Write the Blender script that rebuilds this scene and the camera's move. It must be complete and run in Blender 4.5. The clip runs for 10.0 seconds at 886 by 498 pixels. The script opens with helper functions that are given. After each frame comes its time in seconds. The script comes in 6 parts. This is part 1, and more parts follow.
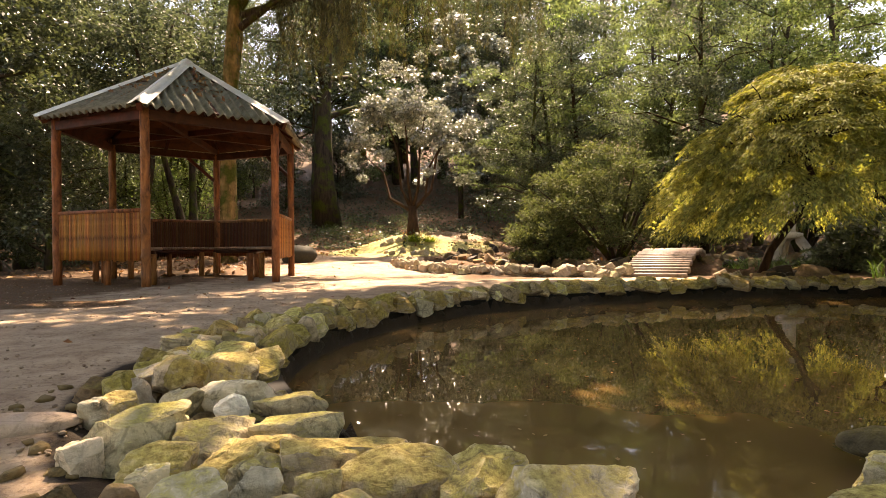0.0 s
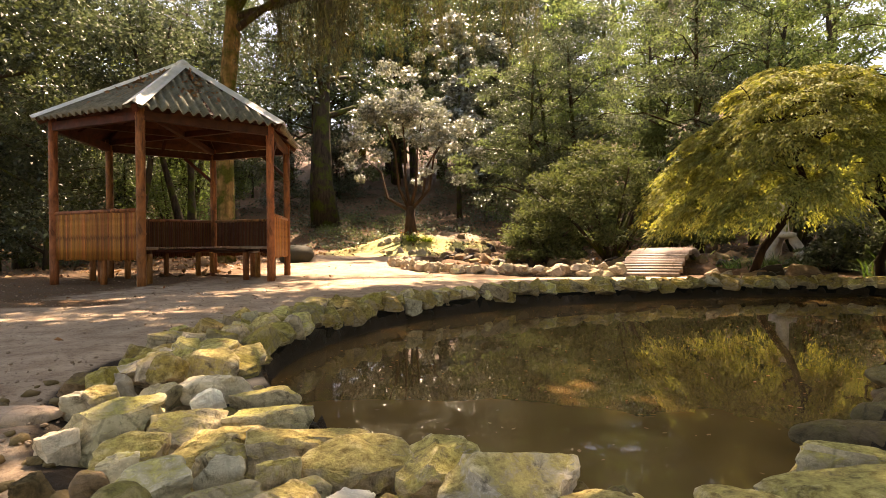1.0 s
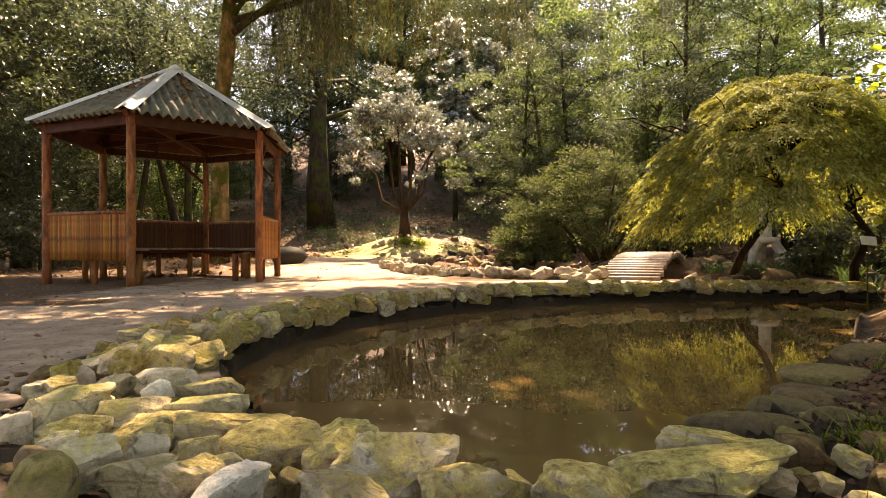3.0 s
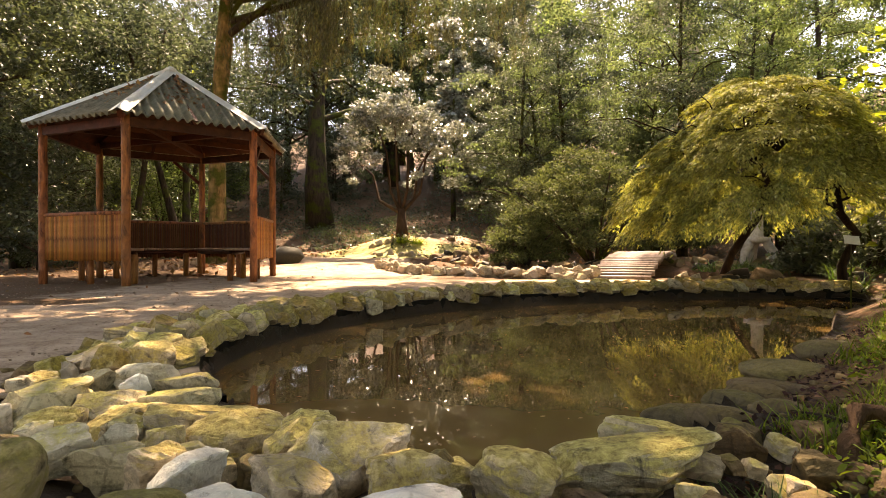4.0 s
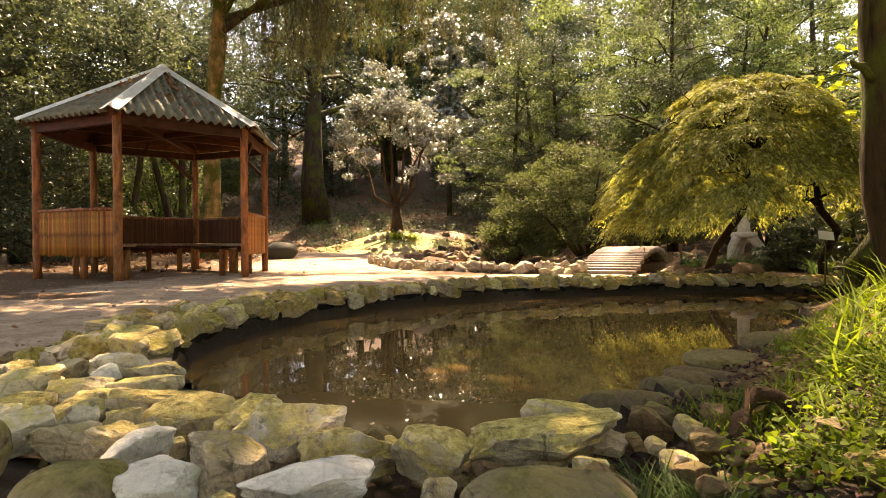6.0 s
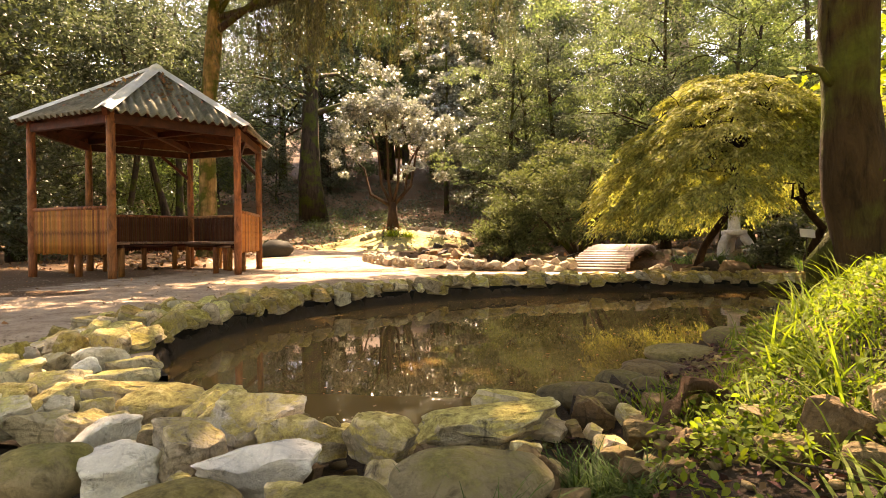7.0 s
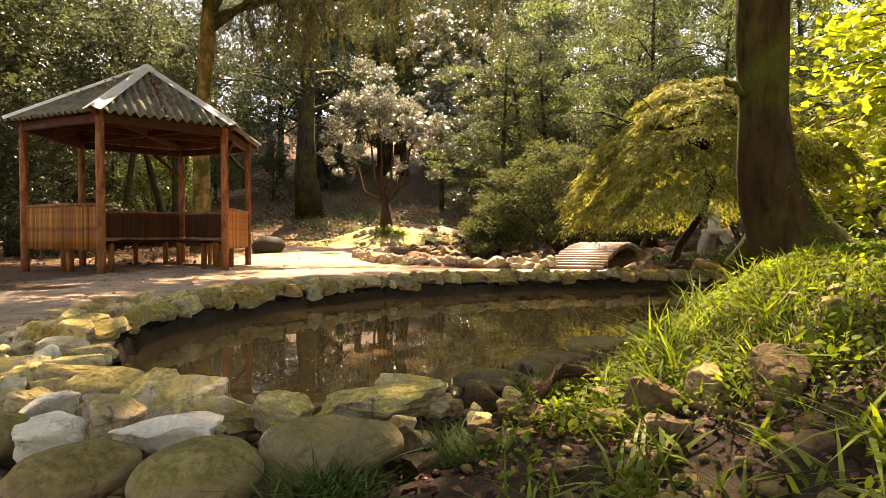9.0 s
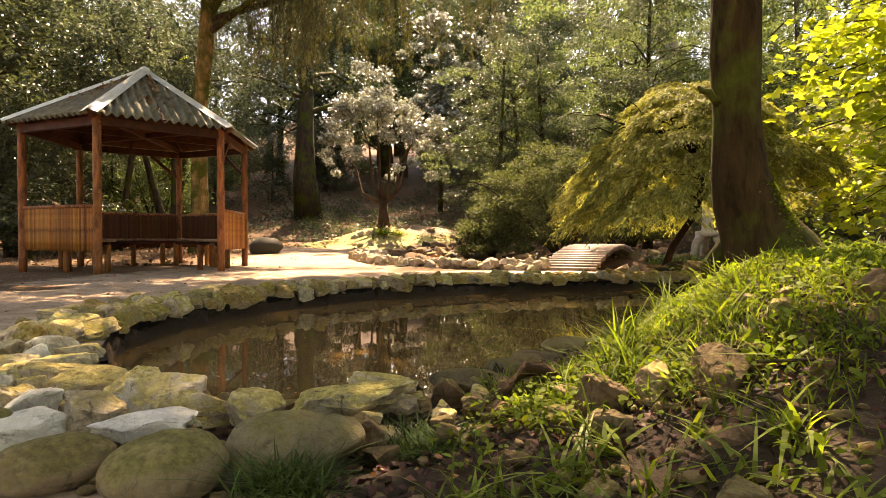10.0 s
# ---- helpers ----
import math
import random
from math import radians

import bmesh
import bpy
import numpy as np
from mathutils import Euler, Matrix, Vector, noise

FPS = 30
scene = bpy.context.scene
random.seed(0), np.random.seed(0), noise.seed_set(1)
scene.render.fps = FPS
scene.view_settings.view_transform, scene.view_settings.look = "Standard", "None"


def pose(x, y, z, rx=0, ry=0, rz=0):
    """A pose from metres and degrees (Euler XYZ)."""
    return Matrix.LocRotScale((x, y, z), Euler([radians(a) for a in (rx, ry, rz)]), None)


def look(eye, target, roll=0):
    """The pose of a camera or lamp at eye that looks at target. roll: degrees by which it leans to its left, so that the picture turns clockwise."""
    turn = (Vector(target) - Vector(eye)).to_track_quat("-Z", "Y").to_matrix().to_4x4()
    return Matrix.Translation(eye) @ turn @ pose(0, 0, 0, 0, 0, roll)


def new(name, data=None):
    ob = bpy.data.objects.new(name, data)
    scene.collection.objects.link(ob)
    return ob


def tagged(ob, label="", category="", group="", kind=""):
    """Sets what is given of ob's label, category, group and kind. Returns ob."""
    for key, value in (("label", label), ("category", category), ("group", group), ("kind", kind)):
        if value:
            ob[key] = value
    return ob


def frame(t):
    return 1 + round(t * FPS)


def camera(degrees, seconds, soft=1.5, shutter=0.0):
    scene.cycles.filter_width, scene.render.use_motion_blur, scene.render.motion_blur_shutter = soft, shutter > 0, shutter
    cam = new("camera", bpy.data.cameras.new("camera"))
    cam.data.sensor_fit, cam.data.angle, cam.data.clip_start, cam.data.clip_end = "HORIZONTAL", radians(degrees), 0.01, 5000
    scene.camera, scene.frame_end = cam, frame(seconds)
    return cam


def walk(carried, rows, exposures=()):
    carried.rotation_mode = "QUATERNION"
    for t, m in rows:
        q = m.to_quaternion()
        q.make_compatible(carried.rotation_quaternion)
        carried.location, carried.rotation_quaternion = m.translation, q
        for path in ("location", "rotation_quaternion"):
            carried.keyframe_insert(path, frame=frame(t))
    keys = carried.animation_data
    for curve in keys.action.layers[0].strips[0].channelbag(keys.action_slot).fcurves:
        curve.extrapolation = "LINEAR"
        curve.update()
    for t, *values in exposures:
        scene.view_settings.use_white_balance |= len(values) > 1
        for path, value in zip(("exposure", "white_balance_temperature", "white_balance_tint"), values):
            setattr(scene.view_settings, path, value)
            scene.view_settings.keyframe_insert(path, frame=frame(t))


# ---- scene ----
cam = camera(78.2, 10.0, soft=0.9)
PATH = [
    (0, (-0.048, 0.358, 0.465), (-0.025, 2.58, 0.453), -0.4),
    (0.5, (-0.008, 0.331, 0.466), (0.013, 2.331, 0.454), -0.4),
    (1, (0.042, 0.3, 0.465), (0.061, 2.3, 0.453), -0.4),
    (1.5, (0.1, 0.262, 0.466), (0.118, 2.262, 0.454), -0.3),
    (2, (0.155, 0.22, 0.469), (0.172, 2.22, 0.458), -0.2),
    (2.5, (0.208, 0.182, 0.473), (0.225, 2.182, 0.469), 0.0),
    (4, (0.374, 0.073, 0.473), (0.388, 2.073, 0.468), -0.1),
    (4.5, (0.423, 0.039, 0.475), (0.438, 2.038, 0.464), -0.1),
    (5, (0.443, 0.024, 0.476), (0.46, 2.024, 0.462), -0.1),
    (5.5, (0.488, -0.007, 0.477), (0.502, 1.993, 0.458), -0.1),
    (7, (0.667, -0.132, 0.482), (0.681, 1.867, 0.45), -0.2),
    (7.5, (0.744, -0.185, 0.485), (0.755, 1.814, 0.445), -0.1),
    (8, (0.838, -0.25, 0.49), (0.845, 1.75, 0.444), -0.1),
    (8.5, (0.912, -0.302, 0.495), (0.92, 1.698, 0.449), 0.0),
    (9, (0.962, -0.338, 0.499), (0.97, 1.662, 0.454), 0.1),
    (9.5, (1.007, -0.37, 0.503), (1.014, 1.63, 0.459), 0.1),
    (10, (1.06, -0.409, 0.508), (1.066, 1.591, 0.467), 0.2),
]
walk(cam, [(t, look(eye, target, roll)) for t, eye, target, roll in PATH], exposures=[
    (0.0, 2.34, 9200, 24), (4.0, 2.46, 9500, 24), (4.5, 2.78, 10000, 25), (4.9, 2.80, 10000, 25), (5.3, 2.54, 9900, 24),
    (6.4, 2.54, 9900, 24), (6.8, 2.86, 10300, 26), (7.1, 2.78, 10300, 26), (7.45, 2.50, 10000, 24), (10.0, 2.48, 10000, 24)])

# ---- light ----
SUN_EL, SUN_AZ = radians(54), radians(4)
world = bpy.data.worlds.new("sky")
scene.world = world
world.use_nodes = True
wn = world.node_tree.nodes
sky = wn.new("ShaderNodeTexSky")
sky.sky_type, sky.sun_disc = "NISHITA", False
sky.sun_elevation, sky.sun_rotation = SUN_EL, SUN_AZ
wn["Background"].inputs["Strength"].default_value = 0.14
world.node_tree.links.new(sky.outputs[0], wn["Background"].inputs["Color"])
sun_data = bpy.data.lights.new("sun", "SUN")
sun_data.energy, sun_data.angle, sun_data.color = 4.9, radians(0.6), (1.0, 0.93, 0.82)
sun_lamp = new("sun", sun_data)
toward = Vector((math.sin(SUN_AZ) * math.cos(SUN_EL), math.cos(SUN_AZ) * math.cos(SUN_EL), math.sin(SUN_EL)))
sun_lamp.matrix_world = look(toward * 60, (0, 0, 0))

# ---- materials ----


class Nodes:
    """A small builder of node materials."""

    def __init__(self, name):
        self.mat = bpy.data.materials.new(name)
        self.mat.use_nodes = True
        self.tree = self.mat.node_tree
        self.bsdf = self.tree.nodes["Principled BSDF"]
        self.out = self.tree.nodes["Material Output"]
        self.at = self.add("ShaderNodeTexCoord").outputs["Object"]

    def add(self, kind):
        return self.tree.nodes.new(kind)

    def link(self, a, b):
        self.tree.links.new(a, b)

    def world_space(self):
        self.at = self.add("ShaderNodeNewGeometry").outputs["Position"]

    def noise(self, scale, detail=4.0, rough=0.6, stretch=None, distort=0.0):
        n = self.add("ShaderNodeTexNoise")
        n.inputs["Scale"].default_value, n.inputs["Detail"].default_value = scale, detail
        n.inputs["Roughness"].default_value, n.inputs["Distortion"].default_value = rough, distort
        if stretch:
            m = self.add("ShaderNodeMapping")
            m.inputs["Scale"].default_value = stretch
            self.link(self.at, m.inputs[0])
            self.link(m.outputs[0], n.inputs["Vector"])
        else:
            self.link(self.at, n.inputs["Vector"])
        return n.outputs["Fac"]

    def voronoi(self, scale, feature="F1"):
        n = self.add("ShaderNodeTexVoronoi")
        n.feature = feature
        n.inputs["Scale"].default_value = scale
        self.link(self.at, n.inputs["Vector"])
        return n.outputs["Distance"]

    def ramp(self, fac, *stops):
        r = self.add("ShaderNodeValToRGB")
        while len(r.color_ramp.elements) < len(stops):
            r.color_ramp.elements.new(0.5)
        for e, (p, c) in zip(r.color_ramp.elements, stops):
            e.position, e.color = p, ((c, c, c, 1) if isinstance(c, float) else (*c, 1))
        self.link(fac, r.inputs[0])
        return r.outputs[0]

    def mix(self, fac, a, b, how="MIX"):
        m = self.add("ShaderNodeMix")
        m.data_type, m.blend_type = "RGBA", how
        for sock, v in ((m.inputs[0], fac), (m.inputs[6], a), (m.inputs[7], b)):
            if isinstance(v, (int, float)):
                sock.default_value = v
            elif isinstance(v, tuple):
                sock.default_value = (*v, 1)
            else:
                self.link(v, sock)
        return m.outputs[2]

    def math(self, how, a, b=0.0):
        m = self.add("ShaderNodeMath")
        m.operation = how
        for sock, v in zip(m.inputs, (a, b)):
            if isinstance(v, (int, float)):
                sock.default_value = v
            else:
                self.link(v, sock)
        return m.outputs[0]

    def random(self, island=False):
        return self.add("ShaderNodeNewGeometry").outputs["Random Per Island"] if island else self.add("ShaderNodeObjectInfo").outputs["Random"]

    def up(self):
        s = self.add("ShaderNodeSeparateXYZ")
        self.link(self.add("ShaderNodeNewGeometry").outputs["Normal"], s.inputs[0])
        return s.outputs["Z"]

    def attribute(self, name):
        a = self.add("ShaderNodeAttribute")
        a.attribute_name = name
        return a.outputs["Fac"]

    def vary(self, colour, rnd, amount=0.3, hue=0.03):
        h = self.add("ShaderNodeHueSaturation")
        self.link(colour, h.inputs["Color"])
        self.link(self.math("ADD", self.math("MULTIPLY", rnd, 2 * amount), 1 - amount), h.inputs["Value"])
        self.link(self.math("ADD", self.math("MULTIPLY", self.math("FRACT", self.math("MULTIPLY", rnd, 7.3)), 2 * hue), 0.5 - hue), h.inputs["Hue"])
        return h.outputs[0]

    def finish(self, colour, rough=0.7, bump=None, strength=0.4, distance=0.02, metal=0.0, spec=0.5):
        for name, v in (("Base Color", colour), ("Roughness", rough), ("Metallic", metal), ("Specular IOR Level", spec)):
            if isinstance(v, (int, float)):
                self.bsdf.inputs[name].default_value = v
            elif isinstance(v, tuple):
                self.bsdf.inputs[name].default_value = (*v, 1)
            else:
                self.link(v, self.bsdf.inputs[name])
        if bump is not None:
            b = self.add("ShaderNodeBump")
            b.inputs["Strength"].default_value, b.inputs["Distance"].default_value = strength, distance
            self.link(bump, b.inputs["Height"])
            self.link(b.outputs[0], self.bsdf.inputs["Normal"])
        return self.mat


def leaf_material(name, dark, light, rough=0.45, glow=0.4, through_tint=(1.25, 1.2, 0.55), spec=0.5):
    """Leaf: a glossy face that lets some light pass through."""
    n = Nodes(name)
    rnd = n.random(True)
    big = n.noise(0.9, 2.0)
    colour = n.mix(n.math("MULTIPLY", n.math("ADD", rnd, big), 0.5), dark, light)
    colour = n.vary(colour, rnd, 0.35, 0.02)
    n.finish(colour, rough, spec=spec)
    thin = n.add("ShaderNodeBsdfTranslucent")
    n.link(n.mix(1.0, colour, through_tint, "MULTIPLY"), thin.inputs["Color"])
    both = n.add("ShaderNodeMixShader")
    both.inputs[0].default_value = glow
    n.link(n.bsdf.outputs[0], both.inputs[1])
    n.link(thin.outputs[0], both.inputs[2])
    n.link(both.outputs[0], n.out.inputs["Surface"])
    return n.mat


def bark_material(name, dark, light, moss=0.0, scale=9.0):
    n = Nodes(name)
    n.world_space()
    grain = n.noise(scale, 6.0, 0.7, (1, 1, 0.22), 0.6)
    patch = n.noise(2.2, 3.0)
    colour = n.mix(n.ramp(grain, (0.3, 0.0), (0.7, 1.0)), dark, light)
    if moss:
        green = n.mix(n.noise(30.0), (0.025, 0.032, 0.007), (0.10, 0.11, 0.02))
        colour = n.mix(n.ramp(n.math("ADD", patch, n.math("MULTIPLY", grain, 0.25)), (0.62 - 0.25 * moss, 0.0), (0.75 - 0.2 * moss, 1.0)), colour, green)
    return n.finish(colour, 0.9, grain, 1.0, 0.04, spec=0.08)


def stone_material(name, mossy=0.5, pale=(0.62, 0.52, 0.34), moss_light=(0.56, 0.472, 0.15), moss_dark=(0.17, 0.122, 0.030), rough=0.9, grime=0.8, layers=(1.0, 1.4, 2.6), wear=0.8):
    """Weathered limestone under a broken yellow-green film of moss and algae."""
    n = Nodes(name)
    n.world_space()
    rnd = n.random()
    grain, fine, mid, big = n.noise(150.0, 3.0, 0.7), n.noise(48.0, 5.0, 0.75), n.noise(16.0, 6.0, 0.7, None, 0.6), n.noise(5.0, 3.0)
    strata = n.noise(5.5, 4.0, 0.6, layers, 0.5)
    base = n.mix(n.ramp(strata, (0.32, 0.0), (0.62, 1.0)), tuple(c * (0.85 - 0.45 * grime) for c in pale), pale)
    base = n.mix(n.ramp(fine, (0.48, 0.0), (0.66, grime)), base, tuple(c * 0.3 for c in pale))
    crack = n.voronoi(13.0, "DISTANCE_TO_EDGE")
    base = n.mix(n.ramp(n.math("ADD", crack, n.math("MULTIPLY", fine, 0.12)), (0.075, 0.65 * grime), (0.115, 0.0)), base, tuple(c * 0.28 for c in pale))
    base = n.mix(n.ramp(grain, (0.58, 0.0), (0.72, 0.5)), base, tuple(min(1, c * 1.35) for c in pale))
    green = n.mix(n.ramp(fine, (0.34, 0.0), (0.64, 1.0)), moss_dark, moss_light)
    cover = n.math("ADD", n.math("MULTIPLY", n.up(), 0.24), n.math("ADD", n.math("MULTIPLY", big, 0.38), n.math("MULTIPLY", mid, 0.42)))
    cover = n.math("ADD", cover, n.math("ADD", n.math("MULTIPLY", n.math("SUBTRACT", fine, 0.5), 0.22), n.math("MULTIPLY", n.math("SUBTRACT", rnd, 0.5), 0.26)))
    edge = 0.785 - 0.50 * mossy
    colour = n.mix(n.ramp(cover, (edge - 0.07, 0.0), (edge + 0.06, 0.92)), base, green)
    point = n.add("ShaderNodeNewGeometry").outputs["Pointiness"]
    worn = n.math("ADD", point, n.math("MULTIPLY", n.math("SUBTRACT", fine, 0.5), 0.10))
    colour = n.mix(n.ramp(worn, (0.515, 0.0), (0.60, wear)), colour, tuple(min(1, c * 1.25) for c in pale))
    colour = n.mix(n.ramp(mid, (0.30, 0.85), (0.44, 0.0)), colour, (0.045, 0.035, 0.018))
    colour = n.vary(colour, rnd, 0.2, 0.015)
    bump = n.math("ADD", n.math("MULTIPLY", strata, 0.5), n.math("ADD", n.math("MULTIPLY", mid, 0.45), n.math("MULTIPLY", fine, 0.2)))
    return n.finish(colour, rough, bump, 1.0, 0.03, spec=0.12)


def wood_material(name, dark, light, rough=0.45, scale=18.0, stretch=(1, 1, 0.12), spread=0.25):
    n = Nodes(name)
    grain = n.noise(scale, 6.0, 0.65, stretch, 0.8)
    wear = n.noise(5.0, 3.0)
    colour = n.mix(n.ramp(grain, (0.3, 0.0), (0.72, 1.0)), dark, light)
    colour = n.mix(n.ramp(wear, (0.5, 0.0), (0.8, 0.5)), colour, tuple(c * 0.45 for c in dark))
    colour = n.vary(colour, n.random(), spread, 0.012)
    return n.finish(colour, rough, grain, 0.3, 0.008, spec=0.2)


def ground_material():
    """Bare sandy path, leaf litter, moss, mud and shade-dark stone gaps, spread by the plan's masks."""
    n = Nodes("earth")
    n.world_space()
    fine, grit, mid, big = n.noise(90.0, 4.0, 0.7), n.noise(35.0, 5.0, 0.75), n.noise(6.0, 5.0, 0.6), n.noise(1.3, 3.0)
    sand = n.mix(n.ramp(mid, (0.3, 0.0), (0.72, 1.0)), (0.28, 0.185, 0.115), (0.54, 0.405, 0.27))
    sand = n.mix(n.ramp(grit, (0.5, 0.0), (0.66, 0.75)), sand, (0.17, 0.11, 0.075))
    sand = n.mix(n.ramp(fine, (0.6, 0.0), (0.75, 0.6)), sand, (0.62, 0.52, 0.40))
    litter = n.mix(n.ramp(grit, (0.35, 0.0), (0.65, 1.0)), (0.05, 0.024, 0.010), (0.17, 0.088, 0.036))
    litter = n.mix(n.ramp(mid, (0.52, 0.0), (0.75, 0.5)), litter, (0.06, 0.075, 0.02))
    moss = n.mix(n.ramp(grit, (0.3, 0.0), (0.7, 1.0)), (0.18, 0.16, 0.04), (0.56, 0.50, 0.20))
    mud_and_gaps = n.mix(mid, (0.012, 0.008, 0.0045), (0.045, 0.03, 0.016))

    def mask(name, low, high):
        return n.ramp(n.math("ADD", n.attribute(name), n.math("MULTIPLY", n.math("SUBTRACT", mid, 0.5), 0.5)), (low, 0.0), (high, 1.0))

    colour = n.mix(mask("sand", 0.35, 0.6), litter, sand)
    colour = n.mix(mask("moss", 0.35, 0.6), colour, moss)
    colour = n.mix(mask("mud_and_gaps", 0.35, 0.6), colour, mud_and_gaps)
    colour = n.mix(n.ramp(big, (0.35, 0.25), (0.6, 0.0)), colour, (0.12, 0.08, 0.05))
    bump = n.math("ADD", n.math("MULTIPLY", mid, 0.6), n.math("MULTIPLY", grit, 0.4))
    return n.finish(colour, 0.92, bump, 1.0, 0.04, spec=0.25)


def water_material(name, dark, light, wave=14.0):
    n = Nodes(name)
    n.world_space()
    colour = n.mix(n.ramp(n.noise(0.9, 3.0), (0.3, 0.0), (0.75, 1.0)), dark, light)
    ripple = n.noise(wave, 2.0, 0.5, (1, 0.6, 1))
    slow = n.noise(2.2, 2.0)
    n.finish(colour, 0.015, n.math("ADD", n.math("MULTIPLY", ripple, 0.12), n.math("MULTIPLY", slow, 0.4)), 0.10, 0.02)
    n.bsdf.inputs["IOR"].default_value = 1.33
    return n.mat


def plain_material(name, a, b, rough=0.7, scale=20.0, metal=0.0, spec=0.5):
    n = Nodes(name)
    g = n.noise(scale, 5.0, 0.7)
    colour = n.vary(n.mix(n.ramp(g, (0.3, 0.0), (0.7, 1.0)), a, b), n.random(), 0.15, 0.01)
    return n.finish(colour, rough, g, 0.25, 0.01, metal, spec)


EARTH = ground_material()
WATER = water_material("pond_water", (0.115, 0.068, 0.024), (0.165, 0.10, 0.036), 11.0)
CREEK = water_material("creek_water", (0.014, 0.011, 0.006), (0.03, 0.022, 0.01), 9.0)
LIME = stone_material("mossy_limestone", 0.56)
RIMSTONE = stone_material("mossy_rim_stone", 0.72, (0.44, 0.35, 0.21), (0.37, 0.285, 0.07), (0.11, 0.078, 0.02))
LIME_PALE = stone_material("pale_limestone", 0.2, (0.70, 0.60, 0.43), grime=0.4)
LIME_WHITE = stone_material("white_limestone", -0.1, (0.84, 0.77, 0.63), grime=0.25)
LIME_HALF = stone_material("patched_limestone", 0.42, (0.64, 0.52, 0.33))
LIME_PATCH = stone_material("white_patched_limestone", 0.46, (0.80, 0.70, 0.52), grime=0.5)
SLAB = stone_material("worn_path_slab", -0.2, (0.42, 0.33, 0.23), grime=0.35, layers=(1.0, 1.0, 1.0))
COBBLE = stone_material("olive_river_stone", 0.5, (0.19, 0.14, 0.078), (0.175, 0.135, 0.048), (0.088, 0.064, 0.024), 0.6, 0.5, (1.0, 1.0, 1.0))
BOULDER = stone_material("olive_mossy_boulder", 0.55, (0.32, 0.24, 0.14), (0.22, 0.185, 0.055), (0.085, 0.068, 0.022), 0.75, 0.5, (1.0, 1.0, 1.0))
ROCK = stone_material("brown_bank_rock", 0.2, (0.21, 0.145, 0.075), (0.22, 0.18, 0.055), (0.1, 0.08, 0.028), 0.9, 0.8, (1.0, 1.0, 1.0))
ROCK_TAN = stone_material("tan_bank_rock", 0.3, (0.34, 0.25, 0.14), (0.30, 0.24, 0.075), (0.13, 0.10, 0.034), 0.9, 0.7, (1.0, 1.0, 1.0))
SHADED_ROCK = stone_material("wet_shaded_rock", 0.12, (0.040, 0.030, 0.019), (0.05, 0.045, 0.014), (0.022, 0.019, 0.008), 0.5)
CREEKSTONE = stone_material("creek_stone", 0.2, (0.38, 0.31, 0.22), (0.28, 0.235, 0.08), (0.14, 0.115, 0.04))
GRIT = plain_material("sandy_grit", (0.16, 0.10, 0.06), (0.46, 0.35, 0.24), 0.9, 30.0, 0.0, 0.2)
SHADED_MORTAR = plain_material("shaded_wall_mortar", (0.002, 0.0016, 0.001), (0.008, 0.006, 0.0036), 0.6, 25.0, 0.0, 0.15)
POSTWOOD = wood_material("stained_round_timber", (0.050, 0.018, 0.007), (0.42, 0.165, 0.052), 0.55, 12.0, (1, 1, 0.3))
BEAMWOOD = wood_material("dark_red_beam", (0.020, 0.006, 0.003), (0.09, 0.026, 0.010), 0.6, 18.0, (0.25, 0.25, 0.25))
CANE_OLD = wood_material("smoky_brown_cane", (0.10, 0.034, 0.009), (0.42, 0.16, 0.04), 0.6, 14.0, (1, 1, 0.35), 0.42)
CANE_SHADED = wood_material("shaded_cane", (0.05, 0.018, 0.007), (0.18, 0.062, 0.021), 0.6)
CANE = wood_material("honey_bamboo_cane", (0.15, 0.053, 0.013), (0.58, 0.24, 0.06), 0.55, 14.0, (1, 1, 0.35), 0.42)
SEATCANE = wood_material("worn_bamboo_seat", (0.16, 0.09, 0.055), (0.40, 0.27, 0.17), 0.5, 18.0, (0.3, 0.3, 0.3))
BRIDGECANE = wood_material("weathered_bamboo", (0.125, 0.09, 0.07), (0.28, 0.215, 0.17), 0.6, 14.0, (0.4, 0.4, 0.4))
ROOFING = plain_material("weathered_fibre_cement", (0.10, 0.092, 0.058), (0.25, 0.235, 0.165), 0.85, 9.0, 0.0, 0.3)
RIDGE = plain_material("pale_zinc_flashing", (0.50, 0.52, 0.46), (0.70, 0.71, 0.64), 0.6, 6.0, 0.0)
DEADLEAF = leaf_material("fallen_leaf", (0.12, 0.05, 0.025), (0.38, 0.20, 0.08), 0.7, 0.15, (1, 0.9, 0.7))
LITTER_PURPLE = leaf_material("dark_fallen_leaf", (0.022, 0.009, 0.008), (0.10, 0.04, 0.03), 0.7, 0.1, (1, 0.9, 0.7), spec=0.2)
BARK_DARK = bark_material("dark_bark", (0.020, 0.015, 0.010), (0.085, 0.06, 0.04), 0.15)
BARK_MOSSY = bark_material("dark_brown_bark", (0.014, 0.009, 0.004), (0.070, 0.043, 0.019), 0.1, 16.0)
BARK_GREEN = bark_material("moss_covered_bark", (0.010, 0.008, 0.003), (0.04, 0.032, 0.012), 0.6, 30.0)
BARK_TWIST = bark_material("blackish_twisted_bark", (0.008, 0.005, 0.003), (0.035, 0.022, 0.012), 0.0, 20.0)
BARK_PALE = bark_material("pale_bark", (0.20, 0.16, 0.11), (0.50, 0.42, 0.32))
BARK_TAN = bark_material("tan_flaking_bark", (0.06, 0.036, 0.015), (0.42, 0.275, 0.12), 0.35, 11.0)
BARK_RED = bark_material("reddish_bark", (0.03, 0.018, 0.011), (0.10, 0.058, 0.033))
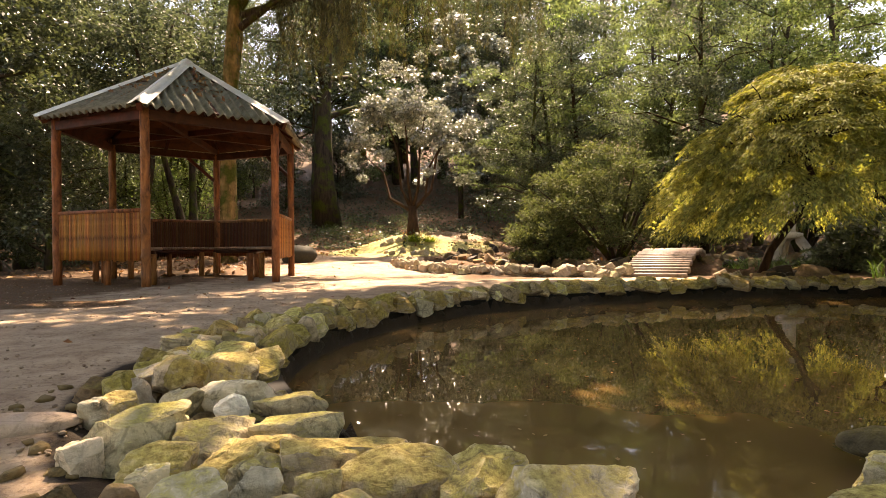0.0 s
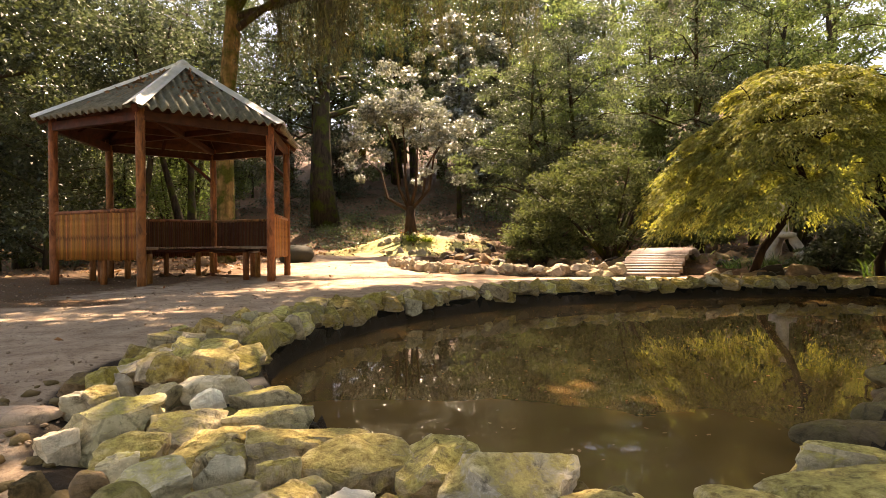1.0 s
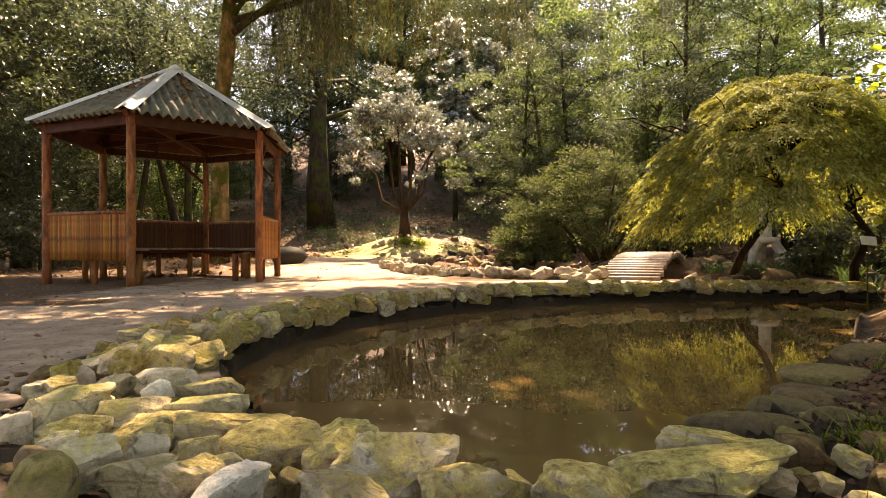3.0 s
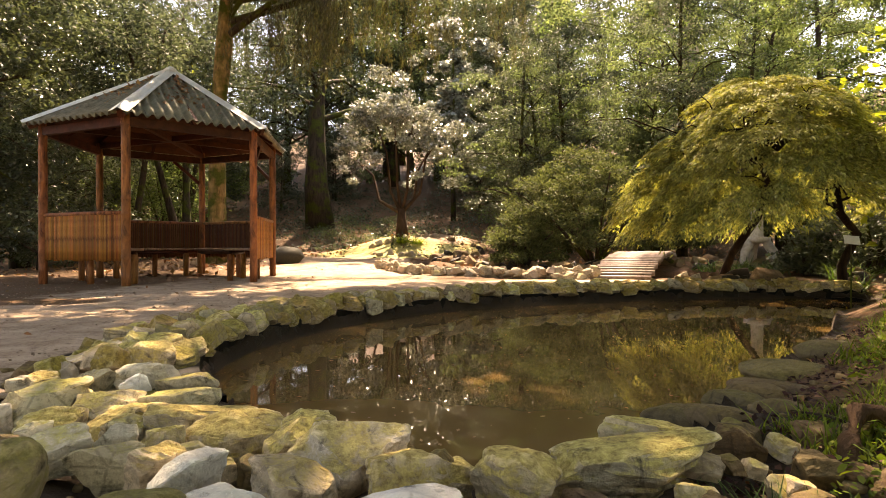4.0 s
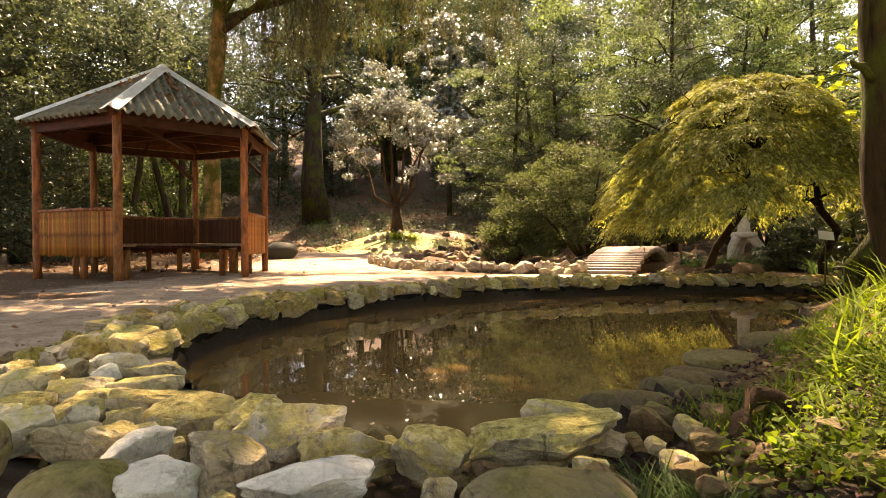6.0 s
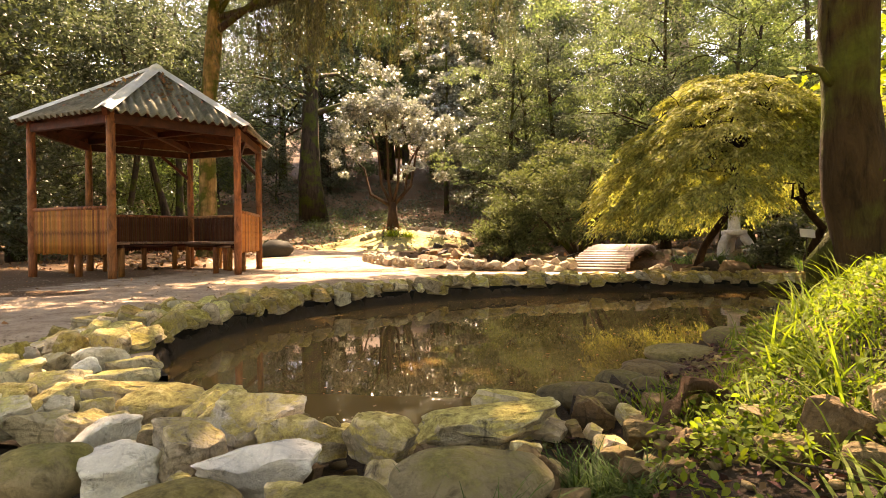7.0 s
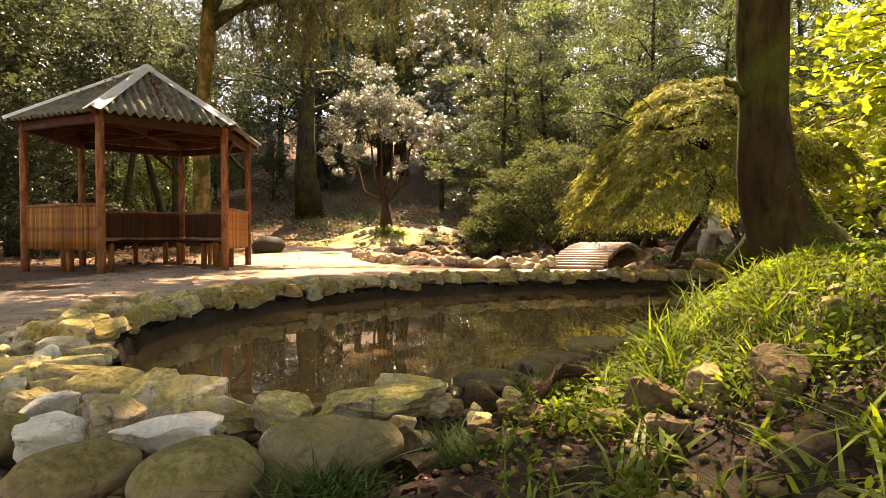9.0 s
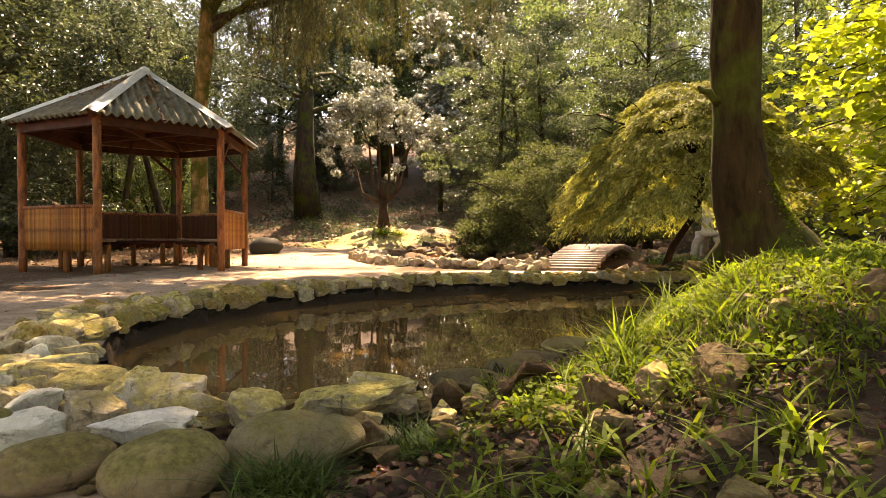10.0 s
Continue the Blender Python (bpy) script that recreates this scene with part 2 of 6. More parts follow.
LEAF_MID = leaf_material("green_leaf", (0.048, 0.062, 0.037), (0.106, 0.125, 0.076), 0.62, 0.34, (1.08, 1.15, 0.85), spec=0.14)
LEAF_LIGHT = leaf_material("light_green_leaf", (0.085, 0.108, 0.046), (0.168, 0.202, 0.09), 0.65, 0.48, (1.06, 1.15, 0.8), spec=0.1)
LEAF_SPRAY = leaf_material("pale_spray_leaf", (0.085, 0.112, 0.042), (0.176, 0.215, 0.088), 0.62, 0.52, (1.0, 1.12, 0.68), spec=0.12)
LEAF_DARK = leaf_material("dark_glossy_leaf", (0.040, 0.055, 0.029), (0.100, 0.116, 0.062), 0.32, 0.3, (1.15, 1.2, 0.75), spec=0.4)
LEAF_SILVER = leaf_material("silvery_glossy_leaf", (0.15, 0.165, 0.12), (0.34, 0.35, 0.27), 0.24, 0.3, (1.0, 1.0, 0.85), spec=1.0)
LEAF_BUSH = leaf_material("azalea_leaf", (0.055, 0.068, 0.030), (0.142, 0.158, 0.068), 0.65, 0.32, (1.02, 1.1, 0.68), spec=0.07)
LEAF_MAPLE = leaf_material("golden_maple_leaf", (0.15, 0.18, 0.055), (0.34, 0.338, 0.11), 0.62, 0.42, (1.16, 1.1, 0.56), spec=0.1)
LEAF_YELLOW = leaf_material("yellow_lobed_leaf", (0.22, 0.275, 0.045), (0.44, 0.465, 0.11), 0.45, 0.6, (1.15, 1.25, 0.45))
GRASS = leaf_material("fresh_grass", (0.060, 0.100, 0.015), (0.19, 0.235, 0.042), 0.7, 0.5, (1.15, 1.2, 0.5), spec=0.1)
GRASS_BROAD = leaf_material("broad_young_blade", (0.10, 0.15, 0.02), (0.28, 0.33, 0.06), 0.5, 0.5, (1.15, 1.2, 0.5), spec=0.3)
MOSS_TUFT = leaf_material("bright_trunk_moss", (0.035, 0.055, 0.008), (0.13, 0.16, 0.025), 0.8, 0.35, (1.1, 1.2, 0.5), spec=0.05)
GRASS_DARK = leaf_material("dark_tuft_grass", (0.028, 0.052, 0.014), (0.10, 0.155, 0.04), 0.6, 0.25, (1.1, 1.2, 0.5), spec=0.12)
STRAND = leaf_material("dark_hanging_needle", (0.04, 0.042, 0.02), (0.12, 0.115, 0.05), 0.6, 0.3)
STATUE = plain_material("pale_weathered_stone", (0.28, 0.25, 0.20), (0.54, 0.49, 0.41), 0.85, 14.0)
CARD = plain_material("white_card", (0.36, 0.35, 0.32), (0.5, 0.48, 0.44), 0.6, 10.0)
MOSSBALL = plain_material("dark_clipped_moss", (0.018, 0.016, 0.009), (0.06, 0.05, 0.026), 0.9, 40.0)

# ---- geometry helpers ----


def mesh_of(name, verts, faces, mat, smooth=False):
    me = bpy.data.meshes.new(name)
    me.from_pydata([tuple(v) for v in verts], [], faces)
    if smooth:
        me.shade_smooth()
    me.materials.append(mat)
    return me


def quads_mesh(name, verts, mat, n=4):
    """Loose n-sided faces from an array of shape (count, n, 3)."""
    verts = np.asarray(verts, dtype=np.float32)
    count = len(verts)
    me = bpy.data.meshes.new(name)
    me.vertices.add(count * n)
    me.vertices.foreach_set("co", verts.reshape(-1))
    me.loops.add(count * n)
    me.loops.foreach_set("vertex_index", np.arange(count * n, dtype=np.int32))
    me.polygons.add(count)
    me.polygons.foreach_set("loop_start", np.arange(0, count * n, n, dtype=np.int32))
    me.update(calc_edges=True)
    me.materials.append(mat)
    return me


def thing(name, label, category, group="", kind="", at=None, mesh=None):
    ob = new(name, mesh)
    if at is not None:
        ob.matrix_basis = at
    return tagged(ob, label, category, group, kind)


def part(name, mesh, parent, label="", at=None, kind=""):
    ob = new(name, mesh)
    ob.parent = parent
    if at is not None:
        ob.matrix_basis = at
    return tagged(ob, label, kind=kind)


class Shape:
    """Gathers vertices and faces of one mesh."""

    def __init__(self):
        self.v, self.f = [], []

    def tube(self, points, radii, n=10, wobble=0.0, caps=True):
        base = len(self.v)
        pts = [Vector(p) for p in points]
        for i, p in enumerate(pts):
            d = (pts[min(i + 1, len(pts) - 1)] - pts[max(i - 1, 0)]).normalized()
            a = d.orthogonal().normalized() if abs(d.z) < 0.6 else d.cross(Vector((0, 1, 0))).normalized()
            b = d.cross(a).normalized()
            for k in range(n):
                t = 2 * math.pi * k / n
                r = radii[i]
                q = p + (a * math.cos(t) + b * math.sin(t)) * r
                if wobble:
                    q += (a * math.cos(t) + b * math.sin(t)) * r * wobble * noise.noise(q * (0.35 / max(r, 0.02)))
                self.v.append(q)
        for i in range(len(pts) - 1):
            for k in range(n):
                m = (k + 1) % n
                self.f.append((base + i * n + k, base + i * n + m, base + (i + 1) * n + m, base + (i + 1) * n + k))
        if caps:
            self.f.append(tuple(base + k for k in reversed(range(n))))
            self.f.append(tuple(base + (len(pts) - 1) * n + k for k in range(n)))
        return self

    def box(self, m, sx, sy, sz):
        base = len(self.v)
        for z in (-0.5, 0.5):
            for x, y in ((-0.5, -0.5), (0.5, -0.5), (0.5, 0.5), (-0.5, 0.5)):
                self.v.append(m @ Vector((x * sx, y * sy, z * sz)))
        for f in ((3, 2, 1, 0), (4, 5, 6, 7), (0, 1, 5, 4), (1, 2, 6, 5), (2, 3, 7, 6), (3, 0, 4, 7)):
            self.f.append(tuple(base + i for i in f))
        return self

    def mesh(self, name, mat, smooth=True):
        return mesh_of(name, self.v, self.f, mat, smooth)


def beam(shape, a, b, w, h):
    """A squared bar from a to b."""
    a, b = Vector(a), Vector(b)
    d = (b - a).normalized()
    s = d.cross(Vector((0, 0, 1))).normalized()
    u = s.cross(d)
    m = Matrix.Translation((a + b) / 2) @ Matrix((d, s, u)).transposed().to_4x4()
    shape.box(m, (b - a).length, w, h)


def rock_verts(seed, size, cuts=9, sub=3, sharp=1.0, rough=0.05):
    """An angular stone: a ball with planes cut off it, its surface slightly uneven."""
    r = random.Random(seed)
    bm = bmesh.new()
    bmesh.ops.create_icosphere(bm, subdivisions=sub, radius=1.0)
    planes = []
    for _ in range(cuts):
        d = Vector((r.gauss(0, 1), r.gauss(0, 1), r.gauss(0, 0.7))).normalized()
        planes.append((d, r.uniform(0.42, 0.75) if sharp > 0.5 else r.uniform(0.75, 0.95)))
    planes.append((Vector((r.uniform(-0.25, 0.25), r.uniform(-0.25, 0.25), 1)).normalized(), r.uniform(0.45, 0.7) if sharp > 0.5 else 0.85))
    off = Vector((r.uniform(-9, 9), r.uniform(-9, 9), r.uniform(-9, 9)))
    for v in bm.verts:
        p = v.co.copy()
        for d, c in planes:
            over = p.dot(d) - c
            if over > 0:
                p -= d * over * (0.96 if sharp > 0.5 else 0.75)
        p += p.normalized() * rough * (noise.noise(p * 2.6 + off) + (0.9 if sharp > 0.5 else 0.2) * (0.35 - abs(noise.noise(p * 4.5 + off))) + (0.4 if sharp > 0.5 else 0.15) * noise.noise(p * 11.0 + off))
        v.co = Vector((p.x * size[0], p.y * size[1], p.z * size[2]))
    low = [Vector(v.co) for v in bm.verts]
    for i in range(3):
        a, c = min(v[i] for v in low), max(v[i] for v in low)
        for v in low:
            v[i] = (v[i] - (a + c) / 2) * 2 * size[i] / (c - a)
    faces = [tuple(v.index for v in f.verts) for f in bm.faces]
    bm.free()
    return low, faces


def chip_verts(seed, size, detail=2, rough=0.05):
    """A broken slab of limestone: the hull of two jagged rings, edges worn, faces split in layers."""
    r = random.Random(seed)
    bm = bmesh.new()
    n = r.randint(5, 7)
    tilt = (r.uniform(-0.45, 0.45), r.uniform(-0.45, 0.45))
    for ring, (lo, hi) in ((1, (0.38, 0.9)), (-1, (0.75, 1.05))):
        for i in range(n):
            a = 2 * math.pi * (i + r.uniform(-0.33, 0.33)) / n
            k = r.uniform(lo, hi)
            x, y = k * math.cos(a), k * math.sin(a)
            bm.verts.new((x, y, ring * r.uniform(0.6, 0.85) + (x * tilt[0] + y * tilt[1] if ring > 0 else 0)))
    for _ in range(3):
        a = r.uniform(0, 6.28)
        bm.verts.new((1.08 * math.cos(a), 1.08 * math.sin(a), r.uniform(-0.6, 0.05)))
    hull = bmesh.ops.convex_hull(bm, input=bm.verts[:])
    bmesh.ops.delete(bm, geom=list({g for g in hull["geom_interior"] if isinstance(g, bmesh.types.BMVert)}), context="VERTS")
    bmesh.ops.dissolve_limit(bm, angle_limit=radians(9), verts=bm.verts[:], edges=bm.edges[:])
    bmesh.ops.bevel(bm, geom=bm.edges[:], offset=0.055, segments=1, affect="EDGES", clamp_overlap=True)
    bmesh.ops.triangulate(bm, faces=bm.faces[:])
    for _ in range(detail):
        longest = [e for e in bm.edges if e.calc_length() > (0.28 if detail > 1 else 0.5)]
        bmesh.ops.subdivide_edges(bm, edges=longest, cuts=2 if detail > 1 else 1)
        bmesh.ops.triangulate(bm, faces=bm.faces[:])
    bm.normal_update()
    off = Vector((r.uniform(-9, 9), r.uniform(-9, 9), r.uniform(-9, 9)))
    tip = Matrix.Rotation(r.uniform(-0.5, 0.5), 3, "X") @ Matrix.Rotation(r.uniform(-0.5, 0.5), 3, "Y")
    moved = []
    for v in bm.verts:
        p = v.co
        lay = tip @ p
        steps = noise.noise(Vector((lay.x * 0.9, lay.y * 0.9, lay.z * 5.0)) + off)
        moved.append(p + v.normal * rough * (0.8 * noise.noise(p * 1.7 + off) + 1.1 * steps + 0.45 * noise.noise(p * 7.0 + off)))
    low = [Vector((p.x * size[0], p.y * size[1], p.z * size[2])) for p in moved]
    for i in range(3):
        a, c = min(v[i] for v in low), max(v[i] for v in low)
        for v in low:
            v[i] = (v[i] - (a + c) / 2) * 2 * size[i] / (c - a)
    faces = [tuple(v.index for v in f.verts) for f in bm.faces]
    bm.free()
    return low, faces


def rock_mesh(name, seed, size, mat, cuts=9, sub=3, sharp=1.0, rough=0.05):
    if sharp > 0.5:
        v, f = chip_verts(seed, size, 3 if sub > 3 else 2 if sub == 3 else 1, rough)
    else:
        v, f = rock_verts(seed, size, cuts, sub, sharp, rough)
    me = mesh_of(name, v, f, mat, True)
    if sharp > 0.5:
        me.set_sharp_from_angle(angle=radians(24))
    return me


# ---- plan ----
POND = [Vector(p) for p in ((-0.74, 2.75), (-0.72, 3.2), (-0.5, 3.92), (-0.19, 4.45), (0.33, 5.06), (1.17, 5.56), (2.16, 5.98), (3.16, 6.2),
                            (3.9, 6.25), (4.7, 6.2), (5.2, 5.9), (4.9, 5.4), (4.2, 4.9), (3.44, 4.27), (2.85, 3.42), (2.30, 2.86), (1.74, 2.32),
                            (1.44, 1.98), (1.18, 1.68), (0.95, 1.45), (0.57, 1.33), (0.25, 1.4), (-0.05, 1.6), (-0.35, 1.85), (-0.6, 2.25))]
WATER_Z = -0.115


def smooth_loop(pts, times=2):
    for _ in range(times):
        pts = [q for i in range(len(pts)) for q in (pts[i] * 0.75 + pts[(i + 1) % len(pts)] * 0.25, pts[i] * 0.25 + pts[(i + 1) % len(pts)] * 0.75)]
    return pts


def open_curve(pts, times=2):
    for _ in range(times):
        mid = [q for i in range(len(pts) - 1) for q in (pts[i] * 0.75 + pts[i + 1] * 0.25, pts[i] * 0.25 + pts[i + 1] * 0.75)]
        pts = [pts[0], *mid, pts[-1]]
    return pts


SHORE = smooth_loop(POND)
CREEK_LINE = open_curve([Vector(p) for p in ((-0.35, 13.6), (-0.1, 12.2), (0.6, 10.6), (1.7, 9.75), (3.1, 9.25), (4.3, 8.9), (5.2, 8.0), (5.6, 6.9), (5.0, 5.9))])
PATH_LINE = [Vector(p) for p in ((-2.9, -2.0), (-2.4, 1.0), (-2.2, 3.5), (-1.9, 5.5), (-1.6, 8.0), (-1.5, 10.5), (-1.8, 12.6), (-2.5, 14.4))]
STRIP_LINE = [Vector(p) for p in ((-0.8, 6.4), (0.6, 6.9), (1.8, 7.3), (2.8, 7.7))]
C6 = Vector((-3.67, 8.33))


def line_distance(X, Y, pts, closed=False):
    best = np.full(X.shape, 1e9)
    n = len(pts)
    for i in range(n if closed else n - 1):
        a, b = pts[i], pts[(i + 1) % n]
        dx, dy = b.x - a.x, b.y - a.y
        t = np.clip(((X - a.x) * dx + (Y - a.y) * dy) / (dx * dx + dy * dy + 1e-12), 0, 1)
        best = np.minimum(best, np.hypot(X - a.x - t * dx, Y - a.y - t * dy))
    return best


def pond_distance(X, Y):
    """Metres from the shore, negative in the pond."""
    inside = np.zeros(X.shape, dtype=bool)
    n = len(SHORE)
    for i in range(n):
        a, b = SHORE[i], SHORE[(i + 1) % n]
        cross = (a.y > Y) != (b.y > Y)
        inside ^= cross & (X < (b.x - a.x) * (Y - a.y) / (b.y - a.y + 1e-12) + a.x)
    d = line_distance(X, Y, SHORE, True)
    return np.where(inside, -d, d)


def step(a, b, v):
    t = np.clip((v - a) / (b - a), 0, 1)
    return t * t * (3 - 2 * t)


def ground_z(X, Y):
    X, Y = np.asarray(X, dtype=float), np.asarray(Y, dtype=float)
    sd = pond_distance(X, Y)
    z = 0.035 * np.maximum(0, Y - 9.5) + 0.21 * np.maximum(0, Y - 19 + 0.15 * np.abs(X))
    z = z * (0.35 + 0.65 * np.maximum(step(-13, -4, X), step(18, 26, Y)))
    z = z + 0.10 * np.maximum(0, X - 6.5) * step(4, 9, Y)
    z = np.minimum(z, 26 + 0 * z)
    z = z + 0.62 * np.exp(-(((X + 0.1) / 2.3) ** 2 + ((Y - 17.6) / 1.7) ** 2) ** 1.5)
    z = z + 0.22 * np.exp(-(((X - 5.2) / 1.6) ** 2 + ((Y - 10.6) / 1.2) ** 2))
    bank = 0.415 * step(1.05, 2.6, X + 0.12 * (Y - 1)) * step(0.0, 0.9, sd) * step(7.0, 4.2, Y)
    z = z + bank
    z = z - 0.03 * step(1.7, 0.9, Y) * step(1.3, 0.6, X)
    z = z - 0.32 * step(0.62, 0.18, line_distance(X, Y, CREEK_LINE))
    z = np.where(sd < 0, np.minimum(z, 0.0) - 0.55 * step(0.0, -0.12, sd), z)
    z = z - 0.03 * step(0.25, 0.0, np.abs(sd)) * (sd >= 0)
    z = z - 0.07 * step(0.62, 0.45, sd) * step(2.9, 2.5, Y) * step(1.25, 1.05, X) * (sd >= 0)
    z = z - 0.25 * step(-6.5, -12, X)
    return z


def gz(x, y):
    return float(ground_z(np.array([x]), np.array([y]))[0])


def ladder(*spans):
    out = []
    for a, b, s in spans:
        out += list(np.arange(a, b - 1e-6, s))
    return np.array(out + [spans[-1][1]])


xs = ladder((-160, -40, 12), (-40, -12, 2), (-12, -5, 0.4), (-5, -1.6, 0.12), (-1.6, 4.4, 0.06), (4.4, 8, 0.14), (8, 16, 0.5), (16, 40, 2), (40, 160, 12))
ys = ladder((-90, -10, 10), (-10, -2, 1), (-2, 0, 0.2), (0, 7, 0.06), (7, 14, 0.14), (14, 24, 0.3), (24, 44, 1.0), (44, 140, 8), (140, 300, 20))
GX, GY = np.meshgrid(xs, ys)
GZ = ground_z(GX, GY)
for i in range(GX.shape[0]):
    for j in range(GX.shape[1]):
        x, y = GX[i, j], GY[i, j]
        if abs(x) < 30 and -5 < y < 45:
            GZ[i, j] += 0.018 * noise.noise(Vector((x * 2.2, y * 2.2, 0))) + 0.05 * noise.noise(Vector((x * 0.5, y * 0.5, 4))) * min(1, max(0, (abs(x + 1.5) - 3) / 4))
nx, ny = len(xs), len(ys)
gv = np.stack([GX, GY, GZ], -1).reshape(-1, 3)
gf = [(r * nx + c, r * nx + c + 1, (r + 1) * nx + c + 1, (r + 1) * nx + c) for r in range(ny - 1) for c in range(nx - 1)]
ground_me = mesh_of("ground", gv, gf, EARTH, True)
SD = pond_distance(GX, GY)
sand = step(2.4, 1.3, line_distance(GX, GY, PATH_LINE)) + step(1.0, 0.5, line_distance(GX, GY, STRIP_LINE))
sand = sand + step(0.3, 0.8, SD) * step(1.9, 0.2, GX) * step(2.2, 1.2, GY)
# sand thins to brown earth by the gazebo, darkened partly for the shade there
sand = np.clip(sand, 0, 1) * (0.6 + 0.4 * step(-3.3, -1.9, GX - 0.12 * (GY - 4))) * (1 - step(0.8, 0.3, np.hypot((GX + 3.5) / 1.5, (GY - 4.95) / 0.5)))
moss = np.exp(-(((GX + 0.9) / 2.7) ** 2 + ((GY - 16.6) / 1.9) ** 2) ** 2) + 0.6 * step(1.4, 2.4, GX) * step(7, 4, GY) * step(0.1, 0.5, SD)
# pale sand colour on the mound's top, standing in for sunlight on it
sunlit_knoll = np.exp(-(((GX - 0.45) / 1.0) ** 2 + ((GY - 17.1) / 0.9) ** 2) ** 2)
moss, sand = moss * (1 - 0.85 * sunlit_knoll), np.clip(sand + sunlit_knoll, 0, 1)
# pond bed, creek and bank soil, plus shade painted between the piled stones
mud_and_gaps = np.where(SD < 0.05, 1.0, 0.0) + 0.9 * step(0.75, 1.0, GX) * step(2.0, 1.2, GY) * step(6.0, 3.0, GX) * step(-1.3, -0.3, GY) + step(0.72, 0.55, SD) * step(2.9, 2.5, GY) * step(1.5, 1.2, GX) + step(0.6, 0.3, line_distance(GX, GY, CREEK_LINE))
for name, m in (("sand", sand), ("moss", moss), ("mud_and_gaps", mud_and_gaps)):
    layer = ground_me.attributes.new(name, "FLOAT", "POINT")
    layer.data.foreach_set("value", np.clip(m, 0, 1).astype(np.float32).reshape(-1))
thing("ground", "sandy garden path, leaf litter and mossy hillside", "ground", kind="structure", mesh=ground_me)

# water of the pond and of the creek
bm = bmesh.new()
bm.faces.new([bm.verts.new((p.x, p.y, WATER_Z)) for p in SHORE])
me = bpy.data.meshes.new("pond_water")
bm.to_mesh(me)
bm.free()
me.materials.append(WATER)
thing("water", "still murky brown pond water with reflections", "water", kind="structure", mesh=me)
sh = Shape()
for i, p in enumerate(CREEK_LINE[:-6]):
    d = (CREEK_LINE[min(i + 1, len(CREEK_LINE) - 1)] - CREEK_LINE[max(i - 1, 0)]).normalized()
    s = Vector((-d.y, d.x)) * 0.55
    level = -0.10 + 0.035 * max(0, p.y - 9.5)
    sh.v += [Vector((p.x + s.x, p.y + s.y, level)), Vector((p.x - s.x, p.y - s.y, level))]
    if i:
        sh.f.append((2 * i - 2, 2 * i - 1, 2 * i + 1, 2 * i))
thing("creek_water", "dark shallow creek water between stones", "water", kind="structure", mesh=sh.mesh("creek_water", CREEK))


def along(pts, spacing, closed=False):
    """Evenly spaced points and directions on a polyline."""
    pts = list(pts) + ([pts[0]] if closed else [])
    out, left = [], 0.0
    for a, b in zip(pts, pts[1:]):
        L = (b - a).length
        while left < L:
            out.append((a.lerp(b, left / L), (b - a).normalized()))
            left += spacing
        left -= L
    return out


# retaining wall under the rim, and its courses of dark stones; wet, and coloured near black for the overhang's shade
rim_from = min(range(len(SHORE)), key=lambda i: (SHORE[i] - Vector((-0.35, 1.85))).length)
rim_to = min(range(len(SHORE)), key=lambda i: (SHORE[i] - Vector((5.2, 5.95))).length)
order = []
i = rim_from
while i != rim_to:
    order.append(SHORE[i])
    i = (i + 1) % len(SHORE)
FAR = order
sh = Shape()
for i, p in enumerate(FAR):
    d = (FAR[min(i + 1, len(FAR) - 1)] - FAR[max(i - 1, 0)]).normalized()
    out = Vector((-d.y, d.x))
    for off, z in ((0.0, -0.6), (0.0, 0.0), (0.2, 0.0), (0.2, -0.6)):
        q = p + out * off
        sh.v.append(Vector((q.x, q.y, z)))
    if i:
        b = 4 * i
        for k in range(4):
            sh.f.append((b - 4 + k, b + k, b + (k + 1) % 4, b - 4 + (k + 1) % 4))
pond_rim = thing("pond_rim", "curved dry-stone pond wall capped with mossy yellow stones", "stone edging", kind="structure", mesh=sh.mesh("pond_rim", SHADED_MORTAR, False))

# ---- gazebo ----
POST = [(C6.x + 1.56 * math.cos(3.797 + math.pi / 3 * i), C6.y + 1.56 * math.sin(3.797 + math.pi / 3 * i)) for i in range(6)]
EAVE = [(C6.x + 1.72 * math.cos(3.797 + math.pi / 3 * i), C6.y + 1.72 * math.sin(3.797 + math.pi / 3 * i)) for i in range(6)]
APEX, EAVE_Z, BEAM_Z = Vector((C6.x, C6.y, 3.14)), 2.13, 2.03


def knotted_pole(length, r, pitch=0.24, n=12, seed=0):
    """A round pole with slight rings, along z."""
    q = random.Random(seed)
    zs, rs, z = [0.0], [r], 0.0
    while z < length - pitch:
        z += pitch * q.uniform(0.8, 1.2)
        for dz, k in ((-0.02, 1.0), (-0.008, 1.08), (0.008, 1.07), (0.02, 1.0)):
            zs.append(z + dz)
            rs.append(r * k * q.uniform(0.98, 1.02))
    zs.append(length)
    rs.append(r * 0.96)
    keep = [(a, b) for a, b in zip(zs, rs) if a <= length]
    return Shape().tube([(0, 0, a) for a, _ in keep], [b for _, b in keep], n)


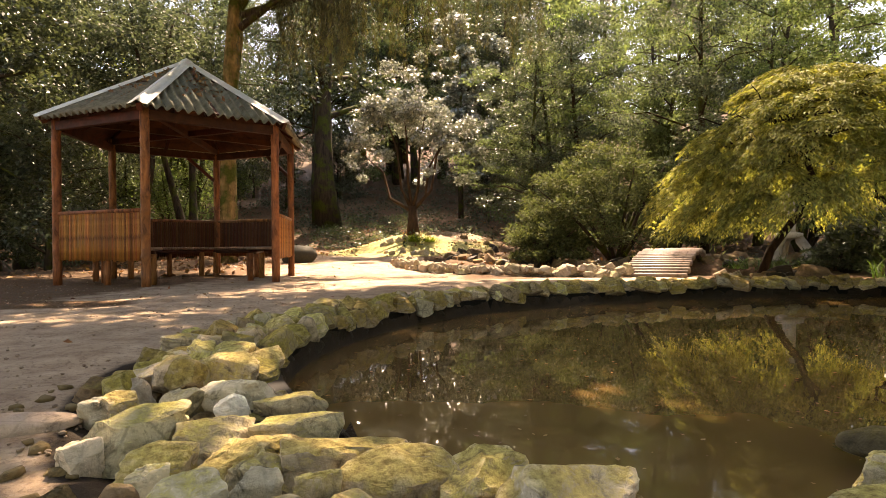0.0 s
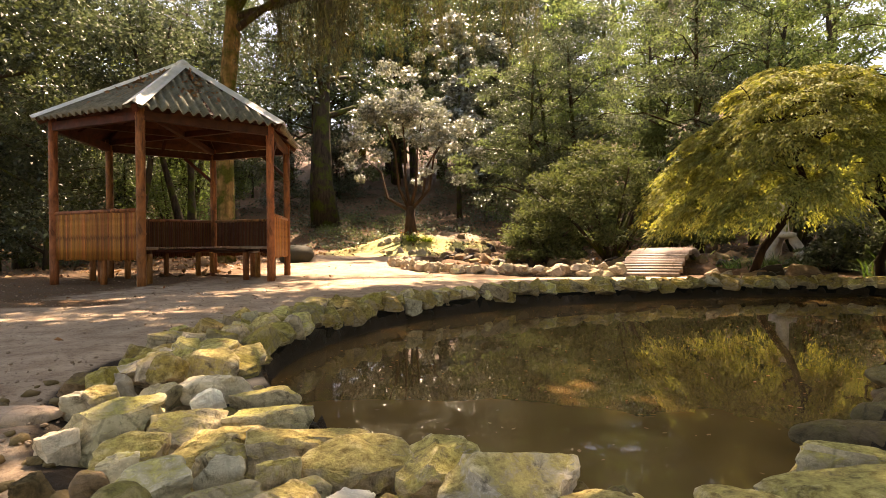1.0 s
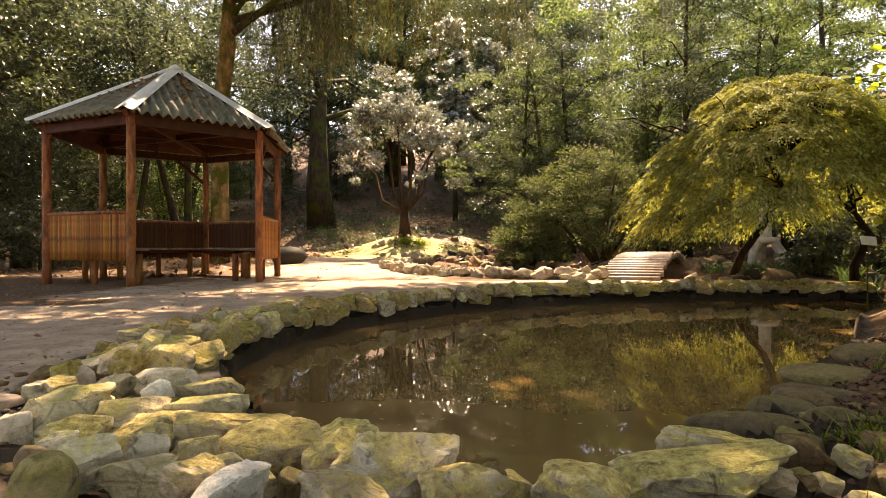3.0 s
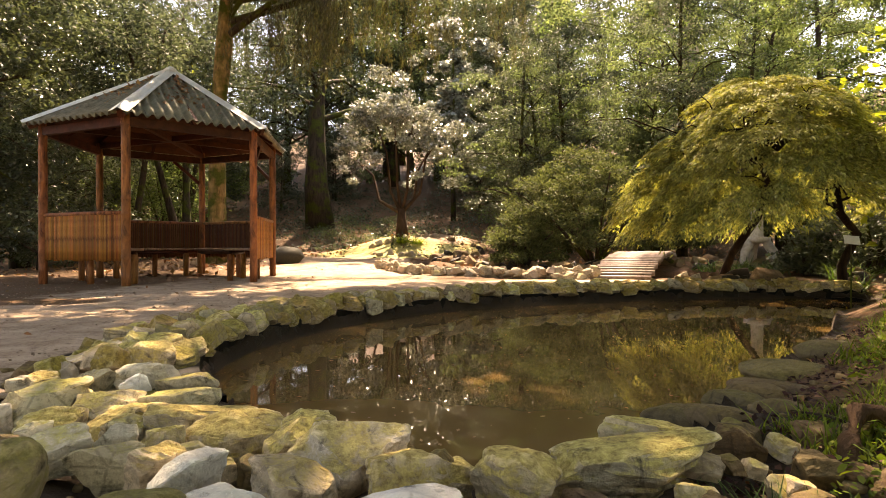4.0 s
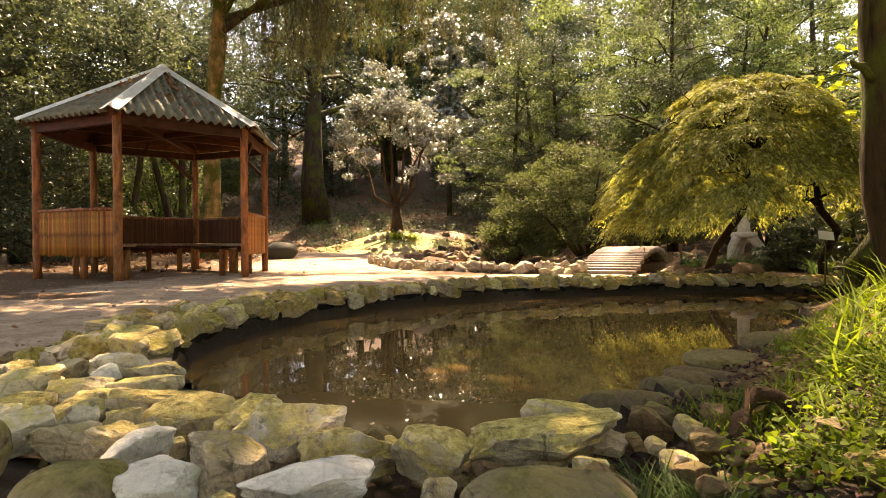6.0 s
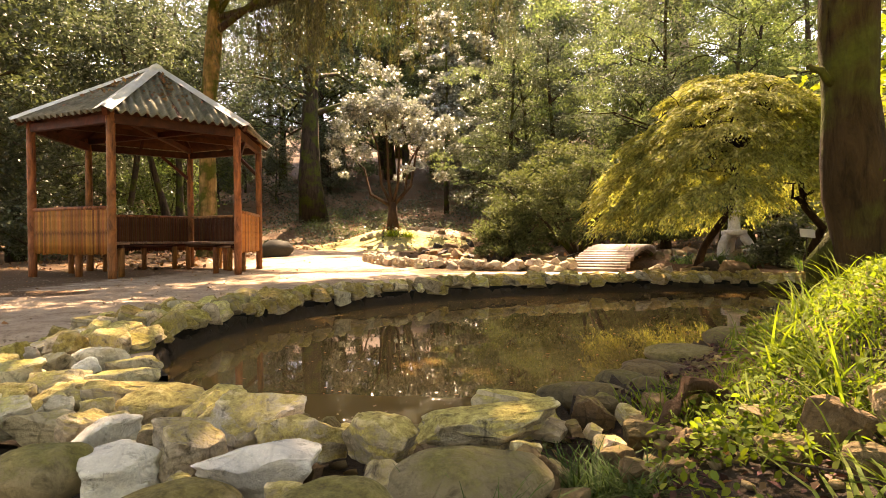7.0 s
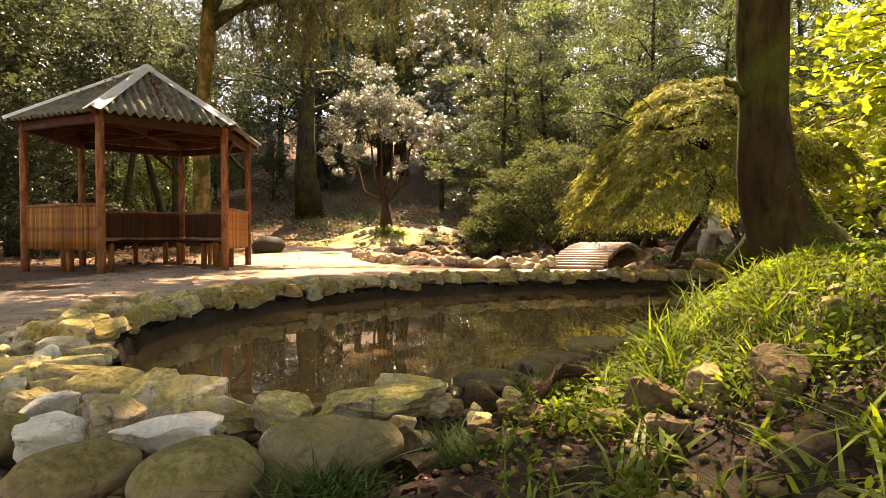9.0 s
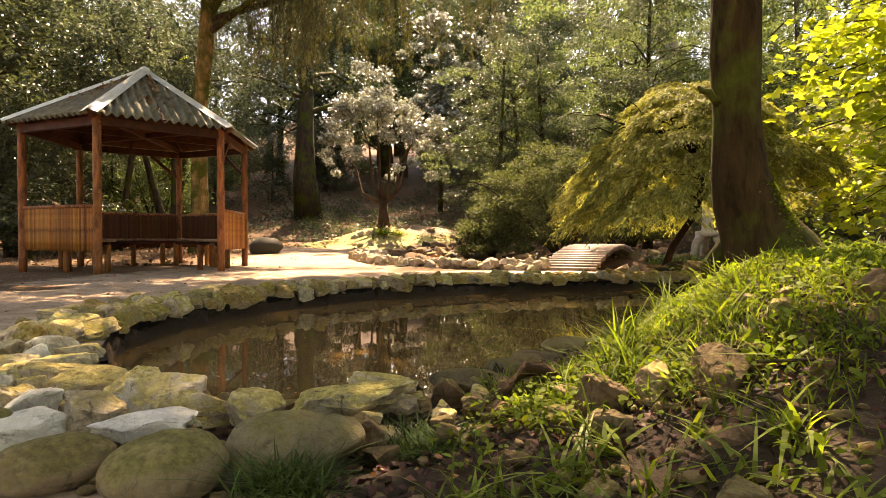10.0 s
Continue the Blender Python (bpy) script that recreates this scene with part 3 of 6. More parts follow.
gazebo = thing("gazebo", "six-sided bamboo and timber gazebo with a corrugated roof", "gazebo", at=Matrix.Translation((C6.x, C6.y, 0)))
inv = Matrix.Translation((-C6.x, -C6.y, 0))
for i, (x, y) in enumerate(POST):
    part("post", knotted_pole(2.17 - gz(x, y) + 0.08, 0.052, seed=i).mesh("post", POSTWOOD), gazebo, at=inv @ Matrix.Translation((x, y, gz(x, y) - 0.08)))
for i in range(6):
    a, b = Vector((*POST[i], BEAM_Z)), Vector((*POST[(i + 1) % 6], BEAM_Z))
    sh = Shape()
    beam(sh, a, b, 0.07, 0.11)
    part("ring_beam", sh.mesh("ring_beam", BEAMWOOD, False), gazebo, at=inv)
    sh = Shape()
    beam(sh, Vector((*EAVE[i], EAVE_Z - 0.05)), APEX - Vector((0, 0, 0.08)), 0.06, 0.09)
    part("rafter", sh.mesh("rafter", BEAMWOOD, False), gazebo, at=inv)
    sh = Shape()
    mid = (a + b) / 2
    e = (Vector((*EAVE[i], EAVE_Z)) + Vector((*EAVE[(i + 1) % 6], EAVE_Z))) / 2
    beam(sh, e - Vector((0, 0, 0.04)), APEX - Vector((0, 0, 0.12)), 0.045, 0.06)
    part("rafter", sh.mesh("jack_rafter", BEAMWOOD, False), gazebo, at=inv)
    sh = Shape()
    beam(sh, a.lerp(b, 0.3) - Vector((0, 0, 0.05)), a - Vector((0, 0, 0.42)) + (b - a).normalized() * 0.03, 0.04, 0.05)
    part("brace", sh.mesh("brace", BEAMWOOD, False), gazebo, at=inv) if i in (2, 3, 4) else None
for i in range(3):
    sh = Shape()
    beam(sh, Vector((*POST[i], BEAM_Z + 0.08)), Vector((*POST[i + 3], BEAM_Z + 0.08 + 0.002 * i)), 0.06, 0.08)
    part("tie_beam", sh.mesh("tie_beam", BEAMWOOD, False), gazebo, at=inv)


def roof_face(a, b, top):
    """One corrugated triangle of the roof, its ribs running up the slope."""
    a, b, top = Vector(a), Vector(b), Vector(top)
    along_eave = (b - a).normalized()
    mid = (a + b) / 2
    up = top - mid
    L, W = up.length, (b - a).length
    up.normalize()
    nrm = along_eave.cross(up).normalized()
    sh = Shape()
    cols, rows, ribs = 15 * 8, 4, 15
    for side in (0, 1):
        for c in range(cols + 1):
            s = (c / cols - 0.5) * W
            reach = L * (1 - abs(s) / (W / 2)) + 0.001
            for r in range(rows + 1):
                wave = 0.027 * math.cos(2 * math.pi * ribs * c / cols) - side * 0.008
                start = -0.06 if abs(s) < W * 0.46 else -0.01
                sh.v.append(mid + along_eave * s + up * (start + (reach - start) * r / rows) + nrm * wave)
    n = (cols + 1) * (rows + 1)
    for c in range(cols):
        for r in range(rows):
            k = c * (rows + 1) + r
            sh.f.append((k, k + rows + 1, k + rows + 2, k + 1))
            sh.f.append((n + k, n + k + 1, n + k + rows + 2, n + k + rows + 1))
        k = c * (rows + 1)
        sh.f.append((k, n + k, n + k + rows + 1, k + rows + 1))
    return sh.mesh("roof_sheet", ROOFING), nrm


normals = []
for i in range(6):
    me, nrm = roof_face((*EAVE[i], EAVE_Z), (*EAVE[(i + 1) % 6], EAVE_Z), APEX)
    normals.append(nrm)
    part("roof_sheet", me, gazebo, "weathered grey corrugated roof sheet", at=inv)
for i in range(6):
    foot = Vector((*EAVE[i], EAVE_Z))
    d = (APEX - foot).normalized()
    foot = foot - d * 0.06
    n1, n0 = normals[i], normals[i - 1]
    sh = Shape()
    for p in (foot, APEX + d * 0.01):
        for k, (nn, side) in enumerate(((n0, -1), (n0, -0.5), (None, 0), (n1, 0.5), (n1, 1))):
            if nn is None:
                q = p + (n0 + n1).normalized() * 0.055
            else:
                across = d.cross(nn).normalized()
                across = across if across.dot((n1 - n0)) * side > 0 else -across
                q = p + across * 0.105 * abs(side) * (1 if p is foot else 0.75) + nn * 0.032
            sh.v += [q, q - (n0 + n1).normalized() * 0.006]
    for k in range(4):
        a = 2 * k
        sh.f += [(a, a + 2, a + 12, a + 10), (a + 1, a + 11, a + 13, a + 3), (a, a + 1, a + 3, a + 2), (a + 10, a + 12, a + 13, a + 11)]
    sh.f += [(0, 10, 11, 1), (8, 9, 19, 18)]
    part("ridge_cap", sh.mesh("ridge_cap", RIDGE, False), gazebo, "pale zinc ridge flashing", at=inv)
part("finial_cap", Shape().tube([APEX + Vector((0, 0, z)) for z in (-0.03, 0.04, 0.075)], [0.13, 0.07, 0.01], 12).mesh("finial_cap", RIDGE), gazebo, "pale zinc cap", at=inv)

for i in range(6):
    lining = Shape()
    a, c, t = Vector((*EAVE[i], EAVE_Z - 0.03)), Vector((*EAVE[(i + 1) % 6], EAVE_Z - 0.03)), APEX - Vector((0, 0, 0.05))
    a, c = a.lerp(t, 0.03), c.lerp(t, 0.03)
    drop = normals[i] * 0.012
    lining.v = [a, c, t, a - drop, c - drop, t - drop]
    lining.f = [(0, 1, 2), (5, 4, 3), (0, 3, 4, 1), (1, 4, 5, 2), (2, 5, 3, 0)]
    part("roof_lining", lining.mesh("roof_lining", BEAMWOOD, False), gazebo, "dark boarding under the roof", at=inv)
canes = [knotted_pole(0.585, r, 0.2, 7, s).mesh("cane", m) for r, s, m in ((0.0150, 3, CANE), (0.0165, 4, CANE), (0.0140, 5, CANE), (0.0155, 6, CANE_OLD), (0.0150, 7, CANE), (0.0135, 8, CANE_OLD), (0.0155, 9, CANE))]
# back panels: same cane, darkened in colour for the shade under the roof
shaded_canes = [knotted_pole(0.585, r, 0.2, 7, s).mesh("cane", CANE_SHADED) for r, s in ((0.0175, 3), (0.0185, 4), (0.0168, 5))]
# railing panels on every side but the entrance
for i in (0, 2, 3, 4, 5):
    a, b = Vector((*POST[i], 0)), Vector((*POST[(i + 1) % 6], 0))
    d = (b - a).normalized()
    L = (b - a).length
    out = Vector((d.y, -d.x, 0))
    railing = part("railing_panel", Shape().tube([a + d * 0.05 + Vector((0, 0, 0.91)), a + d * (L / 2) + Vector((0, 0, 0.915)), b - d * 0.05 + Vector((0, 0, 0.91))],
                                                 [0.027, 0.026, 0.027], 10).mesh("top_rail", POSTWOOD), gazebo, "railing of upright split bamboo under a round rail", at=inv)
    lower = Shape().tube([a + d * 0.05 - out * 0.03 + Vector((0, 0, 0.42)), b - d * 0.05 - out * 0.03 + Vector((0, 0, 0.42))], [0.02, 0.02], 8)
    part("cross_rail", lower.mesh("cross_rail", BEAMWOOD), railing)
    count = int((L - 0.12) / 0.0305)
    for k in range(count):
        p = a + d * (0.065 + 0.0305 * k + random.uniform(-0.001, 0.001)) + out * random.uniform(-0.003, 0.003)
        part("cane", random.choice(canes if i in (0, 2) else shaded_canes), railing, at=Matrix.Translation((p.x, p.y, 0.315 + random.uniform(-0.012, 0.012))))

# benches along the railings
for i in (0, 2, 3, 4, 5):
    a, b = Vector((*POST[i], 0)), Vector((*POST[(i + 1) % 6], 0))
    d = (b - a).normalized()
    L = (b - a).length
    inn = Vector((-d.y, d.x, 0))
    m = Matrix.Translation(a) @ Matrix((d, inn, Vector((0, 0, 1)))).transposed().to_4x4()
    bench = thing("bench", "bamboo-slat bench built along the gazebo railing", "bench", "gazebo benches", at=m)
    part("seat_beam", Shape().tube([(0.12, 0.10, 0.405), (L - 0.12, 0.10, 0.405)], [0.032, 0.032], 8).mesh("seat_beam", BEAMWOOD), bench)
    part("seat_beam", Shape().tube([(0.34, 0.40, 0.405), (L - 0.34, 0.40, 0.405)], [0.032, 0.032], 8).mesh("seat_beam", BEAMWOOD), bench)
    for x in (0.36, L - 0.36):
        part("leg", knotted_pole(0.42, 0.042, 0.2, 10, int(x * 50) + i).mesh("leg", POSTWOOD), bench, at=Matrix.Translation((x, 0.40, -0.03)))
    for x in (L / 2,):
        part("leg", knotted_pole(0.42, 0.040, 0.2, 10, int(x * 50) + i).mesh("leg", POSTWOOD), bench, at=Matrix.Translation((x, 0.10, -0.03)))
    n = int(L / 0.043)
    slat = Shape().tube([(0, 0.05, 0), (0, 0.25, 0.001), (0, 0.44, 0)], [0.02, 0.021, 0.02], 8).mesh("slat", SEATCANE)
    for k in range(n):
        x = 0.03 + 0.043 * k
        short = min(1.0, (min(x, L - x) * 1.7 + 0.02) / 0.44)
        if short > 0.25:
            part("slat", slat, bench, at=Matrix.Translation((x, 0.0, 0.455)) @ Matrix.Diagonal((1, short, 1, 1)))

# ---- bamboo bridge ----
A2, W2 = Vector((0.53, 0.85)).normalized(), Vector((0.96, -0.26)).normalized()
B0, BW, BL = Vector((2.64, 8.14)), 0.82, 3.2
bridge = thing("foot_bridge", "small arched bamboo foot bridge with weathered slats", "bridge", at=Matrix.Translation((B0.x, B0.y, 0)))


def arch(s):
    return 0.02 + 0.34 * math.sin(math.pi * min(max(s / BL, 0), 1)) ** 0.9


for off in (0.10, BW - 0.10):
    sh = Shape()
    pts = [(*(A2 * s + W2 * off), arch(s) - 0.055) for s in np.linspace(-0.05, BL + 0.05, 15)]
    sh.tube(pts, [0.045] * 15, 8)
    part("arch_beam", sh.mesh("arch_beam", BARK_DARK), bridge, "dark curved bearer log")
slat = Shape().tube([(-0.02 * W2.x, -0.02 * W2.y, 0), (W2.x * BW * 0.5, W2.y * BW * 0.5, 0.002), (W2.x * BW, W2.y * BW, 0)], [0.044, 0.046, 0.044], 10)
bridge_slat = slat.mesh("slat", BRIDGECANE)
s = 0.0
while s < BL:
    j = random.uniform(-0.02, 0.02)
    part("slat", bridge_slat, bridge, at=Matrix.Translation((*(A2 * s + W2 * j), arch(s) + random.uniform(-0.004, 0.004))))
    ds = 0.104
    slope = (arch(s + 0.05) - arch(s)) / 0.05
    s += ds / math.sqrt(1 + slope * slope)

# ---- stones ----


PLACED = []


def block_verts(seed, size, detail=2, rough=0.04, outline=(0.55, 0.88)):
    """A broken block of limestone: a cube split by planes, its arrises worn, its faces layered and pitted."""
    r = random.Random(seed)
    planes = []
    n, turn = r.randint(4, 6), r.uniform(0, 6.28)
    for k in range(n):
        az = turn + 6.283 * (k + r.uniform(-0.32, 0.32)) / n
        planes.append((Vector((math.cos(az), math.sin(az), r.uniform(-0.45, 0.5))).normalized(), r.uniform(*outline)))
    ridge = r.uniform(0, 6.28)
    for k in range(3):
        az, slope = ridge + k * 2.1 + r.uniform(-0.5, 0.5), r.uniform(0.25, 0.95) if k else r.uniform(0.05, 0.3)
        planes.append((Vector((math.cos(az) * slope, math.sin(az) * slope, 1)).normalized(), r.uniform(0.30, 0.62)))
    for k in range(2):
        planes.append((Vector((r.gauss(0, 1), r.gauss(0, 1), r.uniform(0.2, 1.2))).normalized(), r.uniform(0.6, 0.85)))
    bm = bmesh.new()
    bmesh.ops.create_cube(bm, size=2.0)
    for d, e in planes:
        cut = bmesh.ops.bisect_plane(bm, geom=bm.verts[:] + bm.edges[:] + bm.faces[:], dist=1e-5, plane_co=d * e, plane_no=d, clear_outer=True)
        rim = [g for g in cut["geom_cut"] if isinstance(g, bmesh.types.BMEdge)]
        if rim:
            bmesh.ops.contextual_create(bm, geom=rim)
    bmesh.ops.remove_doubles(bm, verts=bm.verts[:], dist=0.02)
    bmesh.ops.bevel(bm, geom=bm.edges[:], offset=0.045, segments=1, affect="EDGES", clamp_overlap=True)
    bmesh.ops.triangulate(bm, faces=bm.faces[:])
    for _ in range(detail + 1):
        longest = [e for e in bm.edges if e.calc_length() > (0.17 if detail > 1 else 0.4)]
        if not longest:
            break
        bmesh.ops.subdivide_edges(bm, edges=longest, cuts=1)
        bmesh.ops.triangulate(bm, faces=bm.faces[:])
    bm.normal_update()
    off = Vector((r.uniform(-9, 9), r.uniform(-9, 9), r.uniform(-9, 9)))
    lay = Matrix.Rotation(r.uniform(-0.5, 0.5), 3, "X") @ Matrix.Rotation(r.uniform(-0.5, 0.5), 3, "Y")
    low = []
    for v in bm.verts:
        p = v.co
        u = lay @ p
        beds = noise.noise(Vector((u.x * 0.9, u.y * 0.9, u.z * 5.0)) + off)
        low.append(p + v.normal * rough * (1.2 * noise.noise(p * 2.0 + off) + 0.9 * (1 if beds > 0.12 else -0.8 if beds < -0.2 else 0) + 0.7 * noise.noise(p * 5.5 + off) + 0.4 * noise.noise(p * 13.0 + off)))
    for i in range(3):
        a, c = min(v[i] for v in low), max(v[i] for v in low)
        for v in low:
            v[i] = (v[i] - (a + c) / 2) * 2 * size[i] / (c - a)
    faces = [tuple(v.index for v in f.verts) for f in bm.faces]
    bm.free()
    return low, faces


def loose_stone(x, y, z, w, d, h, turn=0.0, mat=LIME, smooth=False, label="mossy yellow-green limestone block at the pond edge", tip=(0.0, 0.0), detail=3):
    """One loose stone: its middle, its full width, depth and height."""
    PLACED.append((x, y, max(w, d) * 0.45))
    seed, half = int(abs(x * 977 + y * 131) * 10), (w * 0.5, d * 0.5, h * 0.5)
    v, f = rock_verts(seed, half, 5, 4, 0.0, 0.06) if smooth else block_verts(seed, half, detail)
    me = mesh_of("stone", v, f, mat, True)
    if not smooth:
        me.set_sharp_from_angle(angle=radians(26))
    return thing("stone", label, "stone", "stones round the pond", at=pose(x, y, z, tip[0] + (0 if smooth else 9 * math.sin(31 * x + 17 * y)), tip[1] + (0 if smooth else 10 * math.sin(23 * x - 41 * y)), turn), mesh=me)


loose_stone(-0.751, 1.644, 0.022, 0.230, 0.175, 0.144, 36, LIME)
loose_stone(-0.809, 1.527, 0.007, 0.097, 0.074, 0.114, 51, LIME_PALE, label="pale angular limestone among mossy stones")
loose_stone(-0.632, 1.486, 0.006, 0.171, 0.118, 0.112, 31, LIME)
loose_stone(-0.574, 1.642, 0.009, 0.182, 0.139, 0.118, 33, LIME_HALF, label="limestone block half covered in yellow moss")
loose_stone(-0.632, 1.971, 0.020, 0.230, 0.175, 0.141, 13, LIME_PALE, label="pale angular limestone among mossy stones")
loose_stone(-0.611, 1.858, 0.007, 0.100, 0.076, 0.113, 26, LIME_WHITE, label="clean white broken limestone among mossy stones")
loose_stone(-0.773, 1.908, 0.011, 0.135, 0.103, 0.122, 25, LIME)
loose_stone(-0.461, 1.879, 0.006, 0.207, 0.088, 0.111, 12, LIME)
loose_stone(-0.402, 1.701, 0.006, 0.240, 0.134, 0.111, 11, LIME_HALF, label="limestone block half covered in yellow moss")
loose_stone(-0.449, 1.509, 0.007, 0.215, 0.140, 0.113, 23, LIME)
loose_stone(-0.387, 1.423, 0.006, 0.156, 0.071, 0.111, 16, LIME_HALF, label="limestone block half covered in yellow moss")
loose_stone(-0.246, 1.524, 0.006, 0.284, 0.206, 0.113, 12, LIME)
loose_stone(-0.125, 1.419, 0.006, 0.250, 0.155, 0.113, 6, LIME)
loose_stone(0.053, 1.398, 0.010, 0.196, 0.149, 0.119, -6, LIME_HALF, label="limestone block half covered in yellow moss")
loose_stone(0.176, 1.289, 0.019, 0.281, 0.214, 0.139, 13, LIME_PATCH, label="large limestone block with clean white patches in the moss")
loose_stone(0.334, 1.188, 0.006, 0.229, 0.149, 0.112, 6, LIME)
loose_stone(0.522, 1.153, 0.012, 0.183, 0.139, 0.124, -13, LIME)
loose_stone(0.110, 1.096, 0.012, 0.188, 0.143, 0.123, 28, LIME)
loose_stone(-0.501, 1.321, 0.007, 0.146, 0.111, 0.113, 35, LIME_PALE, label="pale angular limestone among mossy stones")
loose_stone(-0.336, 1.242, 0.006, 0.150, 0.093, 0.112, 33, LIME_HALF, label="limestone block half covered in yellow moss")
loose_stone(-0.225, 1.240, 0.005, 0.132, 0.100, 0.111, 36, LIME_HALF, label="limestone block half covered in yellow moss")
loose_stone(-0.129, 1.171, 0.006, 0.162, 0.111, 0.113, 29, LIME_WHITE, label="clean white broken limestone among mossy stones")
loose_stone(0.016, 1.008, 0.005, 0.192, 0.146, 0.110, 43, LIME_WHITE, label="clean white broken limestone among mossy stones")
loose_stone(0.295, 0.988, 0.006, 0.259, 0.110, 0.112, 15, LIME_WHITE, label="clean white broken limestone among mossy stones")
loose_stone(0.774, 1.229, 0.006, 0.405, 0.171, 0.112, -6, LIME)
loose_stone(0.864, 1.376, 0.006, 0.230, 0.097, 0.111, -8, LIME)
loose_stone(0.210, 0.774, 0.010, 0.246, 0.187, 0.120, 38, BOULDER, smooth=True, label="smooth rounded olive-brown boulder at the pond edge")
loose_stone(0.494, 0.709, 0.025, 0.247, 0.188, 0.151, 39, BOULDER, smooth=True, label="smooth rounded olive-brown boulder at the pond edge")
loose_stone(0.720, 0.861, 0.025, 0.324, 0.247, 0.150, 14, BOULDER, smooth=True, label="smooth rounded olive-brown boulder at the pond edge")
loose_stone(-0.130, 0.955, 0.012, 0.201, 0.153, 0.124, 36, BOULDER, smooth=True, label="smooth rounded olive-brown boulder at the pond edge")
loose_stone(-0.446, 1.127, 0.028, 0.117, 0.089, 0.155, 59, BOULDER, smooth=True, label="smooth rounded olive-brown boulder at the pond edge")
loose_stone(0.857, 0.995, 0.000, 0.113, 0.086, 0.101, -10, ROCK, label="rough brown rock on the grassy bank")
loose_stone(1.137, 1.755, -0.064, 0.268, 0.128, 0.096, -21, COBBLE, smooth=True, label="smooth flat olive cobble at the waterline")
loose_stone(1.443, 1.876, -0.023, 0.223, 0.177, 0.099, -28, COBBLE, smooth=True, label="smooth flat olive cobble at the waterline")
loose_stone(1.204, 1.687, -0.044, 0.252, 0.114, 0.095, -40, COBBLE, smooth=True, label="smooth flat olive cobble at the waterline")
loose_stone(1.330, 1.814, -0.035, 0.217, 0.096, 0.095, -42, COBBLE, smooth=True, label="smooth flat olive cobble at the waterline")
loose_stone(1.483, 1.878, -0.014, 0.284, 0.125, 0.095, -42, COBBLE, smooth=True, label="smooth flat olive cobble at the waterline")
loose_stone(1.695, 2.104, -0.004, 0.372, 0.241, 0.096, -43, COBBLE, smooth=True, label="smooth flat olive cobble at the waterline")
loose_stone(2.026, 2.328, 0.025, 0.308, 0.245, 0.115, -47, COBBLE, smooth=True, label="smooth flat olive cobble at the waterline")
loose_stone(1.368, 1.638, -0.015, 0.181, 0.080, 0.095, -44, COBBLE, smooth=True, label="smooth flat olive cobble at the waterline")
loose_stone(1.091, 1.373, 0.000, 0.121, 0.051, 0.100, -37, ROCK, label="rough brown rock on the grassy bank")
loose_stone(1.376, 0.958, 0.024, 0.115, 0.087, 0.128, -18, ROCK, label="rough brown rock on the grassy bank")
loose_stone(1.461, 0.952, 0.088, 0.129, 0.098, 0.157, -11, ROCK, label="rough brown rock on the grassy bank")
loose_stone(1.461, 0.843, 0.050, 0.112, 0.085, 0.120, -31, ROCK, label="rough brown rock on the grassy bank")
loose_stone(1.722, 1.041, 0.083, 0.136, 0.104, 0.105, -39, ROCK, label="rough brown rock on the grassy bank")
loose_stone(1.667, 1.151, 0.101, 0.096, 0.073, 0.121, -28, ROCK, label="rough brown rock on the grassy bank")
loose_stone(1.675, 1.335, 0.069, 0.125, 0.095, 0.119, -31, ROCK, label="rough brown rock on the grassy bank")
loose_stone(1.483, 1.321, -0.005, 0.143, 0.109, 0.109, -26, ROCK, label="rough brown rock on the grassy bank")
loose_stone(1.645, 0.676, 0.074, 0.160, 0.122, 0.129, -25, ROCK, label="rough brown rock on the grassy bank")
loose_stone(1.718, 0.599, 0.062, 0.161, 0.123, 0.105, -37, ROCK, label="rough brown rock on the grassy bank")
loose_stone(1.477, 0.921, 0.006, 0.089, 0.068, 0.131, -10, ROCK, label="rough brown rock on the grassy bank")
loose_stone(1.679, 1.173, 0.065, 0.156, 0.119, 0.111, -21, ROCK, label="rough brown rock on the grassy bank")
loose_stone(1.411, 0.786, -0.021, 0.106, 0.081, 0.138, -6, ROCK, label="rough brown rock on the grassy bank")
loose_stone(-1.100, 2.524, 0.007, 0.222, 0.169, 0.114, 28, LIME_PALE, label="pale angular limestone among mossy stones")
loose_stone(-1.013, 2.252, 0.006, 0.208, 0.135, 0.111, 29, LIME_PALE, label="pale angular limestone among mossy stones")
loose_stone(-0.869, 2.165, 0.006, 0.143, 0.109, 0.111, 28, LIME)
loose_stone(-0.993, 2.076, 0.005, 0.096, 0.041, 0.111, 29, LIME_PALE, label="pale angular limestone among mossy stones")
loose_stone(-0.968, 1.842, 0.006, 0.103, 0.061, 0.111, 41, LIME_PALE, label="pale angular limestone among mossy stones")
loose_stone(-1.088, 2.081, 0.004, 0.192, 0.146, 0.108, 36, ROCK, label="rough brown rock on the grassy bank")
loose_stone(-0.918, 1.870, 0.010, 0.114, 0.087, 0.119, 40, LIME)
loose_stone(-0.847, 2.454, 0.027, 0.206, 0.157, 0.154, 26, LIME)
loose_stone(-0.708, 1.319, 0.000, 0.081, 0.034, 0.100, 43, ROCK, label="rough brown rock on the grassy bank")
loose_stone(-0.586, 1.375, 0.006, 0.081, 0.034, 0.111, 30, LIME_PALE, label="pale angular limestone among mossy stones")
loose_stone(-0.622, 1.339, -0.002, 0.067, 0.028, 0.095, 32, BOULDER, smooth=True, label="smooth rounded olive-brown boulder at the pond edge")
loose_stone(-0.495, 1.339, 0.005, 0.080, 0.034, 0.111, 23, LIME_PALE, label="pale angular limestone among mossy stones")
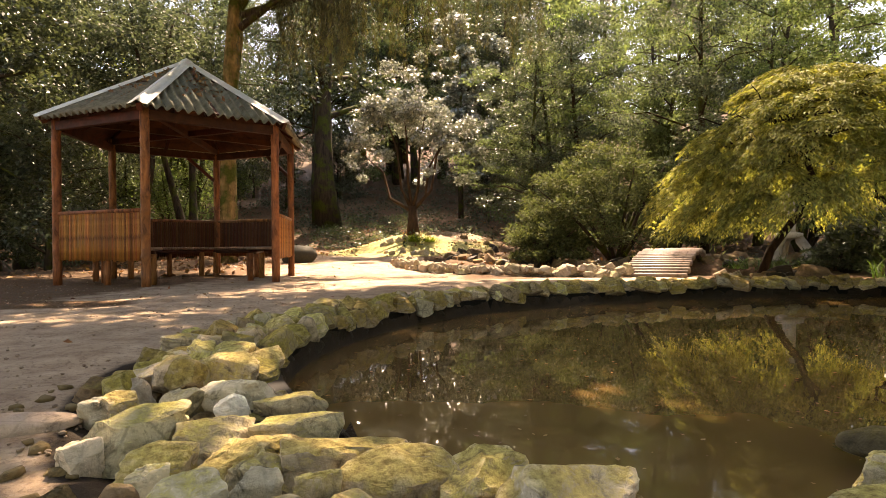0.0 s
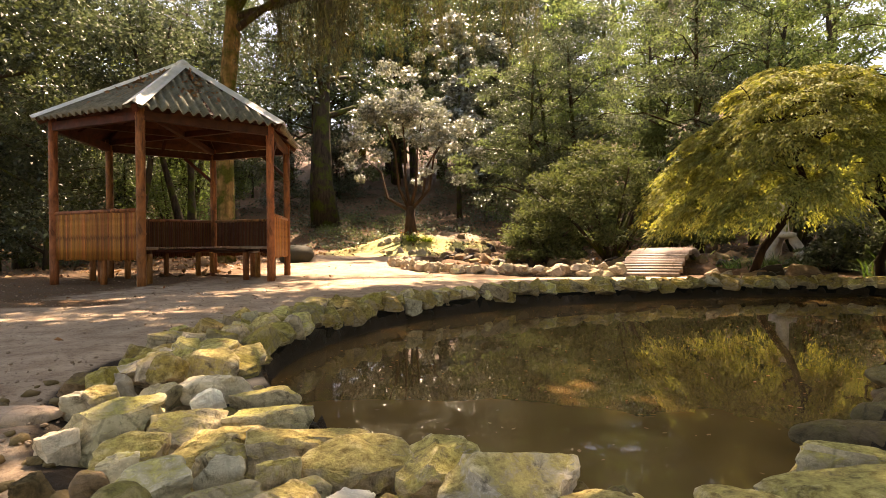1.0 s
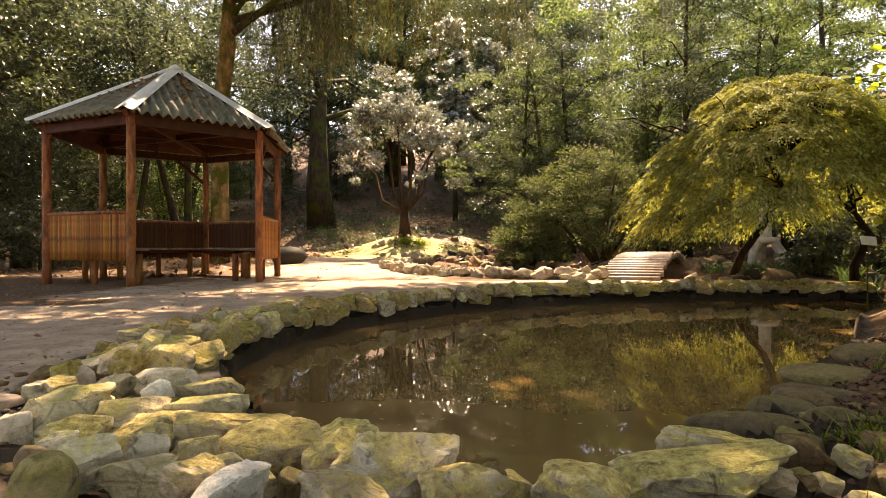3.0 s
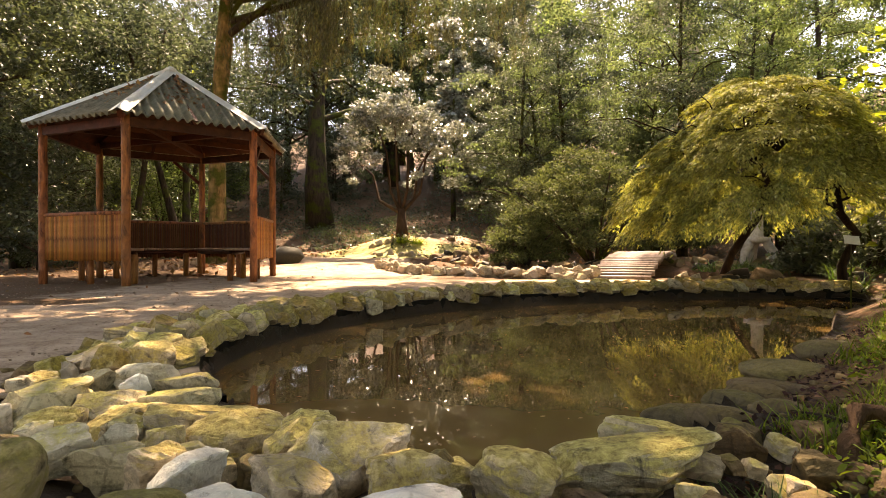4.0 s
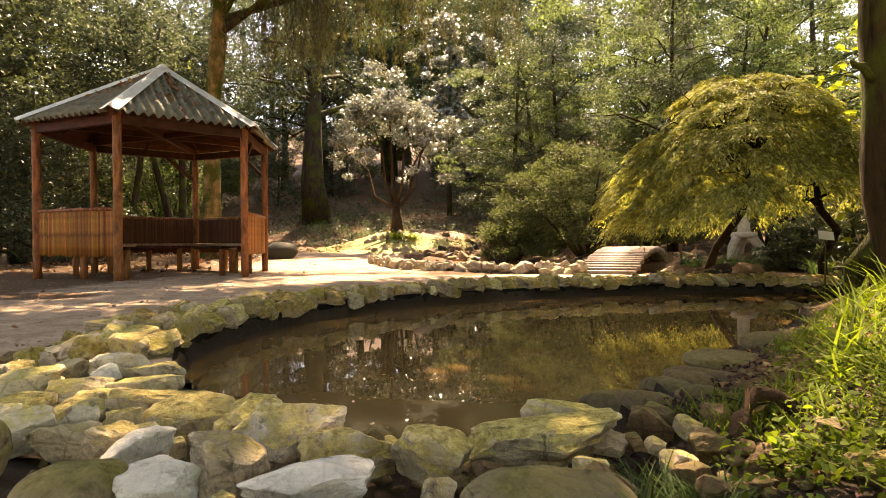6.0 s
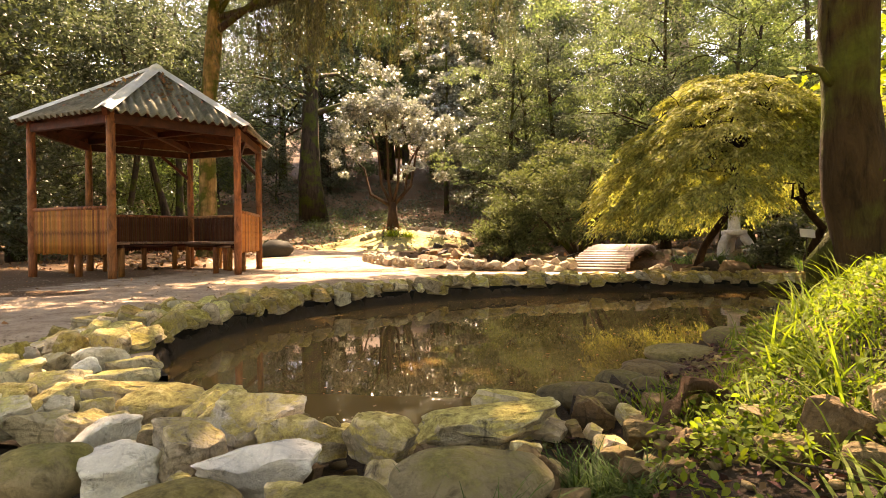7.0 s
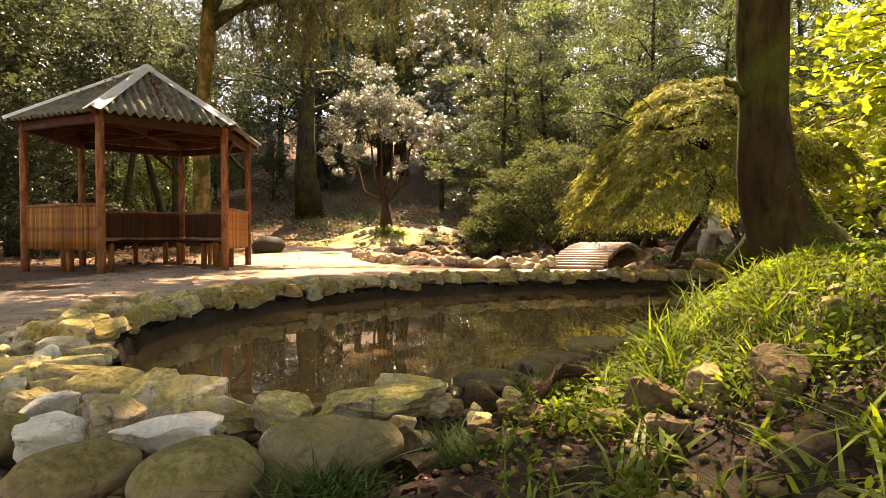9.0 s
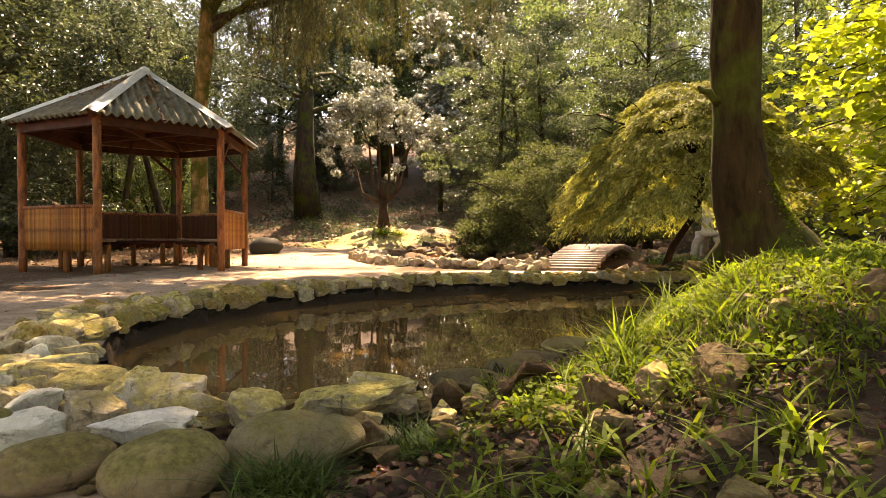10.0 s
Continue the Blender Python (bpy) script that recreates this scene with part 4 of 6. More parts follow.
loose_stone(-0.383, 1.361, 0.005, 0.102, 0.043, 0.111, 20, LIME_PALE, label="pale angular limestone among mossy stones")
loose_stone(-0.273, 1.357, 0.005, 0.091, 0.038, 0.111, 14, LIME)

# rough rocks strewn over the foot of the bank
r14 = random.Random(1414)
for k in range(90):
    x, y = r14.uniform(1.15, 2.5), r14.uniform(0.25, 1.75)
    w = r14.uniform(0.06, 0.15)
    far = math.hypot(x - 1.06, y + 0.4)
    if far < 0.85 or far > 2.0 or pond_distance(np.array([x]), np.array([y]))[0] < 0.15 or any(math.hypot(x - a, y - c) < r + 0.42 * w for a, c, r in PLACED):
        continue
    h = w * r14.uniform(0.6, 0.95)
    loose_stone(x, y, gz(x, y) + 0.2 * h, w, w * r14.uniform(0.6, 0.9), h, r14.uniform(0, 360), r14.choice((ROCK, ROCK, ROCK_TAN)), label="rough brown rock on the grassy bank", detail=2)

# flat slab set in the edge of the path
v, f = rock_verts(77, (0.19, 0.085, 0.03), 6, 4, 0.0, 0.03)
thing("paving_slab", "flat pale stone slab sunk into the edge of the path", "slab", at=pose(-1.18, 1.77, 0.004, 0, 0, 18), mesh=mesh_of("paving_slab", v, f, SLAB, True))

# smaller stones that fill the gaps of the pile
for k in range(420):
    x, y = random.uniform(-1.1, 1.2), random.uniform(0.85, 2.6)
    sd = float(pond_distance(np.array([x]), np.array([y]))[0])
    if not 0.05 < sd < 0.5 or any(math.hypot(x - a, y - c) < 0.7 * r + 0.02 for a, c, r in PLACED):
        continue
    w = random.uniform(0.06, 0.11)
    loose_stone(x, y, random.uniform(-0.035, 0.0), w, w * random.uniform(0.6, 0.9), random.uniform(0.035, 0.06), random.uniform(0, 360), random.choice((LIME, LIME_HALF, ROCK, ROCK)),
                label="small mossy stone wedged between larger ones", tip=(random.uniform(-15, 15), random.uniform(-15, 15)), detail=1)

# cap stones of the rim, in two or three rows where the rim is broad
cap_meshes = [rock_mesh("stone", 300 + k, (0.085 + 0.012 * (k % 6), 0.075 + 0.01 * (k % 4), 0.04 + 0.006 * (k % 4)), (RIMSTONE, RIMSTONE, LIME_HALF, RIMSTONE, LIME, RIMSTONE)[k % 6], 9, 3, 1.0, 0.06) for k in range(18)]
wall_meshes = [rock_mesh("stone", 340 + k, (0.10 + 0.01 * (k % 4), 0.05, 0.05), SHADED_ROCK, 7, 2, 1.0, 0.05) for k in range(6)]
for k, (p, d) in enumerate(along(FAR, 0.115)):
    out = Vector((-d.y, d.x))
    ang = math.degrees(math.atan2(d.y, d.x))
    broad = p.y < 4.3 and p.x < 0
    rows = ((0.04, 0.035), (0.15, 0.05), (0.27, 0.055), (0.38, 0.04), (0.48, 0.01)) if broad and p.y < 3.3 else ((0.04, 0.035), (0.15, 0.05), (0.26, 0.045), (0.36, 0.015)) if broad else ((0.03, 0.03), (0.13, 0.045), (0.23, 0.02)) if k % 3 else ((0.04, 0.04), (0.16, 0.045), (0.28, 0.01))
    if p.y < 2.3 and p.x < 0:
        continue
    for off, z in rows:
        q = p + out * (off + random.uniform(-0.035, 0.035)) + d * random.uniform(-0.04, 0.04)
        s = random.uniform(0.6, 1.05) * (1.12 if p.y > 5 else 1.0)
        part("stone", random.choice(cap_meshes), pond_rim, at=pose(q.x, q.y, z + random.uniform(-0.02, 0.022), random.uniform(-18, 18), random.uniform(-18, 18), ang + random.uniform(-60, 60)) @ Matrix.Diagonal((s, s, random.uniform(0.8, 1.5), 1)))
# wet wall stones, their colour darkened for the shade under the caps
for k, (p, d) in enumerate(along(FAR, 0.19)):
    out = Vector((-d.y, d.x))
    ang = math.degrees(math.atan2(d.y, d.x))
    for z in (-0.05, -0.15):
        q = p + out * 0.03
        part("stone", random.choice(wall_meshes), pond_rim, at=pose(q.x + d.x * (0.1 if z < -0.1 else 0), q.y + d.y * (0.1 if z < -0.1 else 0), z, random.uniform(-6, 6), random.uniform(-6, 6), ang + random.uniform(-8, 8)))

# stones along the creek
creek_edge = thing("creek_edging", "low bank of pale broken stones along the creek", "stone edging", kind="structure")
cs = [rock_mesh("stone", 400 + k, (0.085 + 0.015 * (k % 4), 0.08 + 0.012 * (k % 3), 0.06 + 0.01 * (k % 4)), CREEKSTONE, 8, 2) for k in range(10)]
FRONT = open_curve([Vector(p) for p in ((-0.85, 12.2), (-0.75, 11.2), (-0.2, 9.9), (0.7, 9.1), (1.6, 8.55), (2.3, 8.25), (2.75, 8.15))])
for p, d in along(FRONT, 0.085):
    for r in range(3):
        o = Vector((-d.y, d.x)) * random.uniform(-0.16, 0.18)
        s = random.uniform(0.5, 1.1)
        part("stone", random.choice(cs), creek_edge, at=pose(p.x + o.x, p.y + o.y, gz(p.x, p.y - 0.5) + random.uniform(0.03, 0.13), random.uniform(-25, 25), random.uniform(-25, 25), random.uniform(0, 360)) @ Matrix.Diagonal((s, s, s, 1)))
# darker rocks on the far bank of the creek and round the maple
ds_ = [rock_mesh("stone", 430 + k, (0.12 + 0.025 * (k % 4), 0.11 + 0.02 * (k % 3), 0.08 + 0.012 * (k % 4)), (SHADED_ROCK, ROCK, ROCK)[k % 3], 8, 2) for k in range(8)]
BACK = open_curve([Vector(p) for p in ((0.2, 14.6), (0.55, 12.9), (1.2, 11.5), (2.3, 10.6), (3.6, 10.2), (5.0, 9.7), (6.2, 8.8))])
for p, d in along(BACK, 0.17):
    for r in range(2):
        o = Vector((-d.y, d.x)) * random.uniform(-0.1, 0.55)
        s = random.uniform(0.6, 1.4)
        part("stone", random.choice(ds_), creek_edge, at=pose(p.x + o.x, p.y + o.y, gz(p.x + o.x, p.y + o.y) + random.uniform(-0.03, 0.04), random.uniform(-25, 25), random.uniform(-25, 25), random.uniform(0, 360)) @ Matrix.Diagonal((s, s, s, 1)))
for k in range(46):
    t = random.random()
    x, y = 3.7 + 2.6 * t, 6.75 + 0.9 * random.random() + 0.3 * t
    s = random.uniform(0.5, 1.3)
    part("stone", random.choice(ds_ + cs[:3]), creek_edge, at=pose(x, y, gz(x, y) + 0.04, random.uniform(-25, 25), random.uniform(-25, 25), random.uniform(0, 360)) @ Matrix.Diagonal((s, s, s, 1)))
for k in range(40):
    a = random.uniform(0, 6.28)
    x, y = -0.1 + 1.9 * math.cos(a) * random.uniform(0.6, 1), 16.0 + 0.8 * math.sin(a)
    s = random.uniform(0.6, 1.3)
    part("stone", random.choice(cs if x < 0.6 else ds_), creek_edge, at=pose(x, y, gz(x, y) + 0.03, random.uniform(-20, 20), random.uniform(-20, 20), random.uniform(0, 360)) @ Matrix.Diagonal((s, s, s, 1)))

# ---- plants ----


def leaves_at(points, size, droop=0.0, seed=0, narrow=0.5, spread=1.0, outward=None):
    """Folded leaf quads round the points; droop turns their tips down."""
    r = np.random.default_rng(seed)
    n = len(points)
    d = r.normal(size=(n, 3)) * np.array([1, 1, 0.6])
    if outward is not None:
        d = d * spread + outward
    d[:, 2] -= droop
    d /= np.linalg.norm(d, axis=1, keepdims=True) + 1e-9
    side = np.cross(d, r.normal(size=(n, 3)) * 0.5 + np.array([0, 0, 1.0]))
    side /= np.linalg.norm(side, axis=1, keepdims=True) + 1e-9
    L = (size * r.uniform(0.6, 1.4, size=(n, 1)))
    w = L * narrow * 0.5
    nrm = np.cross(side, d)
    p = np.asarray(points)
    mid = p + d * L * 0.45
    return np.stack([p, mid + side * w + nrm * w * 0.35, p + d * L - nrm * L * 0.1, mid - side * w + nrm * w * 0.35], 1)


def round_leaves(points, size, seed, up=1.1, lean=0.0):
    """Small six-sided cupped leaves, most of them lying open to the sky."""
    r = np.random.default_rng(seed)
    p = np.asarray(points)
    n = len(p)
    nrm = r.normal(size=(n, 3)) * 0.55 + np.array([0, lean, up])
    nrm /= np.linalg.norm(nrm, axis=1, keepdims=True)
    u = np.cross(nrm, r.normal(size=(n, 3)))
    u /= np.linalg.norm(u, axis=1, keepdims=True)
    v = np.cross(nrm, u)
    s = size * r.uniform(0.5, 1.35, (n, 1))
    ring = [(1.0, 0.0), (0.45, 0.48), (-0.35, 0.5), (-0.95, 0.0), (-0.35, -0.5), (0.45, -0.48)]
    return np.stack([p + s * (a * u + b * v + nrm * (0.22 * abs(b) - 0.12 * a * a)) for a, b in ring], 1)


def clump_points(centres, radii, count, seed, shell=0.55, flat=0.7):
    """Points in the outer part of many small clumps, so that the crown has gaps."""
    r = np.random.default_rng(seed)
    centres, radii = np.asarray(centres), np.asarray(radii)
    pick = r.choice(len(centres), size=count, p=radii ** 2 / np.sum(radii ** 2))
    d = r.normal(size=(count, 3))
    d /= np.linalg.norm(d, axis=1, keepdims=True)
    rad = radii[pick, None] * (shell + (1 - shell) * r.random((count, 1))) * r.uniform(0.5, 1.15, size=(count, 1))
    return centres[pick] + d * rad * np.array([1, 1, flat]), d


def limb_tree(height, r0, spread, clumps, seed, bark, leaf, leaf_size, leaves, crown_from=0.35, lean=(0.0, 0.0), narrow=0.5, droop=0.3, clump_r=(0.5, 1.1), limbs=9, flat=0.7, top_round=1.0):
    """Meshes of a tree: a tapered trunk with limbs, and a crown of clumps at the limbs' ends."""
    q = random.Random(seed)
    sh = Shape()
    trunk = []
    for i in range(9):
        t = i / 8
        trunk.append(Vector((lean[0] * t * height + 0.12 * r0 * 8 * math.sin(t * 5 + seed) * t, lean[1] * t * height + 0.1 * r0 * 8 * math.cos(t * 4 + seed) * t, t * height * 0.92)))
    sh.tube(trunk, [r0 * (1.45 if i == 0 else 1.08 if i == 1 else 1 - 0.085 * i) for i in range(9)], 10, 0.35)
    centres, radii = [], []
    for k in range(limbs):
        t = crown_from + (0.97 - crown_from) * (k + q.random()) / limbs
        base = trunk[min(int(t * 8), 7)].lerp(trunk[min(int(t * 8) + 1, 8)], t * 8 % 1)
        a = k * 2.4 + q.uniform(-0.5, 0.5)
        reach = spread * (1 - 0.55 * top_round * max(0, (t - 0.45) / 0.55)) * q.uniform(0.6, 1.05)
        tip = base + Vector((math.cos(a) * reach, math.sin(a) * reach, reach * q.uniform(0.05, 0.45)))
        mid = base.lerp(tip, 0.5) + Vector((0, 0, 0.12 * reach))
        r = r0 * 0.38 * (1.1 - t)
        sh.tube([base, mid, tip], [r + 0.012, r * 0.6 + 0.008, 0.008], 6, 0.2, False)
        for j in range(max(1, clumps // limbs)):
            u = q.uniform(0.35, 1.1)
            c = base.lerp(tip, u) + Vector((q.gauss(0, 1), q.gauss(0, 1), q.gauss(0, 0.6))) * 0.22 * spread
            centres.append(c)
            radii.append(q.uniform(*clump_r))
    centres.append(trunk[-1])
    radii.append(clump_r[1])
    pts, d = clump_points(centres, radii, leaves, seed + 1, flat=flat)
    quads = leaves_at(pts, leaf_size, droop, seed + 2, narrow, 0.8, d * 0.6)
    return sh.mesh("trunk", bark), quads_mesh("crown", quads, leaf)


def plant_tree(meshes, x, y, label, turn=0.0, scale=1.0, name="tree", category="tree", group="", sink=0.06):
    t = thing(name, label, category, group, at=Matrix.Translation((x, y, gz(x, y) - sink)) @ Matrix.Rotation(radians(turn), 4, "Z") @ Matrix.Scale(scale, 4))
    part("trunk", meshes[0], t)
    part("crown", meshes[1], t)
    return t


WOODS = "woodland trees on the slope"
tall_dark = [limb_tree(13, 0.20, 4.2, 130, 11 + s, BARK_DARK, LEAF_DARK, 0.13, 17000, 0.13, clump_r=(0.35, 0.9), limbs=18, flat=0.55, lean=(0.03 - 0.05 * s, 0.0), top_round=0.8) for s in range(2)]
tall_mid = [limb_tree(14, 0.20, 4.6, 130, 21 + s, BARK_MOSSY, LEAF_MID, 0.13, 20000, 0.15, clump_r=(0.35, 0.95), limbs=17, flat=0.5, lean=(0.05 * (s - 1), 0.0), top_round=0.7) for s in range(3)]
tall_light = [limb_tree(12, 0.15, 4.4, 120, 31 + s, BARK_DARK, LEAF_LIGHT, 0.125, 18000, 0.12, clump_r=(0.35, 0.9), limbs=16, flat=0.4, lean=(0.06 - 0.1 * s, 0.0), top_round=0.7) for s in range(2)]
under = [limb_tree(4.2, 0.07, 1.7, 40, 41 + s, BARK_DARK, (LEAF_DARK, LEAF_MID, LEAF_LIGHT)[s], 0.10, 7000, 0.08, clump_r=(0.3, 0.7), limbs=14) for s in range(3)]

q = random.Random(5)
WOOD_LABELS = {"d": "tall dark evergreen tree on the wooded slope", "m": "tall green broadleaf tree on the wooded slope", "l": "light green young tree on the wooded slope"}
spots = []
for row, (y0, y1, count, x0, x1) in enumerate(((20, 23, 6, -13, 13), (24.5, 29, 8, -20, 20), (32, 38, 8, -27, 28), (42, 52, 9, -36, 36))):
    for k in range(count):
        x = x0 + (x1 - x0) * (k + q.uniform(0.1, 0.9)) / count
        y = q.uniform(y0, y1)
        spots.append((x, y, row))
for k in range(10):
    spots.append((q.uniform(-16, -7.5), q.uniform(11, 22), 1))
for k in range(8):
    spots.append((q.uniform(9, 17), q.uniform(10, 20), 1))
for x, y in ((-2.6, 38.5), (0.6, 44.5), (3.6, 40), (7.0, 43), (-1.4, 36.0), (1.6, 37.5), (-3.6, 41.0)):
    spots.append((x, y, 3))
for k in range(13):
    y = q.uniform(12, 27)
    spots.append((-y * q.uniform(0.58, 1.0), y, 0))
# unseen trees beside and behind the camera, added for reflections and less sky fill
for x, y in ((-9, -9), (-3, -15), (4, -14), (10, -8), (-12, -2), (-12, 4), (12, 1), (11.5, 5.5), (-6.5, -5.5), (-1.5, -6.5), (3.0, -6.0), (7.0, -4.5), (0.5, -9.5), (-9, -4), (6.0, -9.5), (9.5, -2.0)):
    spots.append((x, y, 0))
for x, y, row in spots:
    if 4 < x < 13 and 12 < y < 17 or y > 11 and -0.545 < x / y < -0.435 and y < 28 or -13.5 < x < -7.5 and 18 < y < 34:
        continue
    if -6.2 < x < 2.5 and 0 < y < 35 or 6 < x < 13 and 9 < y < 16:
        continue
    if 10 < y < 44 and -0.70 < x / y < -0.33 or 3.5 < x < 14 and 17 < y < 31 or x < -7 and 9 < y < 30 and q.random() < 0.4:
        continue
    if 2.0 <= x < 12 and 0 < y < 30 and not (x > 9 and y < 12):
        plant_tree(q.choice(tall_light + tall_mid[:2]), x, y, WOOD_LABELS["l"], q.uniform(0, 360), q.uniform(0.6, 0.85), group=WOODS)
        continue
    kind = q.choice("dddm" if x < -7 and row < 3 else "dmmml" if x < 3 and row < 2 else "mmlll")
    fam = {"d": tall_dark, "m": tall_mid, "l": tall_light}[kind]
    plant_tree(q.choice(fam), x, y, WOOD_LABELS[kind], q.uniform(0, 360), q.uniform(0.8, 1.2) * (1 + 0.08 * row), group=WOODS)
for k in range(24):
    x, y = q.uniform(-13, 14), q.uniform(18.5, 30)
    if -5.5 < x < 2.6 and y < 25:
        continue
    plant_tree(under[q.randrange(3)], x, y, "leafy understorey shrub below the tall trees", q.uniform(0, 360), q.uniform(0.7, 1.25), "shrub", "shrub", "understorey shrubs")
for k in range(9):
    x, y = q.uniform(-13, -6.6), q.uniform(9.5, 17)
    if x / y > -0.62:
        continue
    plant_tree(under[q.randrange(2)], x, y, "dark leafy shrub beside the gazebo clearing", q.uniform(0, 360), q.uniform(0.7, 1.1), "shrub", "shrub", "understorey shrubs")

for k, (x, y, f) in enumerate(((-5.9, 37.0, 1.1), (-2.6, 35.4, 1.0), (0.3, 39.0, 1.1), (4.4, 32.5, 0.95), (5.2, 25.5, 0.75), (6.4, 28.0, 0.9), (7.0, 33.0, 1.1), (2.6, 36.5, 1.1), (4.6, 35.5, 1.2), (-6.6, 34.0, 1.1), (-11, 50, 1.3), (-7, 52, 1.3), (-3, 50, 1.3), (0.5, 53, 1.4), (4, 50, 1.3), (8, 52, 1.4), (12, 49, 1.3), (16, 47, 1.3), (-16, 48, 1.3), (-21, 50, 1.3), (-8.2, 31.0, 0.95), (-6.4, 29.0, 0.8), (-19.0, 45.0, 1.3), (-25.0, 46.0, 1.3), (-28.0, 42.0, 1.3))):
    plant_tree((tall_mid + tall_dark)[k % 5], x, y, WOOD_LABELS["m"], 50 * k, f, group=WOODS)

for k, (x, y, f) in enumerate(((-15.2, 20.5, 0.95), (-20.0, 26.0, 1.1), (-11.8, 14.8, 0.8), (-23.5, 31.0, 1.2))):
    plant_tree(tall_dark[k % 2], x, y, WOOD_LABELS["d"], 110 * k, f, group=WOODS)

# crooked slim trees seen through the gazebo
crooked = [limb_tree(7.5, 0.11, 2.2, 30, 51 + s, BARK_DARK, LEAF_MID, 0.12, 5000, 0.5, lean=((0.16, 0.0), (-0.2, 0.05))[s], clump_r=(0.4, 0.8), limbs=10) for s in range(2)]
for k, (x, y) in enumerate(((-7.9, 14.6), (-6.9, 15.6), (-8.3, 18.5), (-8.9, 20.5), (-7.6, 17.4))):
    plant_tree(crooked[k % 2], x, y, "slim crooked dark trunk behind the gazebo", 30 * k, 0.9 + 0.08 * k, group=WOODS)

# tree behind the gazebo, with tan flaking bark
sh = Shape()
tp = [Vector((-4.9, 13.0, 0.0)), Vector((-4.88, 13.0, 0.6)), Vector((-4.86, 13.0, 2.0)), Vector((-4.84, 13.0, 3.6)), Vector((-4.70, 13.0, 5.2)), Vector((-4.62, 13.0, 6.6)), Vector((-4.4, 13.1, 9.0))]
sh.tube(tp, [0.30, 0.22, 0.195, 0.185, 0.175, 0.16, 0.11], 16, 0.55)
pine = thing("tree", "tall trunk with tan flaking bark behind the gazebo", "tree")
part("trunk", sh.mesh("trunk", BARK_TAN), pine)


def canopy(centre, half, count, keep, seed):
    """Clump centres of a broad crown overhead, thinned by a rule on where their shade falls."""
    r, out = random.Random(seed), []
    while len(out) < count:
        u = Vector((r.uniform(-1, 1), r.uniform(-1, 1), r.uniform(-1, 1)))
        if u.length > 1:
            continue
        c = (centre[0] + u.x * half[0], centre[1] + u.y * half[1], centre[2] + u.z * half[2])
        if r.random() < keep(c[0] - 0.05 * c[2], c[1] - 0.725 * c[2]):
            out.append(c)
    return out


# crown above the view, added to shade the gazebo and the sand beside it
cc = canopy((-4.3, 9.9, 8.2), (4.4, 5.6, 1.6), 230, lambda x, y: 0.0 if x > -1.9 and y > 6 else 0.3 if x > -3.4 and 2.8 < y < 7.5 else 1.0, 771)
pts, d = clump_points(cc, [0.85] * len(cc), 40000, 77)
part("crown", quads_mesh("crown", leaves_at(pts, 0.19, 0.3, 78, 0.55), LEAF_MID), pine)
for c in cc[::3]:
    fork = Vector((-4.55, 13.05, min(c[2] - 0.8, 8.8)))
    part("limb", Shape().tube([fork, fork.lerp(Vector(c), 0.5) + Vector((0, 0, 0.2)), c], [0.06, 0.04, 0.012], 6, 0.2, False).mesh("limb", BARK_TAN), pine)
# tree out of view beyond the pond, added so its high crown shades the water
shade_tree = thing("tree", "unseen broadleaf tree added to shade the pond", "tree")
gb = Vector((9.7, 8.3, gz(9.7, 8.3) - 0.1))
sh = Shape()
sh.tube([gb, gb + Vector((0, 0, 0.6)), gb + Vector((-0.1, 0, 3)), gb + Vector((-0.3, -0.1, 5.6)), gb + Vector((-0.6, -0.3, 8.5))], [0.42, 0.31, 0.26, 0.22, 0.1], 14, 0.3)
part("trunk", sh.mesh("trunk", BARK_PALE), shade_tree)


# chance that a leaf clump stays, by where its shade lands
def over_pond(x, y):
    if y > 7.4:
        return 0.0
    sd = pond_distance(np.array([x]), np.array([y]))[0]
    if math.hypot(x - 1.34, y - 1.1) < 0.5:
        return 0.0
    if sd > 0.12 and x > 0.95 + 0.5 * max(0.0, 1.0 - y) and 0.34 < y < 4.4:
        return 0.0
    if sd < (-0.15 if x < 1.4 else -0.4) and not (x > 3.0 and y > 4.2):
        return 1.0
    if x > 2.4 and y > 3.6:
        return 0.0
    return 1.0 if x < -0.95 and y < 2.3 else 0.28 if 1.02 < y < 2.9 and -1.25 < x < 0.6 else 0.5 if 1.0 < y < 1.7 and x < 1.0 else 0.7 if x < -0.6 else 1.0


cc = canopy((2.6, 8.4, 7.4), (5.2, 4.6, 1.5), 330, over_pond, 773)
pts, d = clump_points(cc, [0.55] * len(cc), 40000, 774)
part("crown", quads_mesh("crown", leaves_at(pts, 0.15, 0.3, 775, 0.55), LEAF_MID), shade_tree)
for c in cc[::8]:
    fork = gb + Vector((-0.3, -0.1, 5.2))
    part("limb", Shape().tube([fork, fork.lerp(Vector(c), 0.5) + Vector((0, 0, 0.5)), c], [0.04, 0.025, 0.008], 6, 0.2, False).mesh("limb", BARK_PALE), shade_tree)
# dark thick trunk on the slope
big = limb_tree(15, 0.42, 3.4, 60, 61, BARK_DARK, LEAF_DARK, 0.17, 9000, 0.3, clump_r=(0.6, 1.2), limbs=16)
plant_tree(big, -4.55, 22.3, "thick dark evergreen trunk with spreading roots on the slope", 20)
plant_tree(tall_dark[0], 3.4, 28.5, "slim dark evergreen tree at the foot of the slope", 70, 0.9)

# pale forked trunk high on the slope
pale = thing("tree", "tall pale-barked tree with a forked trunk on the slope", "tree")
pb = Vector((9.75, 19.3, gz(9.75, 19.3) - 0.1))
sh = Shape()
